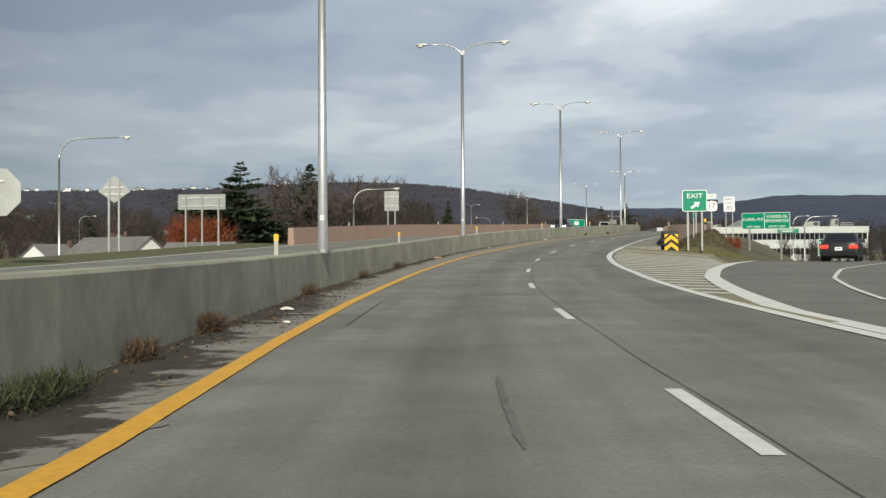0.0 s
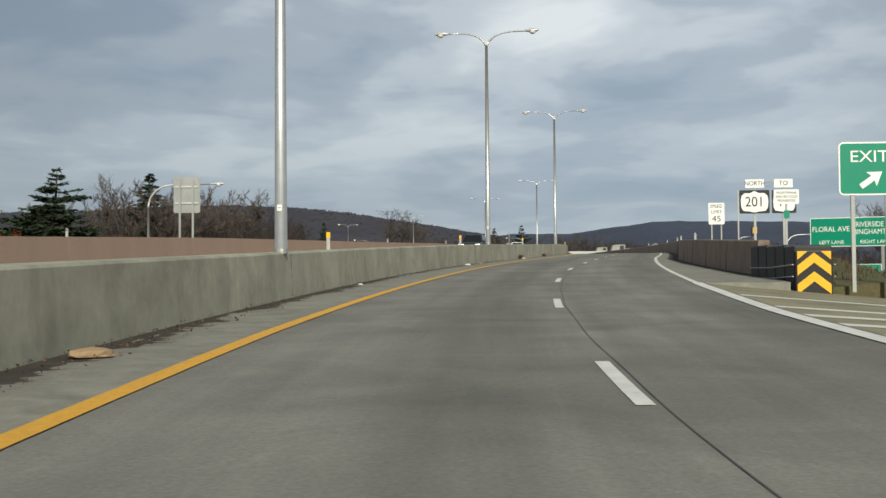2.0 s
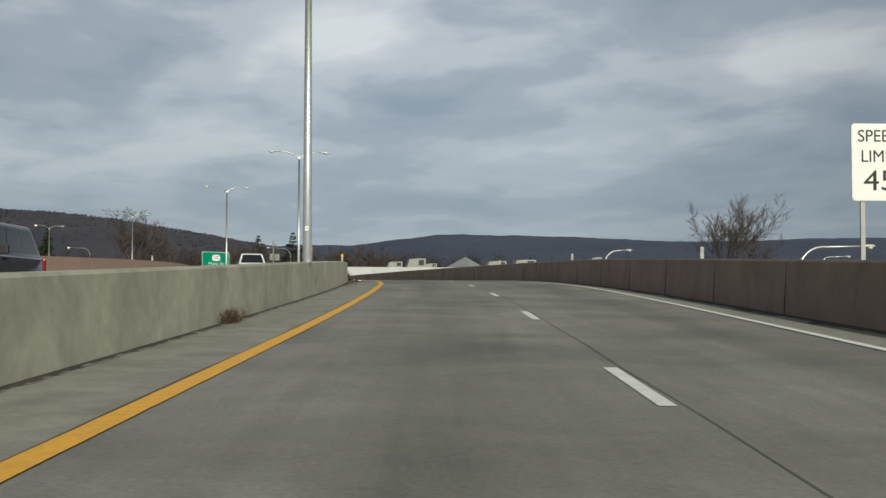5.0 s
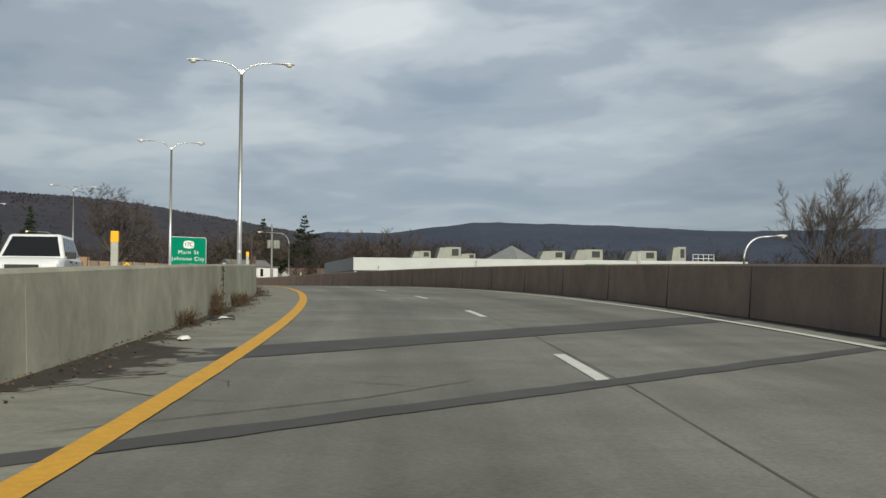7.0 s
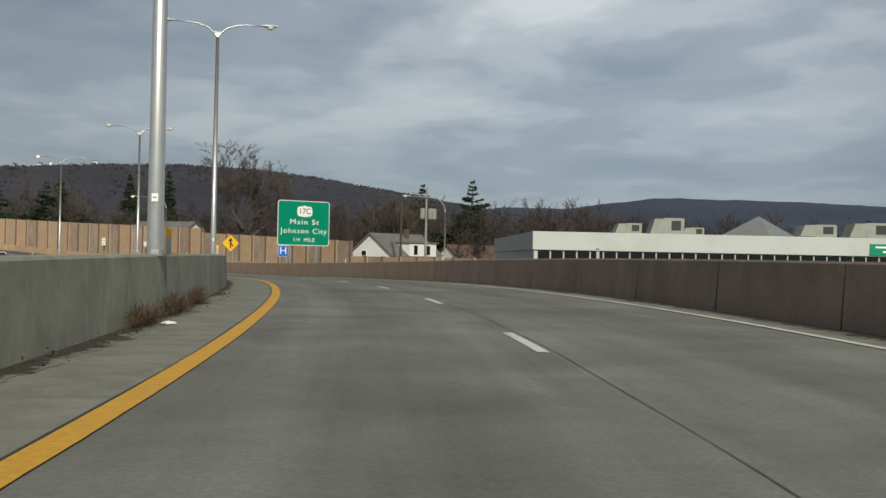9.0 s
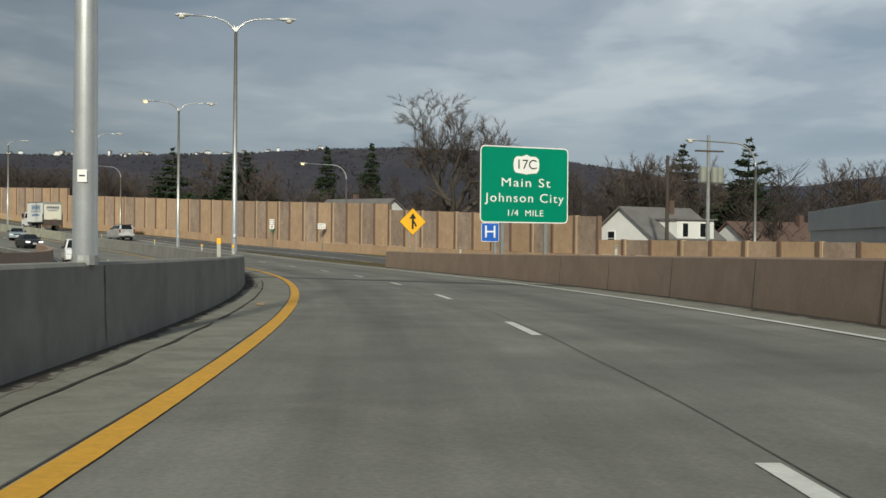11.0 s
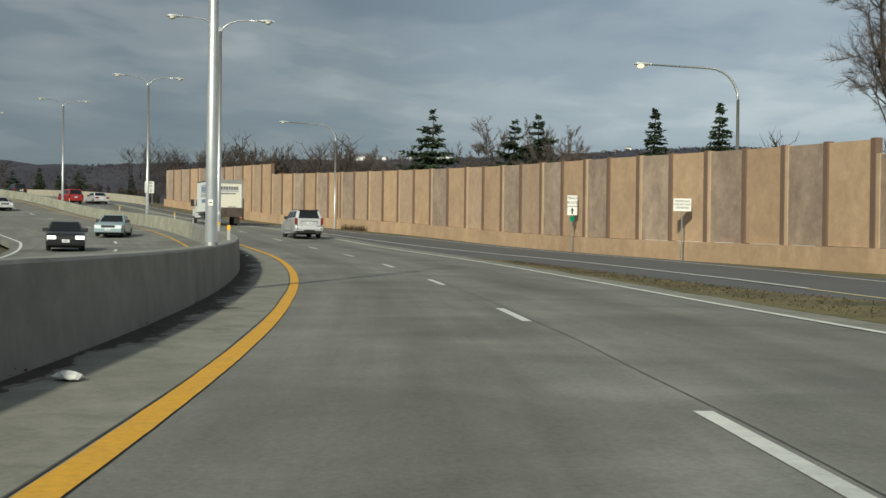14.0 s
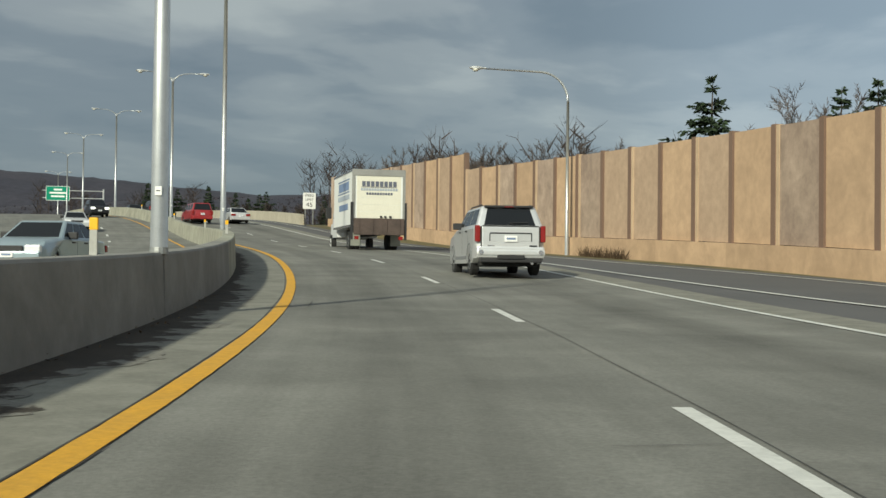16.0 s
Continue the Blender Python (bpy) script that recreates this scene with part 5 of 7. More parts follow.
def limb(bm, p, d, r, length, rng, up, taper=0.55, sides=5):
    """A slightly crooked limb; returns its points."""
    pts, rad, n = [p], [r], 4
    for i in range(n):
        d = (d + Vector((rng.uniform(-1, 1), rng.uniform(-1, 1), rng.uniform(-0.7, 0.9) + up)) * 0.2).normalized()
        p = p + d * (length / n)
        pts.append(p)
        rad.append(r * (1 - (1 - taper) * (i + 1) / n))
    tube(bm, pts, rad, sides, cap=False)
    return pts, rad, d


def twig_fan(bm, p, d, rng, count, size, width):
    for _ in range(count):
        e = (d + Vector((rng.uniform(-1, 1), rng.uniform(-1, 1), rng.uniform(-0.5, 1)))).normalized() * size * rng.uniform(0.5, 1.15)
        q = p + d * rng.uniform(-0.5, 0.3) * size
        o = e.cross(Vector((rng.uniform(-1, 1), rng.uniform(-1, 1), rng.uniform(-1, 1)))).normalized() * width
        m = q + e * 0.5 + Vector((rng.uniform(-1, 1), rng.uniform(-1, 1), 0)) * size * 0.12
        try:
            bm.faces.new([bm.verts.new(v) for v in (q - o, q + o, m + o * 0.6, m - o * 0.6)])
            bm.faces.new([bm.verts.new(v) for v in (m - o * 0.6, m + o * 0.6, q + e)])
        except ValueError:
            pass


def bare_tree(name, height, spread, seed, forks, label, low=0.25, twigs=7, up=0.35, tw=0.012, kids=(4, 3, 3, 3), thick=0.024):
    """A bare crown: crooked limbs that fork four times and end in short twigs."""
    rng = random.Random(seed)
    ob = empty(name, Matrix(), label, "tree", "bare trees")
    wood, fine = bmesh.new(), bmesh.new()
    r0 = height * thick
    trunk_h = height * low
    pts, rad, d = limb(wood, Vector((0, 0, -0.5)), Vector((0, 0, 1)), r0, trunk_h + 0.5, rng, 0.3, 0.8, 8)

    def grow(p, d, r, length, level):
        pts, rad, e = limb(wood, p, d, r, length, rng, up * (0.6 if level == 0 else 0.3), 0.5, 6 if level < 2 else 3)
        if level >= len(kids):
            for q in pts[1:]:
                twig_fan(fine, q, e, rng, twigs, length * 0.62, tw)
            return
        for k in range(kids[level]):
            u = 0.4 + 0.6 * (k + 1) / kids[level]
            i = min(4, max(1, int(u * 4 + 0.5)))
            side = e.cross(Vector((rng.uniform(-1, 1), rng.uniform(-1, 1), rng.uniform(-1, 1)))).normalized()
            nd = (e * (1.0 if k < kids[level] - 1 else 1.5) + side * rng.uniform(0.5, 1.05) * max(spread, 0.7)).normalized()
            grow(pts[i], nd, rad[i] * 0.66, length * rng.uniform(0.56, 0.74), level + 1)

    for k in range(forks):
        a = 2 * math.pi * k / forks + rng.uniform(-0.4, 0.4)
        lean = spread * rng.uniform(0.55, 1.0)
        grow(pts[-1 if k % 2 else -2], Vector((math.cos(a) * lean, math.sin(a) * lean, 1)).normalized(), r0 * 0.66, height * rng.uniform(0.28, 0.36), 0)
    part("trunk", wood, M_BARK, ob, smooth=True)
    part("crown", fine, M_TWIG, ob, "fine bare twigs")
    return ob


def conifer(name, height, radius, seed, label, base=0.12, ragged=0.25, droop=0.25, tiers=24, lean=0.0):
    """Whorls of boughs of uneven reach on a slim stem, each bough a plume of small needle sprays."""
    rng = random.Random(seed)
    ob = empty(name, Matrix(), label, "tree", "evergreens")
    wood, leaf = bmesh.new(), bmesh.new()

    def stem(z):
        u = z / height
        return Vector((lean * u * u + 0.12 * math.sin(u * 7 + seed), 0.1 * math.sin(u * 5), z))

    tube(wood, [Vector((0, 0, -0.5))] + [stem(height * u) for u in (0.15, 0.35, 0.55, 0.75, 0.9, 0.985)], [height * 0.018, height * 0.016, height * 0.013, height * 0.010, height * 0.007, 0.05, 0.02], 7)
    lobes = [(rng.uniform(0, 6.28), rng.uniform(0.5, 1.0)) for _ in range(4)]
    for t in range(tiers):
        u = (t + rng.uniform(-0.25, 0.25)) / (tiers - 1)
        u = min(1.0, max(0.0, u))
        z = height * (base + (0.965 - base) * u)
        whorl = 1 + ragged * rng.uniform(-0.7, 0.5)
        reach = radius * (1 - u) ** 0.8 * whorl + 0.12
        for k in range(13 if u < 0.8 else 8):
            if rng.random() < ragged * 0.4:
                continue
            a = rng.uniform(0, 2 * math.pi)
            lobe = 1 + ragged * 0.7 * sum(w * math.cos(a - b + t * 0.35) for b, w in lobes) / 4
            L = max(0.2, reach * lobe * rng.uniform(1 - ragged * 0.8, 1 + ragged * 0.4))
            tip = Vector((math.cos(a) * L, math.sin(a) * L, -droop * L + rng.uniform(-0.15, 0.3)))
            root = stem(z)
            side = Vector((-math.sin(a), math.cos(a), 0))
            tube(wood, [root, root + tip * 0.55 + Vector((0, 0, -0.02 * L)), root + tip], [0.03, 0.02, 0.01], 3, cap=False)
            n = max(6, int(L * 5.0))
            for j in range(n):
                v = 0.12 + 0.9 * (j + rng.uniform(0, 1)) / n
                c = root + tip * v + Vector((0, 0, 0.12 * L * v * v))
                w = (0.17 + 0.075 * L * (1 - abs(v - 0.45))) * rng.uniform(0.6, 1.3)
                for sg in (-1, 1, 0):
                    e = (side * sg * rng.uniform(0.5, 1.1) + tip.normalized() * rng.uniform(0.3, 0.9) + Vector((0, 0, rng.uniform(-0.55, 0.35)))) * w * 2.1
                    o = Vector((rng.uniform(-1, 1), rng.uniform(-1, 1), rng.uniform(-1, 1))).normalized() * w * 0.55
                    try:
                        leaf.faces.new([leaf.verts.new(q) for q in (c - o * 0.5, c + e * 0.6 - o, c + e * 1.1, c + e * 0.5 + o)])
                    except ValueError:
                        pass
    part("trunk", wood, M_BARK, ob)
    part("crown", leaf, M_NEEDLE, ob, "dark green needle sprays")
    return ob


def plant(proto, x, y, turn=0.0, size=1.0, z=None):
    g = ground_z(x, y) if z is None else z
    c = copy_thing(proto, pose(x, y, g - 0.3, 0, 0, turn))
    c.scale = (size, size, size)
    return c


def fit_top(ob, top, width):
    """Scale a tree to its top's height and its crown's width."""
    co = [v.co for c in ob.children for v in c.data.vertices]
    k = (top - ob.location.z) / max(v.z for v in co)
    w = width / (max(v.x for v in co) - min(v.x for v in co))
    ob.scale = (w, w, k)


_big = bare_tree("bare_tree", 19.0, 1.25, 11, 5, "large spreading bare tree behind the sound wall", 0.26, 11, 0.25, 0.011, (4, 4, 3, 3), 0.03)
_big.matrix_world = pose(25.4, 401.1, ground_z(25.4, 401.1) - 0.3, 0, 0, 130)
# the crown is rounded off by the wind
for c in _big.children:
    for v in c.data.vertices:
        if v.co.z > 15.0:
            v.co.z = 15.0 + 5.0 * math.tanh((v.co.z - 15.0) / 7.0)
fit_top(_big, 26.0, 21.5)
_tall = bare_tree("bare_tree", 15.0, 0.5, 4, 6, "slender bare tree with upright limbs", 0.15, 5, 0.6, 0.022, (3, 3, 3, 3))
_tall.matrix_world = pose(210.0, 360.0, ground_z(210, 360) - 0.3, 0, 0, 45)
_fan = bare_tree("bare_tree", 26.0, 0.6, 33, 7, "broad bare tree with many upright limbs on the valley floor", 0.1, 9, 0.7, 0.013, (4, 3, 3, 3), 0.013)
_fan.matrix_world = pose(165.0, 376.0, ground_z(165, 376) - 0.3)
fit_top(_fan, 31.5, 26.0)
_round = bare_tree("bare_tree", 14.0, 0.7, 21, 5, "round-headed bare tree with fine brown twigs", 0.2, 5, 0.4, 0.024, (3, 3, 3, 3))
_round.matrix_world = pose(76.0, 410.0, ground_z(76, 410) - 0.3)
_dense = bare_tree("bare_tree", 14.0, 0.75, 8, 6, "round-headed bare tree with dense reddish twigs behind the houses", 0.18, 9, 0.4, 0.014)
_dense.matrix_world = pose(47.5, 388.0, ground_z(47.5, 388) - 0.3, 0, 0, 140)
plant(_dense, 53.5, 396.0, 20, 1.05)
for x, y, t, k in ((92, 452, 60, 1.15), (110, 470, 100, 1.0), (175, 380, 10, 1.1), (-27, 272, 40, 1.6), (-22, 284, 120, 1.55), (-36, 282, 220, 1.7), (-45, 280, 310, 1.5), (-70, 262, 20, 0.9), (-15, 300, 60, 1.5), (-112, 300, 15, 1.1), (40, 440, 15, 0.95), (30, 455, 95, 1.0), (250, 380, 145, 1.2)):
    plant(_round if (x + y) % 3 else _tall, x, y, t, k)
# trees beyond the far end of the sound wall, by the height of their tops
for x, y, t, top in ((-23, 470, 80, 24.6), (-18, 476, 170, 24.0), (-14, 462, 20, 21.0), (-5, 470, 20, 18.8), (-75, 488, 150, 23.2), (-68, 486, 60, 22.4), (-62, 482, 200, 22.4), (-55, 486, 110, 22.8), (-48, 480, 30, 22.4), (-44, 486, 300, 22.0), (-58, 520, 0, 24.0), (-90, 530, 50, 26.6), (-78, 524, 250, 25.4)):
    plant(_round, x, y, t, (top - ground_z(x, y) + 0.3) / 15.4)

_spruce = conifer("spruce_tree", 16.5, 5.0, 3, "dark ragged spruce behind the sound wall", 0.1, 0.62, 0.1, 17, 0.7)
_spruce.matrix_world = pose(-30.5, 463.5, 24.0 - 16.9)
_fir = conifer("spruce_tree", 17.0, 4.0, 8, "dense dark spruce behind the bare woods", 0.06, 0.3, 0.28, 28, 0.2)
_fir.matrix_world = pose(-6.1, 485.6, 25.6 - 16.9)
_pine = conifer("pine_tree", 18.0, 5.8, 15, "broad dark pine with an uneven crown", 0.14, 0.5, -0.04, 22, 0.5)
_pine.matrix_world = pose(63.9, 417.2, 21.5 - 17.9)
for p, x, y, top, t, k in ((_fir, 2.0, 490.6, 26.8, 70, 1.0), (_pine, -17.2, 468.0, 23.2, 160, 1.0), (_pine, -20.5, 466.0, 22.4, 40, 0.95), (_pine, 55.0, 414.0, 20.5, 60, 0.9), (_pine, -44.7, 257.2, 23.5, 30, 1.15), (_fir, -32.1, 284.4, 25.2, 100, 1.1), (_spruce, -90, 300, 15.0, 40, 0.8), (_fir, 96, 330, 12.5, 10, 0.6), (_fir, 178, 372, 12.5, 10, 0.7), (_fir, -70, 280, 9.5, 40, 0.5), (_fir, -140, 560, 22, 0, 0.6), (_pine, -155, 560, 23, 0, 0.6), (_fir, -172, 575, 23, 0, 0.6), (_fir, -128, 512, 20.3, 20, 0.55), (_pine, -131, 508, 19.6, 90, 0.5), (_fir, -124, 514, 19.2, 140, 0.5), (_pine, -121, 516, 19.0, 60, 0.5), (_fir, -135, 506, 20.6, 220, 0.55)):
    c = plant(p, x, y, t, k, 0)
    c.location.z = top - (18.0 if p is _pine else 17.0) * k
    if y < 300 and x > -60:
        c.scale = (k * 1.55, k * 1.55, k)


def woods(name, spots, material, seed, label, dense=56, thin=0.06):
    """Far bare woods: many slim trees in one mesh, each a stem with upswept sprays."""
    rng = random.Random(seed)
    vs, fs = [], []

    def sliver(a, b, w):
        d = b - a
        o = d.cross(Vector((rng.uniform(-1, 1), rng.uniform(-1, 1), rng.uniform(-0.3, 0.3)))).normalized() * w
        k = len(vs)
        vs.extend((a - o, a + o, b + o * 0.25, b - o * 0.25))
        fs.append((k, k + 1, k + 2, k + 3))

    for x, y, h in spots:
        base = Vector((x, y, ground_z(x, y) - 0.3))
        sliver(base, base + Vector((rng.uniform(-0.4, 0.4), rng.uniform(-0.4, 0.4), h * 0.9)), h * 0.012)
        for k in range(dense):
            u = rng.uniform(0.08, 0.95) ** 0.8
            p = base + Vector((rng.uniform(-1, 1), rng.uniform(-1, 1), 0)) * h * 0.09 + Vector((0, 0, h * u * 0.9))
            a = rng.uniform(0, 2 * math.pi)
            L = h * rng.uniform(0.12, 0.28) * (1.15 - 0.5 * u)
            q = p + Vector((math.cos(a) * 0.75, math.sin(a) * 0.75, rng.uniform(0.35, 1.1))) * L
            sliver(p, q, thin * rng.uniform(0.6, 1.6))
            for j in range(2):
                sliver(p + (q - p) * rng.uniform(0.4, 1), q + Vector((rng.uniform(-1, 1), rng.uniform(-1, 1), rng.uniform(-0.1, 1))) * L * 0.5, thin * 0.55)
    ob = mesh_ob(name, vs, fs, material)
    return tagged(ob, label, "woods", kind="stuff")


def spots(seed, n, f, h0, h1):
    rng = random.Random(seed)
    out = []
    while len(out) < n:
        x, y = f(rng)
        out.append((x, y, rng.uniform(h0, h1)))
    return out


def along_road(s0, s1, l0, l1):
    def f(rng):
        p = at(rng.uniform(s0, s1), rng.uniform(l0, l1))
        return p.x, p.y
    return f


def area(x0, x1, y0, y1):
    return lambda rng: (rng.uniform(x0, x1), rng.uniform(y0, y1))


woods("woods_behind_wall", spots(1, 330, along_road(312, 480, 50, 150), 7, 13) + spots(2, 130, along_road(430, 520, 28, 80), 7, 12.5) + spots(22, 60, along_road(455, 560, 16, 40), 1.5, 3.5), M_WOODS, 1, "reddish brown bare woods behind the sound wall")
woods("valley_woods", spots(3, 280, area(40, 280, 410, 560), 8, 14) + spots(4, 170, area(118, 360, 300, 420), 7, 12), M_WOODS, 2, "brown bare woods on the valley floor")
woods("roadside_woods", spots(5, 240, area(-150, 0, 240, 330), 7, 13) + spots(25, 170, area(-44, -4, 266, 330), 11, 16) + spots(6, 70, area(-130, -84, 190, 250), 5, 9) + spots(16, 130, area(-150, -75, 330, 420), 8, 14), M_WOODS, 3, "tangled brown bare woods beside the highway")
woods("far_bank_woods", spots(7, 200, area(-420, -190, 560, 700), 8, 16) + spots(8, 130, along_road(380, 520, -120, -40), 6, 11), M_WOODS, 4, "brown bare woods beyond the opposing carriageway")
woods("ramp_thicket", spots(9, 150, area(62, 130, 180, 290), 4, 7.5) + spots(11, 130, area(130, 300, 180, 320), 6, 10), M_WOODS, 5, "brown brush below the exit ramp")
woods("red_shrubs", spots(12, 26, area(-52, -42, 224, 236), 10.0, 13.0), M_RED, 6, "rust-red shrubs on the bank", 90, 0.06)
woods("gore_shrubs", spots(13, 16, along_road(52, 68, 10.6, 12.6), 0.8, 1.3), M_RED, 7, "rust-red shrubs on the gore bank", 60, 0.035)

# ---- houses and buildings ----


def window(parent, x, z, w, h, y, frame_m=None):
    bm = bmesh.new()
    box(bm, x - w / 2 - 0.07, x + w / 2 + 0.07, y - 0.05, y + 0.02, z - h / 2 - 0.07, z + h / 2 + 0.07)
    fr = part("window", bm, frame_m or M_SWHITE, parent)
    for dz in (-h / 4, h / 4):
        bm = bmesh.new()
        box(bm, x - w / 2, x + w / 2, y - 0.065, y - 0.04, z + dz - h / 4 + 0.03, z + dz + h / 4 - 0.03)
        part("pane", bm, M_GLASS, fr)


def house(name, m, w, d, wall_h, roof_h, roof_m, label, wins, dormer=False):
    """A gabled house; the gable looks along -y."""
    ob = empty(name, m, label, "house", "houses by the highway")
    bm = bmesh.new()
    prism(bm, [(-w / 2, -1), (w / 2, -1), (w / 2, wall_h), (0, wall_h + roof_h), (-w / 2, wall_h)], 0, d)
    bmesh.ops.recalc_face_normals(bm, faces=bm.faces)
    part("wall", bm, M_SIDING, ob)
    k = 0.4 / math.hypot(w / 2, roof_h)
    bm = bmesh.new()
    for sg in (-1, 1):
        a = (sg * (w / 2 + 0.4), wall_h - 0.4 * roof_h / (w / 2))
        o = [a, (0, wall_h + roof_h), (0, wall_h + roof_h + 0.2), (a[0] + sg * 0.06, a[1] + 0.2)]
        prism(bm, o, -0.35, d + 0.35)
    bmesh.ops.recalc_face_normals(bm, faces=bm.faces)
    roof = part("roof", bm, roof_m, ob)
    bm = bmesh.new()
    box(bm, 0.5, 1.1, d * 0.6, d * 0.6 + 0.6, wall_h + roof_h * 0.5, wall_h + roof_h + 0.9)
    part("chimney", bm, M_ROOFBR, roof)
    if dormer:
        bm = bmesh.new()
        box(bm, w * 0.12, w * 0.5 + 0.3, d * 0.3, d * 0.85, wall_h - 0.1, wall_h + roof_h * 0.62)
        dm = part("dormer", bm, M_SIDING, ob, "white dormer with a flat roof")
        bm = bmesh.new()
        box(bm, 0, w * 0.5 + 0.55, d * 0.27, d * 0.88, wall_h + roof_h * 0.62, wall_h + roof_h * 0.62 + 0.15)
        part("dormer_roof", bm, roof_m, dm)
        for y in (d * 0.42, d * 0.68):
            bm = bmesh.new()
            box(bm, w * 0.5 + 0.28, w * 0.5 + 0.33, y - 0.45, y + 0.45, wall_h + 0.15, wall_h + roof_h * 0.55)
            fr = part("window", bm, M_SWHITE, dm)
            bm = bmesh.new()
            box(bm, w * 0.5 + 0.32, w * 0.5 + 0.345, y - 0.36, y + 0.36, wall_h + 0.22, wall_h + roof_h * 0.51)
            part("pane", bm, M_GLASS, fr)
    for x, z in wins:
        window(ob, x, z, 0.9, 1.4, -0.01)
    return ob


house("house", pose(44.6, 373.3, 4.2, 0, 0, -50), 9.0, 9.5, 3.3, 3.0, M_ROOF, "white gabled house with a grey shingle roof behind the wall", [(-1.4, 3.3), (1.6, 2.0)], True)
house("house", pose(56.0, 379.0, 2.9, 0, 0, -60), 9, 14, 3.4, 2.9, M_ROOFBR, "low house with a brown roof and white gable", [(0, 3.4)])
house("house", pose(15.0, 425.0, 7.0, 0, 0, 60), 9, 12, 3.4, 2.5, M_ROOF, "grey-roofed house half hidden by the sound wall", [(0, 3.2)])
house("house", pose(-69.0, 252.0, 0.0, 0, 0, 10), 8, 12, 4.2, 3.0, M_ROOF, "white gabled house down in the valley", [(-1.6, 2.8), (1.6, 2.8), (0, 5.0)])
house("house", pose(-46.0, 186.0, -0.8, 0, 0, 60), 8, 14, 3.4, 2.6, M_ROOF, "house with a long grey roof", [(0, 2.4)])
house("house", pose(-74.0, 215.0, -1.6, 0, 0, -30), 8, 12, 3.6, 2.6, M_ROOF, "grey-roofed house among bare trees", [(0, 2.6)])
house("house", pose(-36.0, 205.0, -0.6, 0, 0, 80), 8, 12, 3.0, 2.2, M_ROOF, "low house with a pale grey roof", [(0, 2.2)])

# long white commercial building
BX0, BX1, BY, BZ = 54.5, 112.0, 316.0, 9.95
store = empty("commercial_building", pose(BX0, BY, 0, 0, 0, -4), "long flat-roofed white commercial building with strip windows", "building")
L = BX1 - BX0
bm = bmesh.new()
box(bm, 2.6, L, 0.25, 45, -4, BZ - 0.6)
part("wall", bm, M_FASCIA, store)
bm = bmesh.new()
box(bm, 2.45, L + 0.15, 0.0, 45.3, 8.25, BZ, 0.04)
part("fascia", bm, M_FASCIA, store, "plain white roof fascia")
for z0, z1 in ((6.55, 8.2), (2.6, 4.2)):
    n = 44
    for k in range(n):
        bm = bmesh.new()
        x = 2.9 + (L - 3.2) * k / n
        box(bm, x + 0.07, x + (L - 3.2) / n - 0.07, 0.17, 0.24, z0, z1)
        part("pane", bm, M_GLASS, store)
bm = bmesh.new()
box(bm, 34, 39.5, -0.12, -0.02, 8.35, 9.4)
part("shop_sign", bm, M_GREEN, store, "dark green shop sign on the fascia")
for k in range(2):
    bars(store, 36.5 + 0.2 * k, 9.1 - 0.42 * k, 4.0 - k, 0.16, M_SWHITE, -0.13)
bm = bmesh.new()
tube(bm, [(25, 5, BZ - 0.02), (25, 5, BZ + 0.25)], [3.5, 3.5], 4)
tube(bm, [(25, 5, BZ + 0.25), (25, 5, BZ + 2.0)], [3.35, 0.05], 4)
bmesh.ops.rotate(bm, verts=bm.verts, cent=(25, 5, BZ), matrix=Matrix.Rotation(radians(45), 3, "Z"))
part("skylight", bm, M_SBACK, store, "glazed pyramid skylight")


def rooftop_unit(x, y, w, d, h):
    ob = empty("rooftop_unit", store.matrix_world @ pose(x, y, BZ), "beige metal air conditioning unit on the flat roof", "air conditioner", "rooftop units")
    bm = bmesh.new()
    box(bm, -w * 0.1, w / 2, -d / 2, d / 2, 0.0, h, 0.05)
    part("cabinet", bm, M_UNIT, ob)
    bm = bmesh.new()
    prism(bm, [(-w / 2, 0.15), (-w * 0.1, 0.15), (-w * 0.1, h * 0.95), (-w * 0.36, h * 0.95)], -d / 2, d / 2)
    bmesh.ops.recalc_face_normals(bm, faces=bm.faces)
    part("hood", bm, M_UNIT, ob)
    bm = bmesh.new()
    box(bm, w * 0.12, w * 0.4, -d / 2 - 0.03, -d / 2 - 0.005, h * 0.3, h * 0.85)
    part("grille", bm, M_TRIM, ob)
    return ob


for x, y, w, d, h in ((12.3, 6, 2.6, 2.0, 1.1), (16.5, 8, 3.4, 2.2, 1.75), (19.4, 9, 2.2, 1.8, 0.9), (30.5, 5, 3.6, 2.4, 1.3), (36.0, 6, 4.2, 2.4, 1.6), (44.0, 6, 4.2, 2.4, 1.5), (51, 10, 2.2, 2.2, 2.3)):
    rooftop_unit(x, y, w, d, h)
rail = empty("roof_railing", store.matrix_world @ pose(52, 6, BZ), "white pipe railing on the flat roof", "railing")
for k in range(5):
    bm = bmesh.new()
    tube(bm, [(k * 0.8, 0, 0), (k * 0.8, 0, 1.1)], 0.03, 6)
    part("upright", bm, M_SWHITE, rail)
for z in (0.55, 1.1):
    bm = bmesh.new()
    tube(bm, [(0, 0, z), (3.2, 0, z)], 0.03, 6)
    part("rail", bm, M_SWHITE, rail)

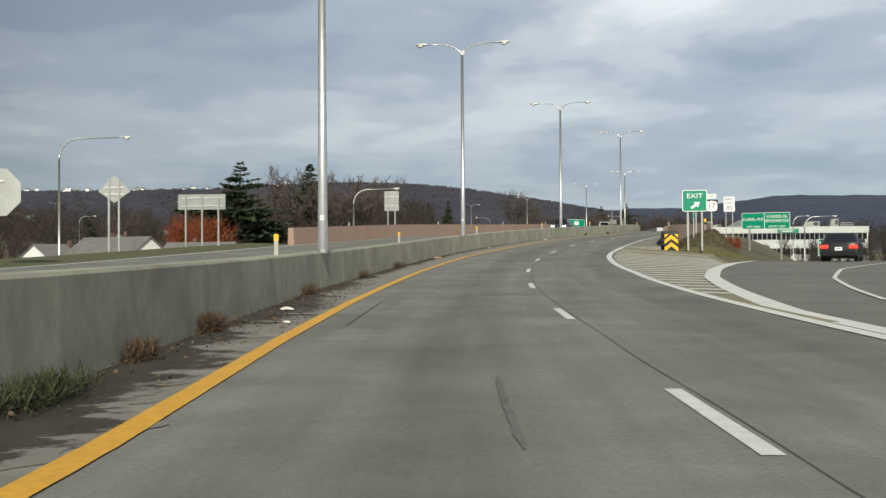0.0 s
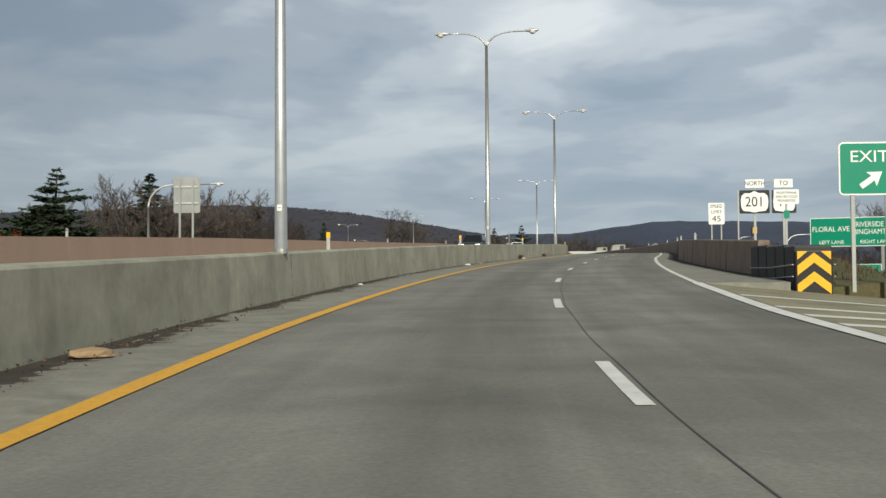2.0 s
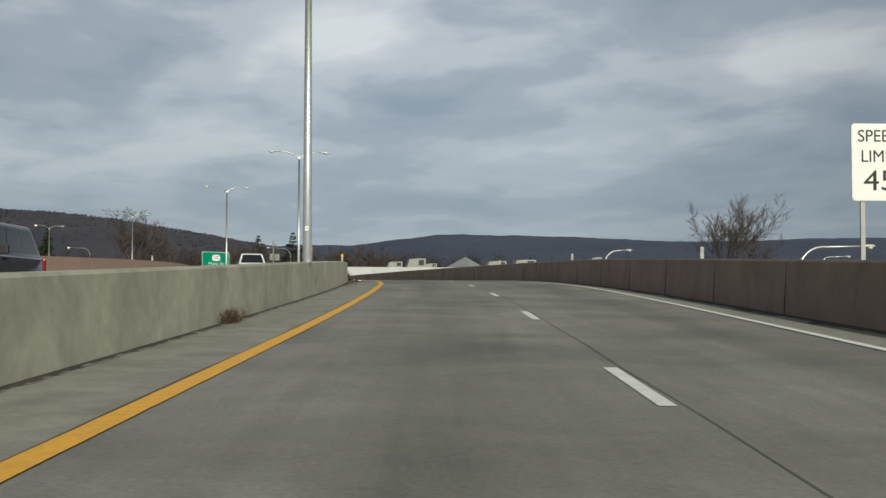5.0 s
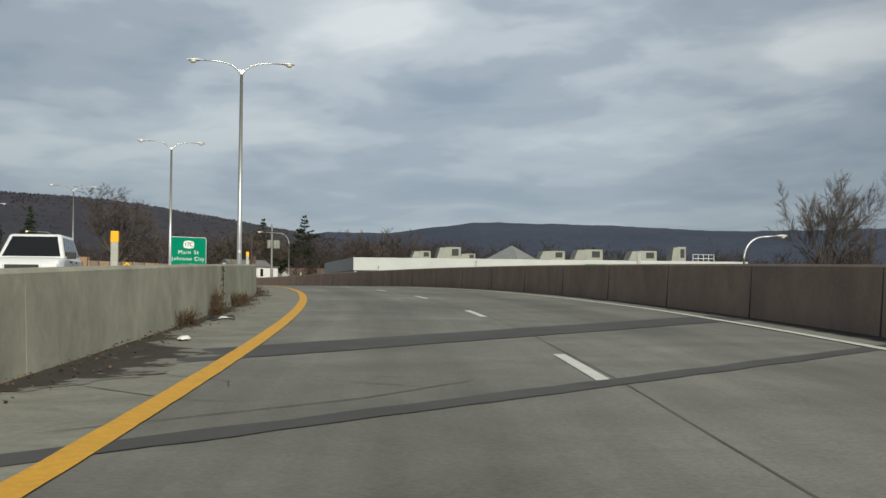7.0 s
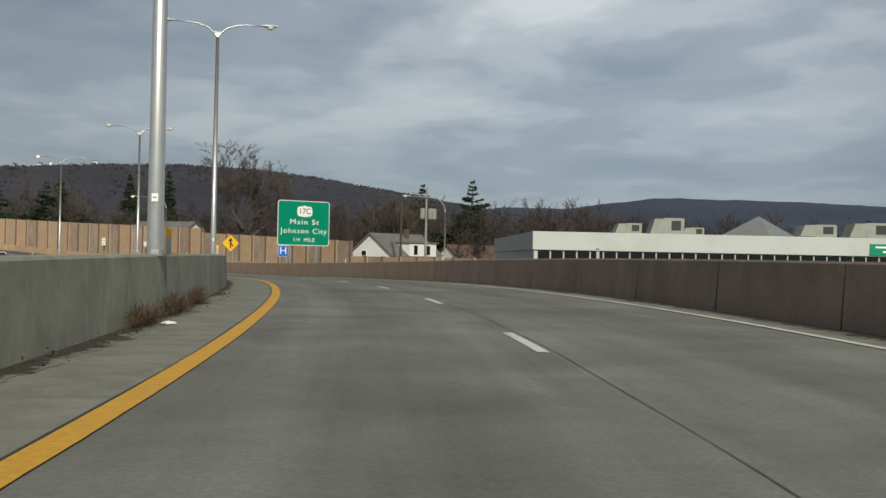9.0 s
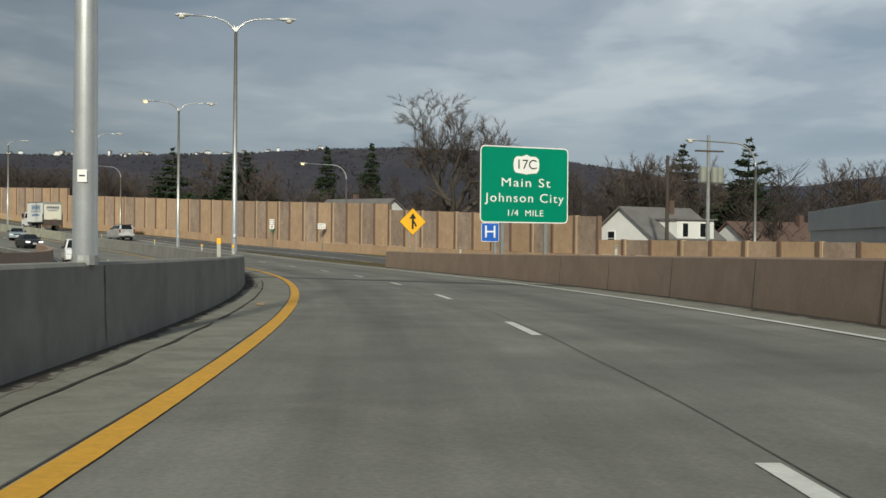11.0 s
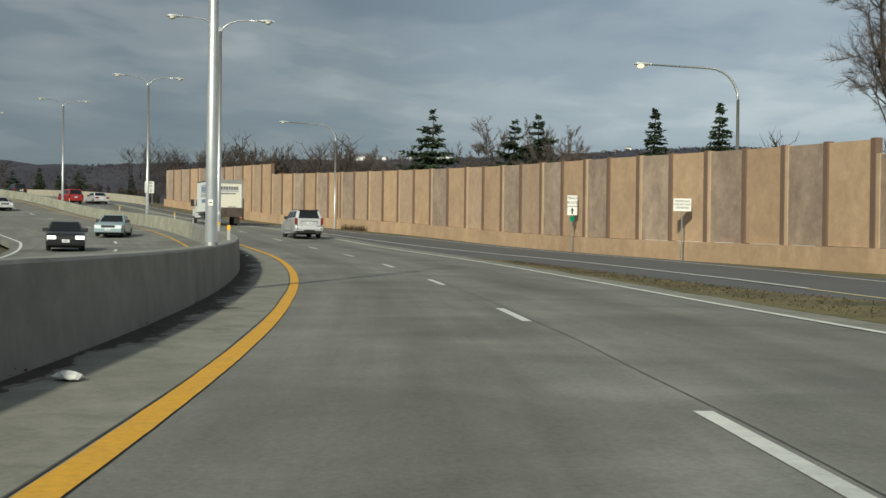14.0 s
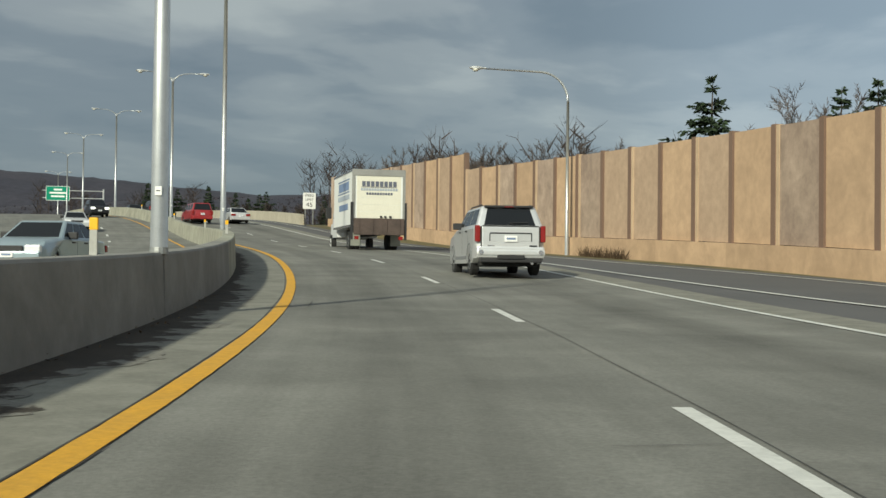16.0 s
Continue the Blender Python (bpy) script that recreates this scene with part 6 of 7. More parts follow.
# utility poles
for x, y, top, big in ((50.5, 354.3, 16.1, True), (48.0, 362.7, 15.0, False)):
    z = ground_z(x, y) - 0.3
    up = empty("utility_pole", pose(x, y, z, 0, 0, 20), "wooden utility pole with crossarm and grey transformers" if big else "dark wooden utility pole with a short crossarm", "utility pole", "utility poles")
    bm = bmesh.new()
    tube(bm, [(0, 0, 0), (0, 0, top - z)], [0.2, 0.13], 9)
    part("pole", bm, M_BARK if not big else M_SBACK, up)
    bm = bmesh.new()
    box(bm, -1.3 if big else -0.4, 1.3 if big else 0.4, -0.2, -0.08, top - z - 1.4, top - z - 1.26)
    part("crossarm", bm, M_BARK, up)
    if big:
        for dx in (-0.62, 0.45, 0.95):
            bm = bmesh.new()
            tube(bm, [(dx, -0.25, top - z - 4.0), (dx, -0.25, top - z - 3.9), (dx, -0.25, top - z - 2.75), (dx, -0.25, top - z - 2.65)], [0.26, 0.33, 0.33, 0.2], 10)
            part("transformer", bm, M_UNIT, up, "grey transformer can")

# houses strung along the crest of the hill
_rng = random.Random(9)
for k in range(64):
    az = _rng.uniform(7, 15) if k % 2 else _rng.uniform(14.5, 20)
    r = _rng.uniform(1420, 1490)
    hh = empty("hill_house", pose(-math.sin(radians(az)) * r, math.cos(radians(az)) * r, HILLTOP(az) - _rng.uniform(-2.0, 2.5), 0, 0, _rng.uniform(-30, 30)), "pale house on the hilltop among bare trees", "house", "hilltop houses")
    w, d, t = _rng.uniform(2, 5), 6, _rng.uniform(-0.8, 0.9)
    bm = bmesh.new()
    box(bm, -w / 2, w / 2, 0, d, -12, t)
    part("wall", bm, M_SIDING if k % 3 else M_UNIT, hh)
    bm = bmesh.new()
    prism(bm, [(-w / 2 - 0.3, t), (w / 2 + 0.3, t), (w / 2 - 0.9, t + 1.0), (-w / 2 + 0.9, t + 1.0)], -0.3, d + 0.3)
    part("roof", bm, M_ROOF, hh)
# bare trees that roughen the crest and clothe the slope
_rng = random.Random(31)
vs, fs = [], []
for k in range(3200):
    az = _rng.uniform(-14, 41)
    r = _rng.uniform(1180, 1530)
    u = min((r - 940) / 560 / 1.25, 0.8) / 0.8
    b = Vector((-math.sin(radians(az)) * r, math.cos(radians(az)) * r, -6 + (HILLTOP(az) + 6) * math.sin(u * math.pi / 2) ** 1.3 - 2.5))
    for j in range(6):
        top = b + Vector((_rng.uniform(-3.6, 3.6), _rng.uniform(-3, 3), _rng.uniform(2, 4.0)))
        o = Vector((_rng.uniform(0.2, 0.6), _rng.uniform(-0.2, 0.2), 0))
        m = len(vs)
        vs += [b - o, b + o, top + o, top - o]
        fs.append((m, m + 1, m + 2, m + 3))
tagged(mesh_ob("hill_woods", vs, fs, M_HILLTREE), "bare grey-brown trees on the hill", "woods", kind="stuff")

# ---- leaves, weeds and litter along the median ----
_rng = random.Random(77)
vs, fs = [], []
for a, b, n, w in ((-60, -26, 1100, 0.9), (-26, -6, 1500, 1.15), (-6, 26, 900, 0.7), (26, 75, 700, 0.45), (120, 160, 900, 0.6), (160, 200, 600, 0.45), (250, 290, 500, 0.5), (290, 360, 500, 0.35)):
    for _ in range(n):
        s = _rng.uniform(a, b)
        p = at(s, FACE(s) + 0.02 + w * _rng.random() ** 1.6, 0.024 + 0.05 * _rng.random() ** 3)
        k = _rng.uniform(0.008, 0.03)
        u = Vector((_rng.uniform(-1, 1), _rng.uniform(-1, 1), _rng.uniform(-0.5, 0.5))).normalized() * k
        v = u.cross(Vector((_rng.uniform(-0.5, 0.5), _rng.uniform(-0.5, 0.5), 1))).normalized() * k * 0.7
        m = len(vs)
        vs += [p - u, p + v, p + u, p - v]
        fs.append((m, m + 1, m + 2, m + 3))
tagged(mesh_ob("leaf_litter", vs, fs, M_LEAF), "scattered dead leaves and grit along the barrier", "leaves", kind="stuff")


def weed(s, off, h, w, n, material, label, climb=0.0):
    """A tuft of dry stalks against the barrier."""
    rng = random.Random(int(s * 10) + n)
    vs, fs = [], []
    for _ in range(int(n * 2.4)):
        b = at(s + rng.gauss(0, w), FACE(s) + off + abs(rng.gauss(0, 0.06)), 0.0)
        t = b + Vector((rng.gauss(0, w * 0.45), rng.gauss(0, w * 0.45), h * rng.uniform(0.3, 1.1)))
        o = Vector((rng.uniform(-1, 1), rng.uniform(-1, 1), 0)).normalized() * 0.0035
        mid = (b + t) / 2 + Vector((rng.gauss(0, 0.04), rng.gauss(0, 0.04), 0.03))
        m = len(vs)
        vs += [b - o, b + o, mid + o, mid - o, t]
        fs += [(m, m + 1, m + 2, m + 3), (m + 3, m + 2, m + 4)]
        q = mid + Vector((rng.gauss(0, 0.05), rng.gauss(0, 0.05), rng.uniform(-0.05, 0.1)))
        m = len(vs)
        vs += [mid, q + o * 2.0, q + (q - mid), q - o * 2.0]
        fs.append((m, m + 1, m + 2, m + 3))
    ob = mesh_ob("weed_tuft", vs, fs, material)
    return tagged(ob, label, "weeds", kind="stuff")


for s, off, h, w, n, g in ((-33, 0.16, 0.11, 0.5, 420, 1), (-25.6, 0.06, 0.2, 0.2, 300, 0), (-29.6, 0.08, 0.12, 0.2, 200, 0), (-14.0, 0.08, 0.13, 0.3, 160, 0), (-3.0, 0.08, 0.1, 0.3, 120, 0), (6.0, 0.1, 0.15, 0.5, 120, 0), (143.0, 0.06, 0.2, 0.3, 90, 0), (146.9, 0.06, 0.62, 0.09, 60, 0), (146.7, 0.06, 0.11, 0.22, 80, 0), (147.9, 0.05, 0.14, 0.12, 50, 0), (151.1, 0.05, 0.36, 0.08, 36, 0), (151.4, 0.05, 0.12, 0.2, 60, 0), (153.3, 0.06, 0.22, 0.22, 70, 0), (186.4, 0.08, 0.24, 0.4, 130, 0), (189.5, 0.08, 0.34, 0.45, 110, 0), (193.0, 0.06, 0.34, 0.3, 80, 0), (82.4, 0.1, 0.25, 0.22, 130, 0), (97.0, 0.1, 0.16, 0.3, 100, 0), (283, 0.08, 0.14, 0.3, 90, 0)):
    weed(s, off, h, w, n, M_GREENWEED if g else M_WEED, "low green weeds growing at the barrier's foot" if g else "dry brown weeds growing at the barrier's foot")
# dry tufts at the sound wall and on the verge
vs, fs = [], []
for _ in range(3200):
    s = _rng.uniform(293, 336)
    l0, l1 = EDGE(s) + 0.95, max(VERGER(s) - 0.1, EDGE(s) + 1.0)
    b = at(s, _rng.uniform(l0, l1), 0.04)
    t = b + Vector((_rng.gauss(0, 0.06), _rng.gauss(0, 0.06), _rng.uniform(0.015, 0.055)))
    o = Vector((_rng.uniform(-1, 1), _rng.uniform(-1, 1), 0)).normalized() * 0.02
    m = len(vs)
    vs += [b - o, b + o, t]
    fs.append((m, m + 1, m + 2))
for _ in range(2600):
    s = _rng.uniform(38, 66)
    l = _rng.uniform(8.0, 12.2)
    z = float(np.interp(l, [7.75, 9.0, 10.4, 12.2], [-0.25, RISE(s) * 0.6 - 0.15, RISE(s), RISE(s) * 0.8 + 0.4 * XZ(s)]))
    b = at(s, l, z - 0.02)
    t = b + Vector((_rng.gauss(0, 0.08), _rng.gauss(0, 0.08), _rng.uniform(0.08, 0.28)))
    o = Vector((_rng.uniform(-1, 1), _rng.uniform(-1, 1), 0)).normalized() * 0.02
    m = len(vs)
    vs += [b - o, b + o, t]
    fs.append((m, m + 1, m + 2))
for c in (389.0, 390.2, 391.6, 393.0):
    for _ in range(90):
        s = c + _rng.gauss(0, 0.35)
        b = at(s, WALL(s) - 0.5 - abs(_rng.gauss(0, 0.12)), -0.15)
        t = b + Vector((_rng.gauss(0, 0.2), _rng.gauss(0, 0.2), _rng.uniform(0.15, 0.7)))
        o = Vector((_rng.uniform(-1, 1), _rng.uniform(-1, 1), 0)).normalized() * 0.03
        m = len(vs)
        vs += [b - o, b + o, t]
        fs.append((m, m + 1, m + 2))
tagged(mesh_ob("dry_tufts", vs, fs, M_WEED), "dry grass tufts on the verge", "grass", kind="stuff")


def litter(s, off, w, material, label, category):
    """A crumpled scrap lying on the shoulder."""
    rng = random.Random(int(s * 7))
    bm = bmesh.new()
    bmesh.ops.create_icosphere(bm, subdivisions=2, radius=1)
    for v in bm.verts:
        v.co *= 1 + 0.3 * noise.noise(v.co * 1.7 + Vector((s, 0, 0)))
        v.co = Vector((v.co.x * w, v.co.y * w * 0.6, max(0.0, v.co.z + 0.25) * w * 0.32))
    ob = part("litter_scrap", bm, material)
    ob.matrix_world = stand(s, FACE(s) + off, 0.022, rng.uniform(0, 180))
    return tagged(ob, label, category, "litter by the median")


for s, off, w, c in ((-20.5, 0.5, 0.13, 0), (-24, 0.95, 0.08, 0), (16.8, 0.42, 0.26, 1), (59.5, 0.32, 0.16, 0), (63.0, 0.4, 0.14, 1), (82.0, 0.4, 0.15, 0), (83.2, 0.35, 0.2, 1), (139.4, 0.62, 0.14, 0), (145.0, 0.45, 0.09, 0), (186.5, 0.45, 0.11, 0), (240.5, 0.9, 0.12, 1), (297.5, 0.5, 0.16, 0), (340.0, 0.5, 0.12, 0), (36.0, 0.35, 0.1, 0)):
    litter(s, off, w, M_CARD if c else M_PAPER, "crumpled brown cardboard on the shoulder" if c else "crumpled white paper on the shoulder", "litter")


# broken joints in the barrier's face below the lamps, and ivy in one of them
def joint_crack(s, seed, wide=0.03):
    rng = random.Random(seed)
    rows, z, q = [], 0.02, 0.0
    while z < 0.94:
        q += rng.uniform(-0.02, 0.02)
        k = wide * rng.uniform(0.3, 1.0) * (0.5 + 0.9 * z)
        f = FACE(s) - 0.03 * z / 0.92
        rows.append((at(s + q - k, f + 0.006, z), at(s + q + k, f + 0.006, z)))
        z += 0.06
    vs = [p for r in rows for p in r]
    mesh_ob("joint_crack", vs, [(2 * i, 2 * i + 1, 2 * i + 3, 2 * i + 2) for i in range(len(rows) - 1)], M_SEAM, median)


for _k, _s in enumerate((-9.9, 29.5, 70.2, 110.6, 149.3, 189.4, 229.7, 275.7, 313.2, 353.9)):
    joint_crack(_s, _k, 0.05 if _s in (149.3, 275.7) else 0.025)
_rng = random.Random(41)
vs, fs = [], []
for _ in range(70):
    z = 0.92 * _rng.random() ** 0.6
    s = 149.2 + _rng.gauss(0, 0.08) - 0.5 * (_rng.random() < 0.3) * _rng.random()
    p = at(s, FACE(s) - 0.03 * z + 0.015, z)
    k = _rng.uniform(0.012, 0.026)
    u = Vector((_rng.uniform(-1, 1), _rng.uniform(-1, 1), _rng.uniform(-1, 1))).normalized() * k
    v = u.cross(Vector((_rng.uniform(-1, 1), _rng.uniform(-1, 1), 0.3))).normalized() * k * 0.8
    m = len(vs)
    vs += [p - u, p + v, p + u, p - v]
    fs.append((m, m + 1, m + 2, m + 3))
tagged(mesh_ob("ivy", vs, fs, M_GREENWEED), "dark ivy growing in the barrier's broken joint", "ivy", kind="stuff")
bm = bmesh.new()
tube(bm, [at(144.9 + 0.55 * math.cos(a), FACE(144.9) + 0.42 + 0.22 * math.sin(a), 0.03 + 0.02 * math.sin(3 * a)) for a in np.linspace(0, 6.0, 20)], 0.012, 6)
tagged(part("wire_loop", bm, M_TRIM), "bent loop of dark wire on the shoulder", "wire", "litter by the median")

# overhead sign on a gantry far down the road
gs = sign_base("overhead_sign", (-186.0, 533.0, 21.6), 42, "green overhead exit sign on a far gantry", 4.6, 2.9, M_GREEN, M_SWHITE, 0.2, 0.08)
for z, w in ((0.75, 1.6), (0.1, 3.2), (-0.6, 2.6)):
    bars(gs, 0, z, w, 0.34, M_SWHITE)
for z in (-0.9, 0.6):
    bm = bmesh.new()
    tube(bm, [(-3, 0.4, z), (9, 0.4, z)], 0.09, 8)
    part("gantry_beam", bm, M_STEEL, gs)
bm = bmesh.new()
tube(bm, [(8.8, 0.4, -9), (8.8, 0.4, 1.0)], 0.18, 10)
part("gantry_leg", bm, M_STEEL, gs)

# ---- vehicles ----


def wheel(parent, x, y, r, w, side, rim_m=None):
    """A tyre with its rim; side: the way its outer face looks."""
    bm = bmesh.new()
    tube(bm, [(x - w / 2, y, r), (x - w / 2 + 0.03, y, r), (x + w / 2 - 0.03, y, r), (x + w / 2, y, r)], [r * 0.9, r, r, r * 0.9], 20)
    wh = part("wheel", bm, M_RUBBER, parent, "black rubber tyre")
    bm = bmesh.new()
    o = x + side * (w / 2 + 0.004)
    tube(bm, [(o - side * 0.05, y, r), (o, y, r)], [r * 0.62, r * 0.60], 18)
    part("rim", bm, rim_m or M_CHROME, wh, "bright metal rim")
    bm = bmesh.new()
    for k in range(5):
        a = 2 * math.pi * (k + 0.5) / 5
        c = Vector((o + side * 0.002, y + r * 0.4 * math.cos(a), r + r * 0.4 * math.sin(a)))
        tube(bm, [c, c + Vector((side * 0.006, 0, 0))], [r * 0.13, r * 0.13], 8)
    part("rim_opening", bm, M_TRIM, wh)
    bm = bmesh.new()
    tube(bm, [(o, y, r), (o + side * 0.012, y, r)], [r * 0.2, r * 0.16], 10)
    part("hub", bm, M_TRIM, wh)


def quad(name, pts, material, parent, label="", off=0.0):
    bm = bmesh.new()
    p = [Vector(v) for v in pts]
    n = (p[1] - p[0]).cross(p[2] - p[0]).normalized() * off
    a = [bm.verts.new(v + n) for v in p]
    b = [bm.verts.new(v - n.normalized() * 0.01) for v in p]
    bm.faces.new(a)
    for i in range(4):
        bm.faces.new((a[i], b[i], b[(i + 1) % 4], a[(i + 1) % 4]))
    bmesh.ops.recalc_face_normals(bm, faces=bm.faces)
    return part(name, bm, material, parent, label)


def soft(ob):
    """Smooth shading that keeps the hard edges."""
    ob.data.set_sharp_from_angle(angle=radians(38))
    return ob


def car(name, m, body_m, label, L, W, H, belt, hood, rear_gap, cab0, cab1, top0, top1, clearance=0.26, rad=0.34, tails=None, heads=None, group="traffic", rails=False, lower_m=None, k=1.0, tail_up=0.0, taper=0.24, tail_h=0.38, tail_w=0.21, lip_m=None, rear_glass=0.06):
    """A road car, front along +y, origin on the ground at its middle. cab0, cab1: foot of the cabin; top0, top1: its roof."""
    ob = empty(name, m, label, "car", group)
    ob.scale = (k, k, k)
    h = W / 2
    y0, y1 = -L / 2, L / 2
    wb0, wb1 = y0 + L * 0.20, y1 - L * 0.19
    arch = rad + 0.07
    # lower body: side outline with wheel arches, drawn across the width
    out = [(y0 + 0.06, clearance + 0.05), (y0, clearance + 0.22), (y0 + 0.01, belt - 0.22), (y0 + 0.10, belt - 0.02), (cab0, belt), (cab1, belt), (y1 - 0.25, hood), (y1 - 0.04, hood - 0.18), (y1, clearance + 0.2), (y1 - 0.06, clearance + 0.04)]
    for c in (wb1, wb0):
        out += [(c + arch * math.cos(a), rad + arch * math.sin(a)) for a in np.linspace(-0.15, math.pi + 0.15, 9)]
    bm = bmesh.new()
    prof = []
    # plan corners and shoulders rounded off towards the sides
    cols = ((0.0, 0.24, 0.07), (0.05, 0.11, 0.025), (0.16, 0.045, 0.008), (0.5, 0.008, 0.0))
    for d, pull, drop in cols + tuple(reversed(cols)):
        x = -h + d if len(prof) < len(cols) else h - d
        prof.append([bm.verts.new((x, y - math.copysign(pull * max(0.0, (abs(y) - L * 0.36) / (L * 0.14)), y), z - (drop if z > clearance + 0.45 else 0))) for y, z in out])
    n = len(out)
    for a, b in zip(prof, prof[1:]):
        for i in range(n):
            bm.faces.new((a[i], a[(i + 1) % n], b[(i + 1) % n], b[i]))
    bm.faces.new(prof[0])
    bm.faces.new(prof[-1][::-1])
    bmesh.ops.triangulate(bm, faces=[f for f in bm.faces if len(f.verts) > 4])
    bmesh.ops.recalc_face_normals(bm, faces=bm.faces)
    soft(part("body", bm, body_m, ob, smooth=True))
    # dark lips round the wheel openings and a sill along the doors
    for sg in (-1, 1):
        for c in (wb0, wb1):
            bm = bmesh.new()
            tube(bm, [(sg * (h - 0.012), c + (arch + 0.012) * math.cos(a), rad + (arch + 0.012) * math.sin(a)) for a in np.linspace(0.0, math.pi, 13)], 0.022, 6)
            part("wheel_arch", bm, lip_m or body_m, ob)
        bm = bmesh.new()
        box(bm, sg * (h - 0.06), sg * (h + 0.004), wb0 + arch + 0.03, wb1 - arch - 0.03, clearance + 0.02, clearance + 0.13, 0.02)
        part("sill", bm, lip_m or M_TRIM, ob)
        for y in (cab0 + (cab1 - cab0) * 0.34, cab0 + (cab1 - cab0) * 0.64):
            bm = bmesh.new()
            box(bm, sg * (h - 0.03), sg * (h + 0.0015), y - 0.006, y + 0.006, clearance + 0.14, belt - 0.07)
            part("door_gap", bm, M_TRIM, ob)
    bm = bmesh.new()
    box(bm, -h + 0.2, h - 0.2, y0 + 0.3, y1 - 0.3, clearance - 0.06, clearance + 0.3)
    part("underbody", bm, M_TRIM, ob)
    # cabin
    hb, ht = h - 0.05, h - taper
    low = [(-hb, cab0, belt - 0.03), (hb, cab0, belt - 0.03), (hb, cab1, belt - 0.03), (-hb, cab1, belt - 0.03)]
    top = [(-ht, top0, H), (ht, top0, H), (ht, top1, H), (-ht, top1, H)]
    bm = bmesh.new()
    a, b = [bm.verts.new(v) for v in low], [bm.verts.new(v) for v in top]
    bm.faces.new(a[::-1])
    bm.faces.new(b)
    for i in range(4):
        bm.faces.new((a[i], a[(i + 1) % 4], b[(i + 1) % 4], b[i]))
    bmesh.ops.bevel(bm, geom=[e for e in bm.edges if any(v in b for v in e.verts)], offset=0.08, segments=4, affect="EDGES", profile=0.55)
    bmesh.ops.recalc_face_normals(bm, faces=bm.faces)
    for v in bm.verts:
        if v.co.z > H - 0.03:
            v.co.z += 0.035 * (1 - (v.co.x / ht) ** 2)
    soft(part("cabin", bm, body_m, ob, smooth=True))

    def on(face, u, v):
        p, q, r, s = [Vector(t) for t in face]
        return (p * (1 - u) + q * u) * (1 - v) + (s * (1 - u) + r * u) * v

    rear, right, front, left = [(low[i], low[(i + 1) % 4], top[(i + 1) % 4], top[i]) for i in range(4)]
    quad("rear_window", [on(rear, u, v) for u, v in ((rear_glass, 0.08), (1 - rear_glass, 0.08), (0.99 - rear_glass, 0.90), (0.01 + rear_glass, 0.90))], M_GLASS, ob, "dark rear glass", 0.008)
    quad("windscreen", [on(front, u, v) for u, v in ((0.06, 0.08), (0.94, 0.08), (0.92, 0.9), (0.08, 0.9))], M_GLASS, ob, "dark windscreen", 0.008)
    cuts = (0.06, 0.36, 0.40, 0.66, 0.70, 0.95)
    for f, flip in ((right, False), (left, True)):
        for u0, u1 in zip(cuts[::2], cuts[1::2]):
            if flip:
                u0, u1 = 1 - u1, 1 - u0
            quad("side_window", [on(f, u, v) for u, v in ((u0, 0.12), (u1, 0.12), (u1, 0.86), (u0, 0.86))], M_GLASS, ob, "", 0.008)
    # bumpers, lamps, plate, mirrors
    for y, d, nm in ((y0, -1, "rear_bumper"), (y1, 1, "front_bumper")):
        bm = bmesh.new()
        box(bm, -h + 0.04, h - 0.04, y - 0.07 if d < 0 else y - 0.12, y + 0.12 if d < 0 else y + 0.07, clearance + 0.06, clearance + 0.36, 0.05)
        part(nm, bm, lower_m or body_m, ob)
        bm = bmesh.new()
        box(bm, -0.17, 0.17, y + d * 0.03, y + d * 0.085, belt - 0.42 if d < 0 else clearance + 0.2, belt - 0.26 if d < 0 else clearance + 0.34)
        part("licence_plate", bm, M_SWHITE, ob, "pale licence plate")
        bars_y = y + d * 0.09
        bm = bmesh.new()
        zc = belt - 0.34 if d < 0 else clearance + 0.27
        box(bm, -0.12, 0.12, bars_y - 0.004, bars_y + 0.004, zc - 0.025, zc + 0.025)
        part("text_bar", bm, M_LOGO, ob)
    for sg in (-1, 1):
        bm = bmesh.new()
        box(bm, sg * (h - tail_w), sg * (h - 0.004), y0 - 0.025, y0 + 0.12, belt - 0.04 + tail_up - tail_h, belt - 0.04 + tail_up, 0.03)
        part("tail_lamp", bm, tails or M_TAIL, ob, "red tail lamp")
        bm = bmesh.new()
        box(bm, sg * (h - 0.46), sg * (h - 0.05), y1 - 0.16, y1 + 0.015, hood - 0.32, hood - 0.12, 0.03)
        part("headlamp", bm, heads or M_HEAD, ob, "clear headlamp")
        bm = bmesh.new()
        box(bm, sg * (h - 0.1), sg * (h + 0.17), cab1 - 0.62, cab1 - 0.5, belt - 0.03, belt + 0.16, 0.03)
        part("mirror", bm, M_TRIM, ob)
        for z in (belt - 0.12,):
            for y in (cab0 + (cab1 - cab0) * 0.42, cab0 + (cab1 - cab0) * 0.74):
                bm = bmesh.new()
                box(bm, sg * (h - 0.01), sg * (h + 0.025), y - 0.1, y + 0.1, z - 0.02, z + 0.02)
                part("door_handle", bm, M_TRIM, ob)
        if rails:
            bm = bmesh.new()
            tube(bm, [(sg * (ht - 0.06), top0 + 0.15, H), (sg * (ht - 0.06), top0 + 0.3, H + 0.045), (sg * (ht - 0.06), top1 - 0.4, H + 0.045), (sg * (ht - 0.06), top1 - 0.2, H)], 0.022, 6)
            part("roof_rail", bm, M_TRIM, ob)
        for y in (wb0, wb1):
            wheel(ob, sg * (h - 0.12), y, rad, 0.22, sg)
    bm = bmesh.new()
    box(bm, -h + 0.5, h - 0.5, y1 - 0.02, y1 + 0.03, hood - 0.34, hood - 0.14, 0.01)
    part("grille", bm, M_TRIM, ob)
    return ob


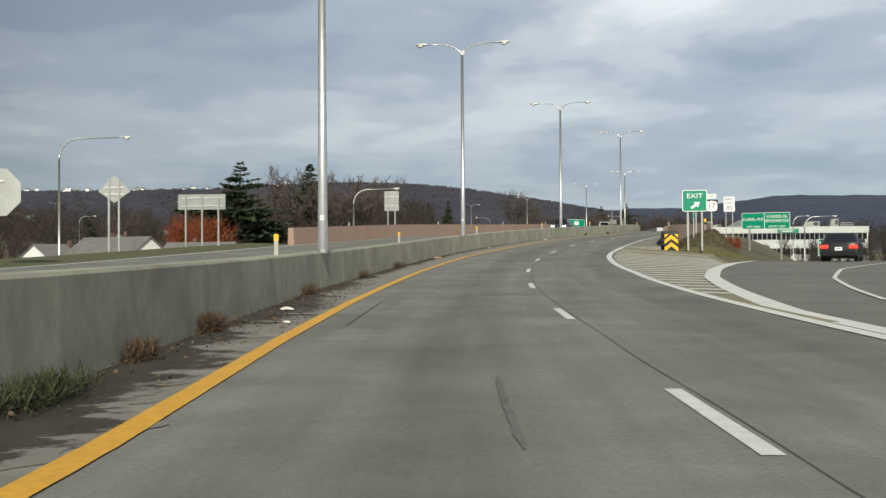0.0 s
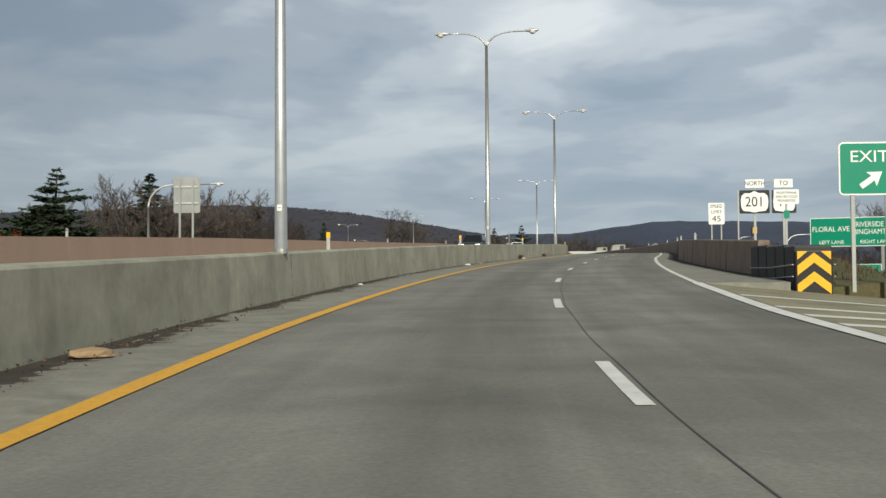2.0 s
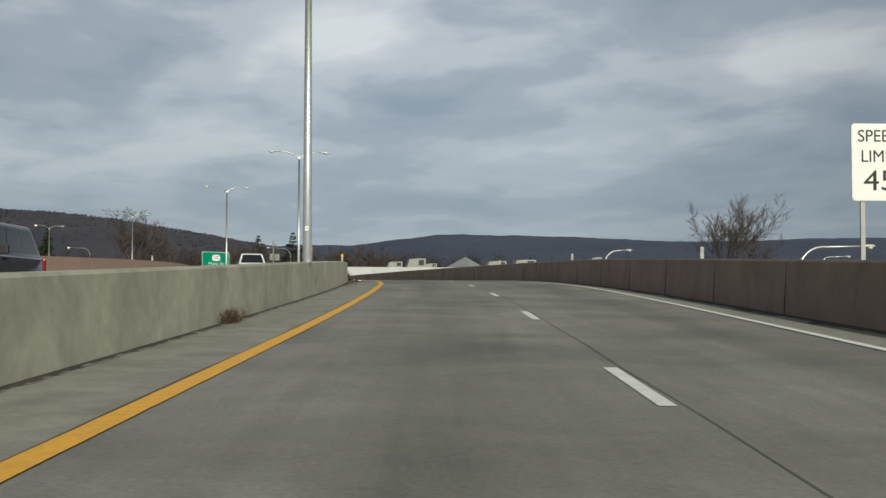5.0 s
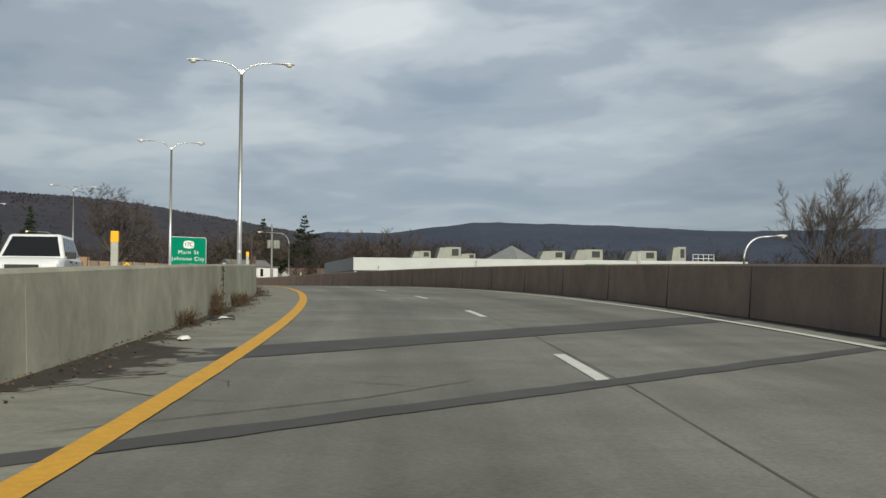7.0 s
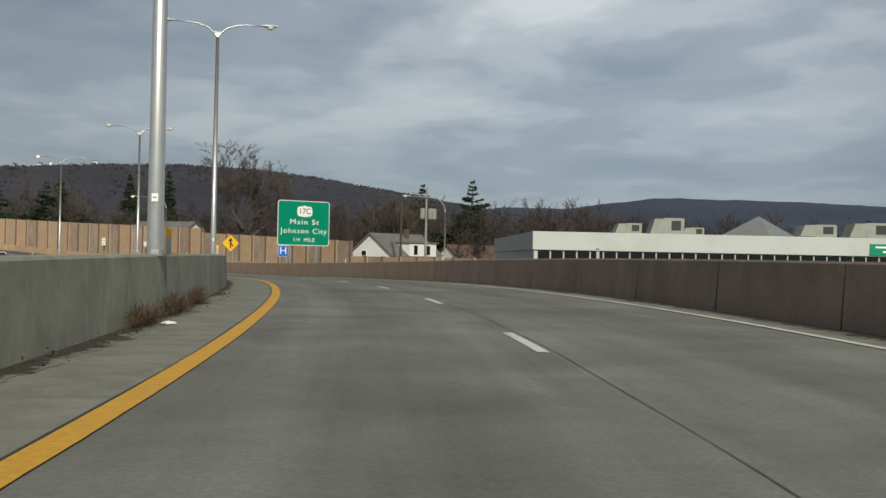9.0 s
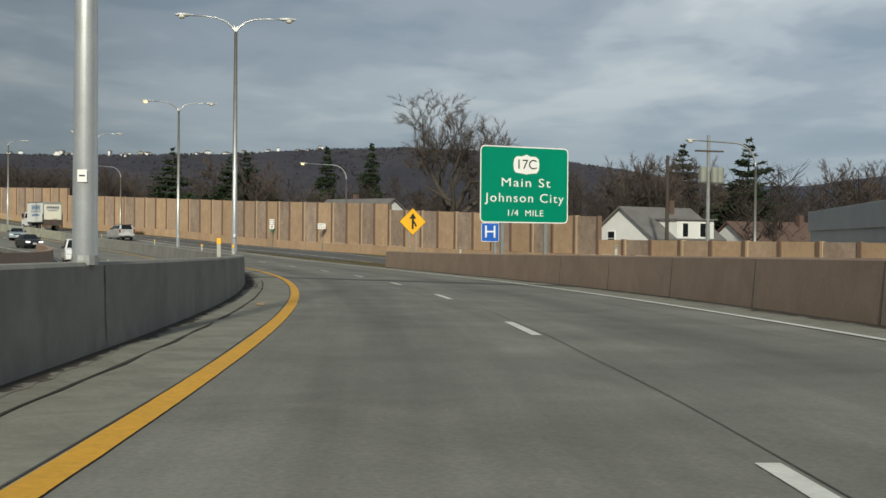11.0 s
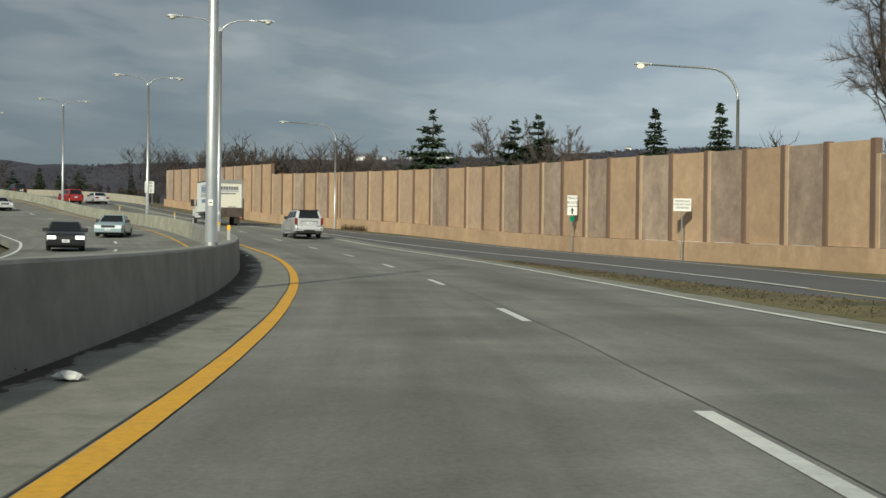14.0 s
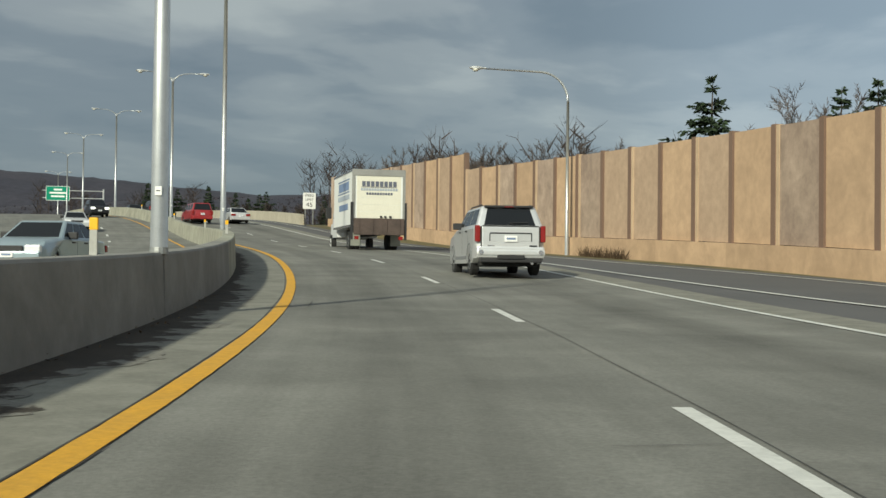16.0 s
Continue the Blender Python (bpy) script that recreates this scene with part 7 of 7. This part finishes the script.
# silver sport utility vehicle in the outer lane
suv = car("sport_utility_vehicle", stand(370.0, 4.12, 0.0, -1), M_SILVERMETAL, "silver sport utility vehicle with dark glass on the outer lane", 4.88, 1.9, 1.84, 1.31, 1.12, 0.1, -2.34, 1.0, -2.1, 0.2, 0.40, 0.385, None, group="", rails=True, k=1.02, tail_up=0.05, taper=0.22, tail_h=0.44, tail_w=0.14, lip_m=M_GREYPLASTIC, rear_glass=0.11)
bm = bmesh.new()
box(bm, -0.77, 0.77, -2.475, -2.38, 0.70, 1.285, 0.03)
tg = part("tailgate", bm, M_SILVERMETAL, suv)
bm = bmesh.new()
box(bm, -0.56, 0.56, -2.492, -2.47, 1.095, 1.13, 0.008)
part("tailgate_grip", bm, M_TRIM, tg)
bm = bmesh.new()
box(bm, -0.545, 0.545, -2.481, -2.47, 0.90, 1.09, 0.004)
part("plate_recess", bm, M_SILVER, tg, "paler recess round the licence plate")
for x in (-0.56, 0.56):
    bm = bmesh.new()
    box(bm, x - 0.012, x + 0.012, -2.486, -2.47, 0.90, 1.1)
    part("recess_edge", bm, M_TRIM, tg)
for x in (-0.785, 0.785):
    bm = bmesh.new()
    box(bm, x - 0.008, x + 0.008, -2.462, -2.40, 0.70, 1.29)
    part("tailgate_gap", bm, M_TRIM, suv)
bm = bmesh.new()
box(bm, -0.78, 0.78, -2.49, -2.42, 0.672, 0.698, 0.006)
part("tailgate_gap", bm, M_TRIM, suv)
bm = bmesh.new()
box(bm, 0.5, 0.71, -2.483, -2.47, 0.76, 0.80)
part("badge", bm, M_TRIM, tg)
bm = bmesh.new()
box(bm, -0.62, -0.44, -2.483, -2.47, 0.77, 0.795)
part("badge", bm, M_CHROME, tg)
bm = bmesh.new()
box(bm, -0.66, 0.66, -2.2, -1.85, 1.80, 1.862, 0.028)
sp = part("spoiler", bm, M_TRIM, suv, "dark roof spoiler")
bm = bmesh.new()
box(bm, -0.12, 0.12, -2.204, -2.19, 1.815, 1.832)
part("brake_lamp", bm, M_TAIL, sp, "high red brake lamp")
# added dark block that fills the bright gap under the car
bm = bmesh.new()
box(bm, -0.78, 0.78, -2.2, 2.0, 0.24, 0.52, 0.03)
part("axle_housing", bm, M_RUBBER, suv)
bm = bmesh.new()
box(bm, -0.76, 0.76, -2.47, -2.36, 1.285, 1.315, 0.01)
part("tailgate_seam", bm, M_TRIM, suv)
bm = bmesh.new()
box(bm, -0.92, 0.92, -2.545, -2.36, 0.52, 0.68, 0.045)
part("bumper_step", bm, M_SILVERMETAL, suv)
bm = bmesh.new()
box(bm, -0.84, 0.84, -2.51, -2.38, 0.34, 0.47, 0.03)
part("bumper_valance", bm, M_TRIM, suv, "dark lower bumper")
bm = bmesh.new()
tube(bm, [(0.08, -2.36, 1.345), (-0.02, -2.37, 1.39), (0.5, -2.31, 1.40)], 0.015, 5)
part("wiper", bm, M_TRIM, suv)
bm = bmesh.new()
box(bm, -0.36, 0.36, -2.55, -2.3, 0.43, 0.545, 0.02)
part("tow_hitch", bm, M_TRIM, suv)
bm = bmesh.new()
tube(bm, [(0.55, -2.4, 0.33), (0.55, -2.62, 0.32)], 0.035, 8)
part("exhaust_pipe", bm, M_CHROME, suv)
for sg in (-1, 1):
    bm = bmesh.new()
    tube(bm, [(sg * 0.80, -2.562, 0.61), (sg * 0.80, -2.5, 0.61)], 0.065, 12)
    part("fog_lamp", bm, M_CHROME, suv)

# white box truck ahead in the same lane
truck = empty("box_truck", stand(396.2, 4.78, 0.0, 0), "white box truck with a rusty lift gate on the outer lane", "truck")
truck.scale = (1.09, 1.12, 1.085)
bm = bmesh.new()
box(bm, -1.24, 1.24, 0.0, 5.6, 1.15, 3.78, 0.03)
bx = part("cargo_box", bm, M_BOX, truck, "white cargo box with blue lettering bars")
for z in (1.17, 3.76):
    bm = bmesh.new()
    box(bm, -1.262, 1.262, -0.022, 5.62, z - 0.06, z + 0.05, 0.01)
    part("frame_rail", bm, M_CHROME, bx)
for x in (-1.2, 1.2):
    bm = bmesh.new()
    box(bm, x - 0.07, x + 0.07, -0.03, 0.05, 1.15, 3.78, 0.01)
    part("corner_post", bm, M_GREYHEAD, bx)
for k in range(6):
    bm = bmesh.new()
    box(bm, -1.05, 1.05, -0.012, 0.02, 1.48 + 0.335 * k, 1.48 + 0.335 * (k + 1) - 0.012)
    part("door_slat", bm, M_DOORROLL, bx, "cream roll-up door slat")


def text_blocks(x0, x1, z, h, count, side, material):
    """A line of writing as a row of plain blocks; side: on the left wall instead of the door."""
    w = (x1 - x0) / count
    for k in range(count):
        bm = bmesh.new()
        a, b = x0 + w * k + w * 0.12, x0 + w * (k + 1) - w * 0.12
        if side:
            box(bm, -1.256, -1.238, a, b, z - h / 2, z + h / 2)
        else:
            box(bm, a, b, -0.024, -0.01, z - h / 2, z + h / 2)
        part("text_bar", bm, material, bx)


text_blocks(-0.83, 0.86, 3.12, 0.25, 8, False, M_LOGODARK)
text_blocks(-0.88, 0.9, 2.86, 0.12, 14, False, M_LOGOPALE)
text_blocks(-0.62, 0.66, 2.66, 0.11, 10, False, M_LOGODARK)
bars(bx, 0.0, 2.965, 1.7, 0.025, M_LOGODARK, -0.022)
text_blocks(1.05, 4.05, 3.1, 0.42, 8, True, M_LOGO)
text_blocks(0.9, 4.2, 2.56, 0.24, 12, True, M_LOGOPALE)
text_blocks(1.3, 3.9, 2.1, 0.3, 9, True, M_LOGO)
for z in (3.4, 2.8):
    bm = bmesh.new()
    box(bm, -1.256, -1.238, 0.95, 4.2, z - 0.03, z + 0.03)
    part("text_bar", bm, M_LOGO, bx)
bm = bmesh.new()
box(bm, -1.26, 1.26, -0.035, 0.02, 3.50, 3.80, 0.01)
part("header", bm, M_GREYHEAD, bx, "grey header over the roll-up door")
bm = bmesh.new()
box(bm, -1.2, 1.2, -0.14, -0.05, 0.72, 1.5, 0.02)
lg = part("lift_gate", bm, M_LIFT, truck, "rusty folded lift gate")
for x in (-0.95, -0.3, 0.35, 0.98):
    bm = bmesh.new()
    box(bm, x - 0.03, x + 0.03, -0.165, -0.14, 0.74, 1.48)
    part("rib", bm, M_LIFT, lg)
for x in (-1.28, 1.28):
    bm = bmesh.new()
    box(bm, x - 0.05, x + 0.05, -0.08, 0.08, 0.5, 2.25)
    part("lift_rail", bm, M_TRIM, truck)
for x in (0.1, 0.3, 0.55):
    bm = bmesh.new()
    box(bm, x - 0.05, x + 0.05, -0.06, -0.02, 1.53, 1.62)
    part("door_latch", bm, M_TRIM, bx)
bm = bmesh.new()
box(bm, -0.55, 0.55, 0.0, 7.6, 0.78, 1.1)
part("chassis", bm, M_TRIM, truck)
bm = bmesh.new()
prism(bm, [(-1.05, 0.75), (1.05, 0.75), (1.05, 1.75), (0.92, 2.55), (-0.92, 2.55), (-1.05, 1.75)], 5.75, 7.2)
bmesh.ops.recalc_face_normals(bm, faces=bm.faces)
cab = part("cab", bm, M_WHITECAR, truck, "white truck cab")
bm = bmesh.new()
box(bm, -0.95, 0.95, 7.2, 8.5, 0.7, 1.55, 0.12)
part("bonnet", bm, M_WHITECAR, truck)
for sg in (-1, 1):
    quad("side_window", [(sg * 1.05, 5.95, 1.75), (sg * 1.05, 6.95, 1.75), (sg * 0.95, 6.9, 2.4), (sg * 0.95, 6.0, 2.4)], M_GLASS, cab, "", 0.01 * sg)
    bm = bmesh.new()
    box(bm, sg * 1.15, sg * 1.45, 6.95, 7.05, 1.75, 2.35, 0.03)
    part("mirror", bm, M_TRIM, cab)
    for x in (0.78, 1.05):
        wheel(truck, sg * x, 1.6, 0.46, 0.24, sg)
    wheel(truck, sg * 0.98, 7.5, 0.46, 0.26, sg, M_SWHITE)
    bm = bmesh.new()
    box(bm, sg * 0.72, sg * 1.2, 0.72, 0.75, 0.22, 0.85)
    part("mud_flap", bm, M_UNIT, truck)
    bm = bmesh.new()
    box(bm, sg * 0.95, sg * 1.15, -0.06, 0.02, 0.5, 0.66, 0.01)
    part("tail_lamp", bm, M_TAIL, truck, "red tail lamp")

SEDAN = dict(tail_h=0.2, tail_w=0.42, tail_up=-0.1, L=4.7, W=1.8, H=1.42, belt=0.95, hood=0.84, rear_gap=0.1, cab0=-1.75, cab1=0.95, top0=-1.0, top1=0.15, clearance=0.2, rad=0.31)
SUVD = dict(L=4.7, W=1.85, H=1.74, belt=1.1, hood=1.02, rear_gap=0.1, cab0=-2.2, cab1=1.0, top0=-1.95, top1=0.3, clearance=0.3, rad=0.36)
VAN = dict(L=4.8, W=1.9, H=1.75, belt=1.1, hood=1.0, rear_gap=0.1, cab0=-2.3, cab1=1.6, top0=-2.1, top1=0.6, clearance=0.25, rad=0.33)
car("minivan", stand(447, 0.2, 0, 4), M_REDCAR, "dark red minivan on the inner lane", **VAN)
car("sedan", stand(449, 4.0, 0, 4), M_SILVER, "silver sedan on the outer lane", **SEDAN)
car("sport_utility_vehicle", stand(478, 0.3, 0, 3), M_BLACKCAR, "black sport utility vehicle far ahead", **SUVD)
car("sedan", stand(496, 0.3, 0, 3), M_BLACKCAR, "dark sedan far ahead on the rise", **SEDAN)
car("sport_utility_vehicle", stand(305.0, -11.4, 0, 182), M_WHITECAR, "white sport utility vehicle on the opposing carriageway", **SUVD)
car("sedan", stand(350, -11.2, 0, 184), M_BLACKCAR, "black sedan with lit headlamps on the opposing carriageway", heads=M_HEADON, **SEDAN)
car("sedan", stand(370.0, -8.4, 0, 167), M_BLUECAR, "pale blue-grey sedan on the opposing carriageway", **SEDAN)
car("sport_utility_vehicle", stand(462, -7.5, 0, 184), M_BLACKCAR, "dark sport utility vehicle with lit headlamps coming down the rise", heads=M_HEADON, **SUVD)
car("sedan", stand(430, -10.9, 0, 184), M_SILVER, "silver sedan on the opposing carriageway", **SEDAN)
car("pickup_truck", stand(101, -9.6, 0, 180), M_BLACKCAR, "black pickup with lit headlamps beyond the median", heads=M_HEADON, **SUVD)
car("pickup_truck", stand(158, -9.2, 0, 183), M_WHITECAR, "white pickup beyond the median", **SUVD)
_a = stand(21.2, 16.35, XZ(21.2) - 0.02, -14)
car("sedan", _a, M_BLACKCAR, "black sedan with red tail lamps on the exit ramp", tails=M_TAILON, **SEDAN)
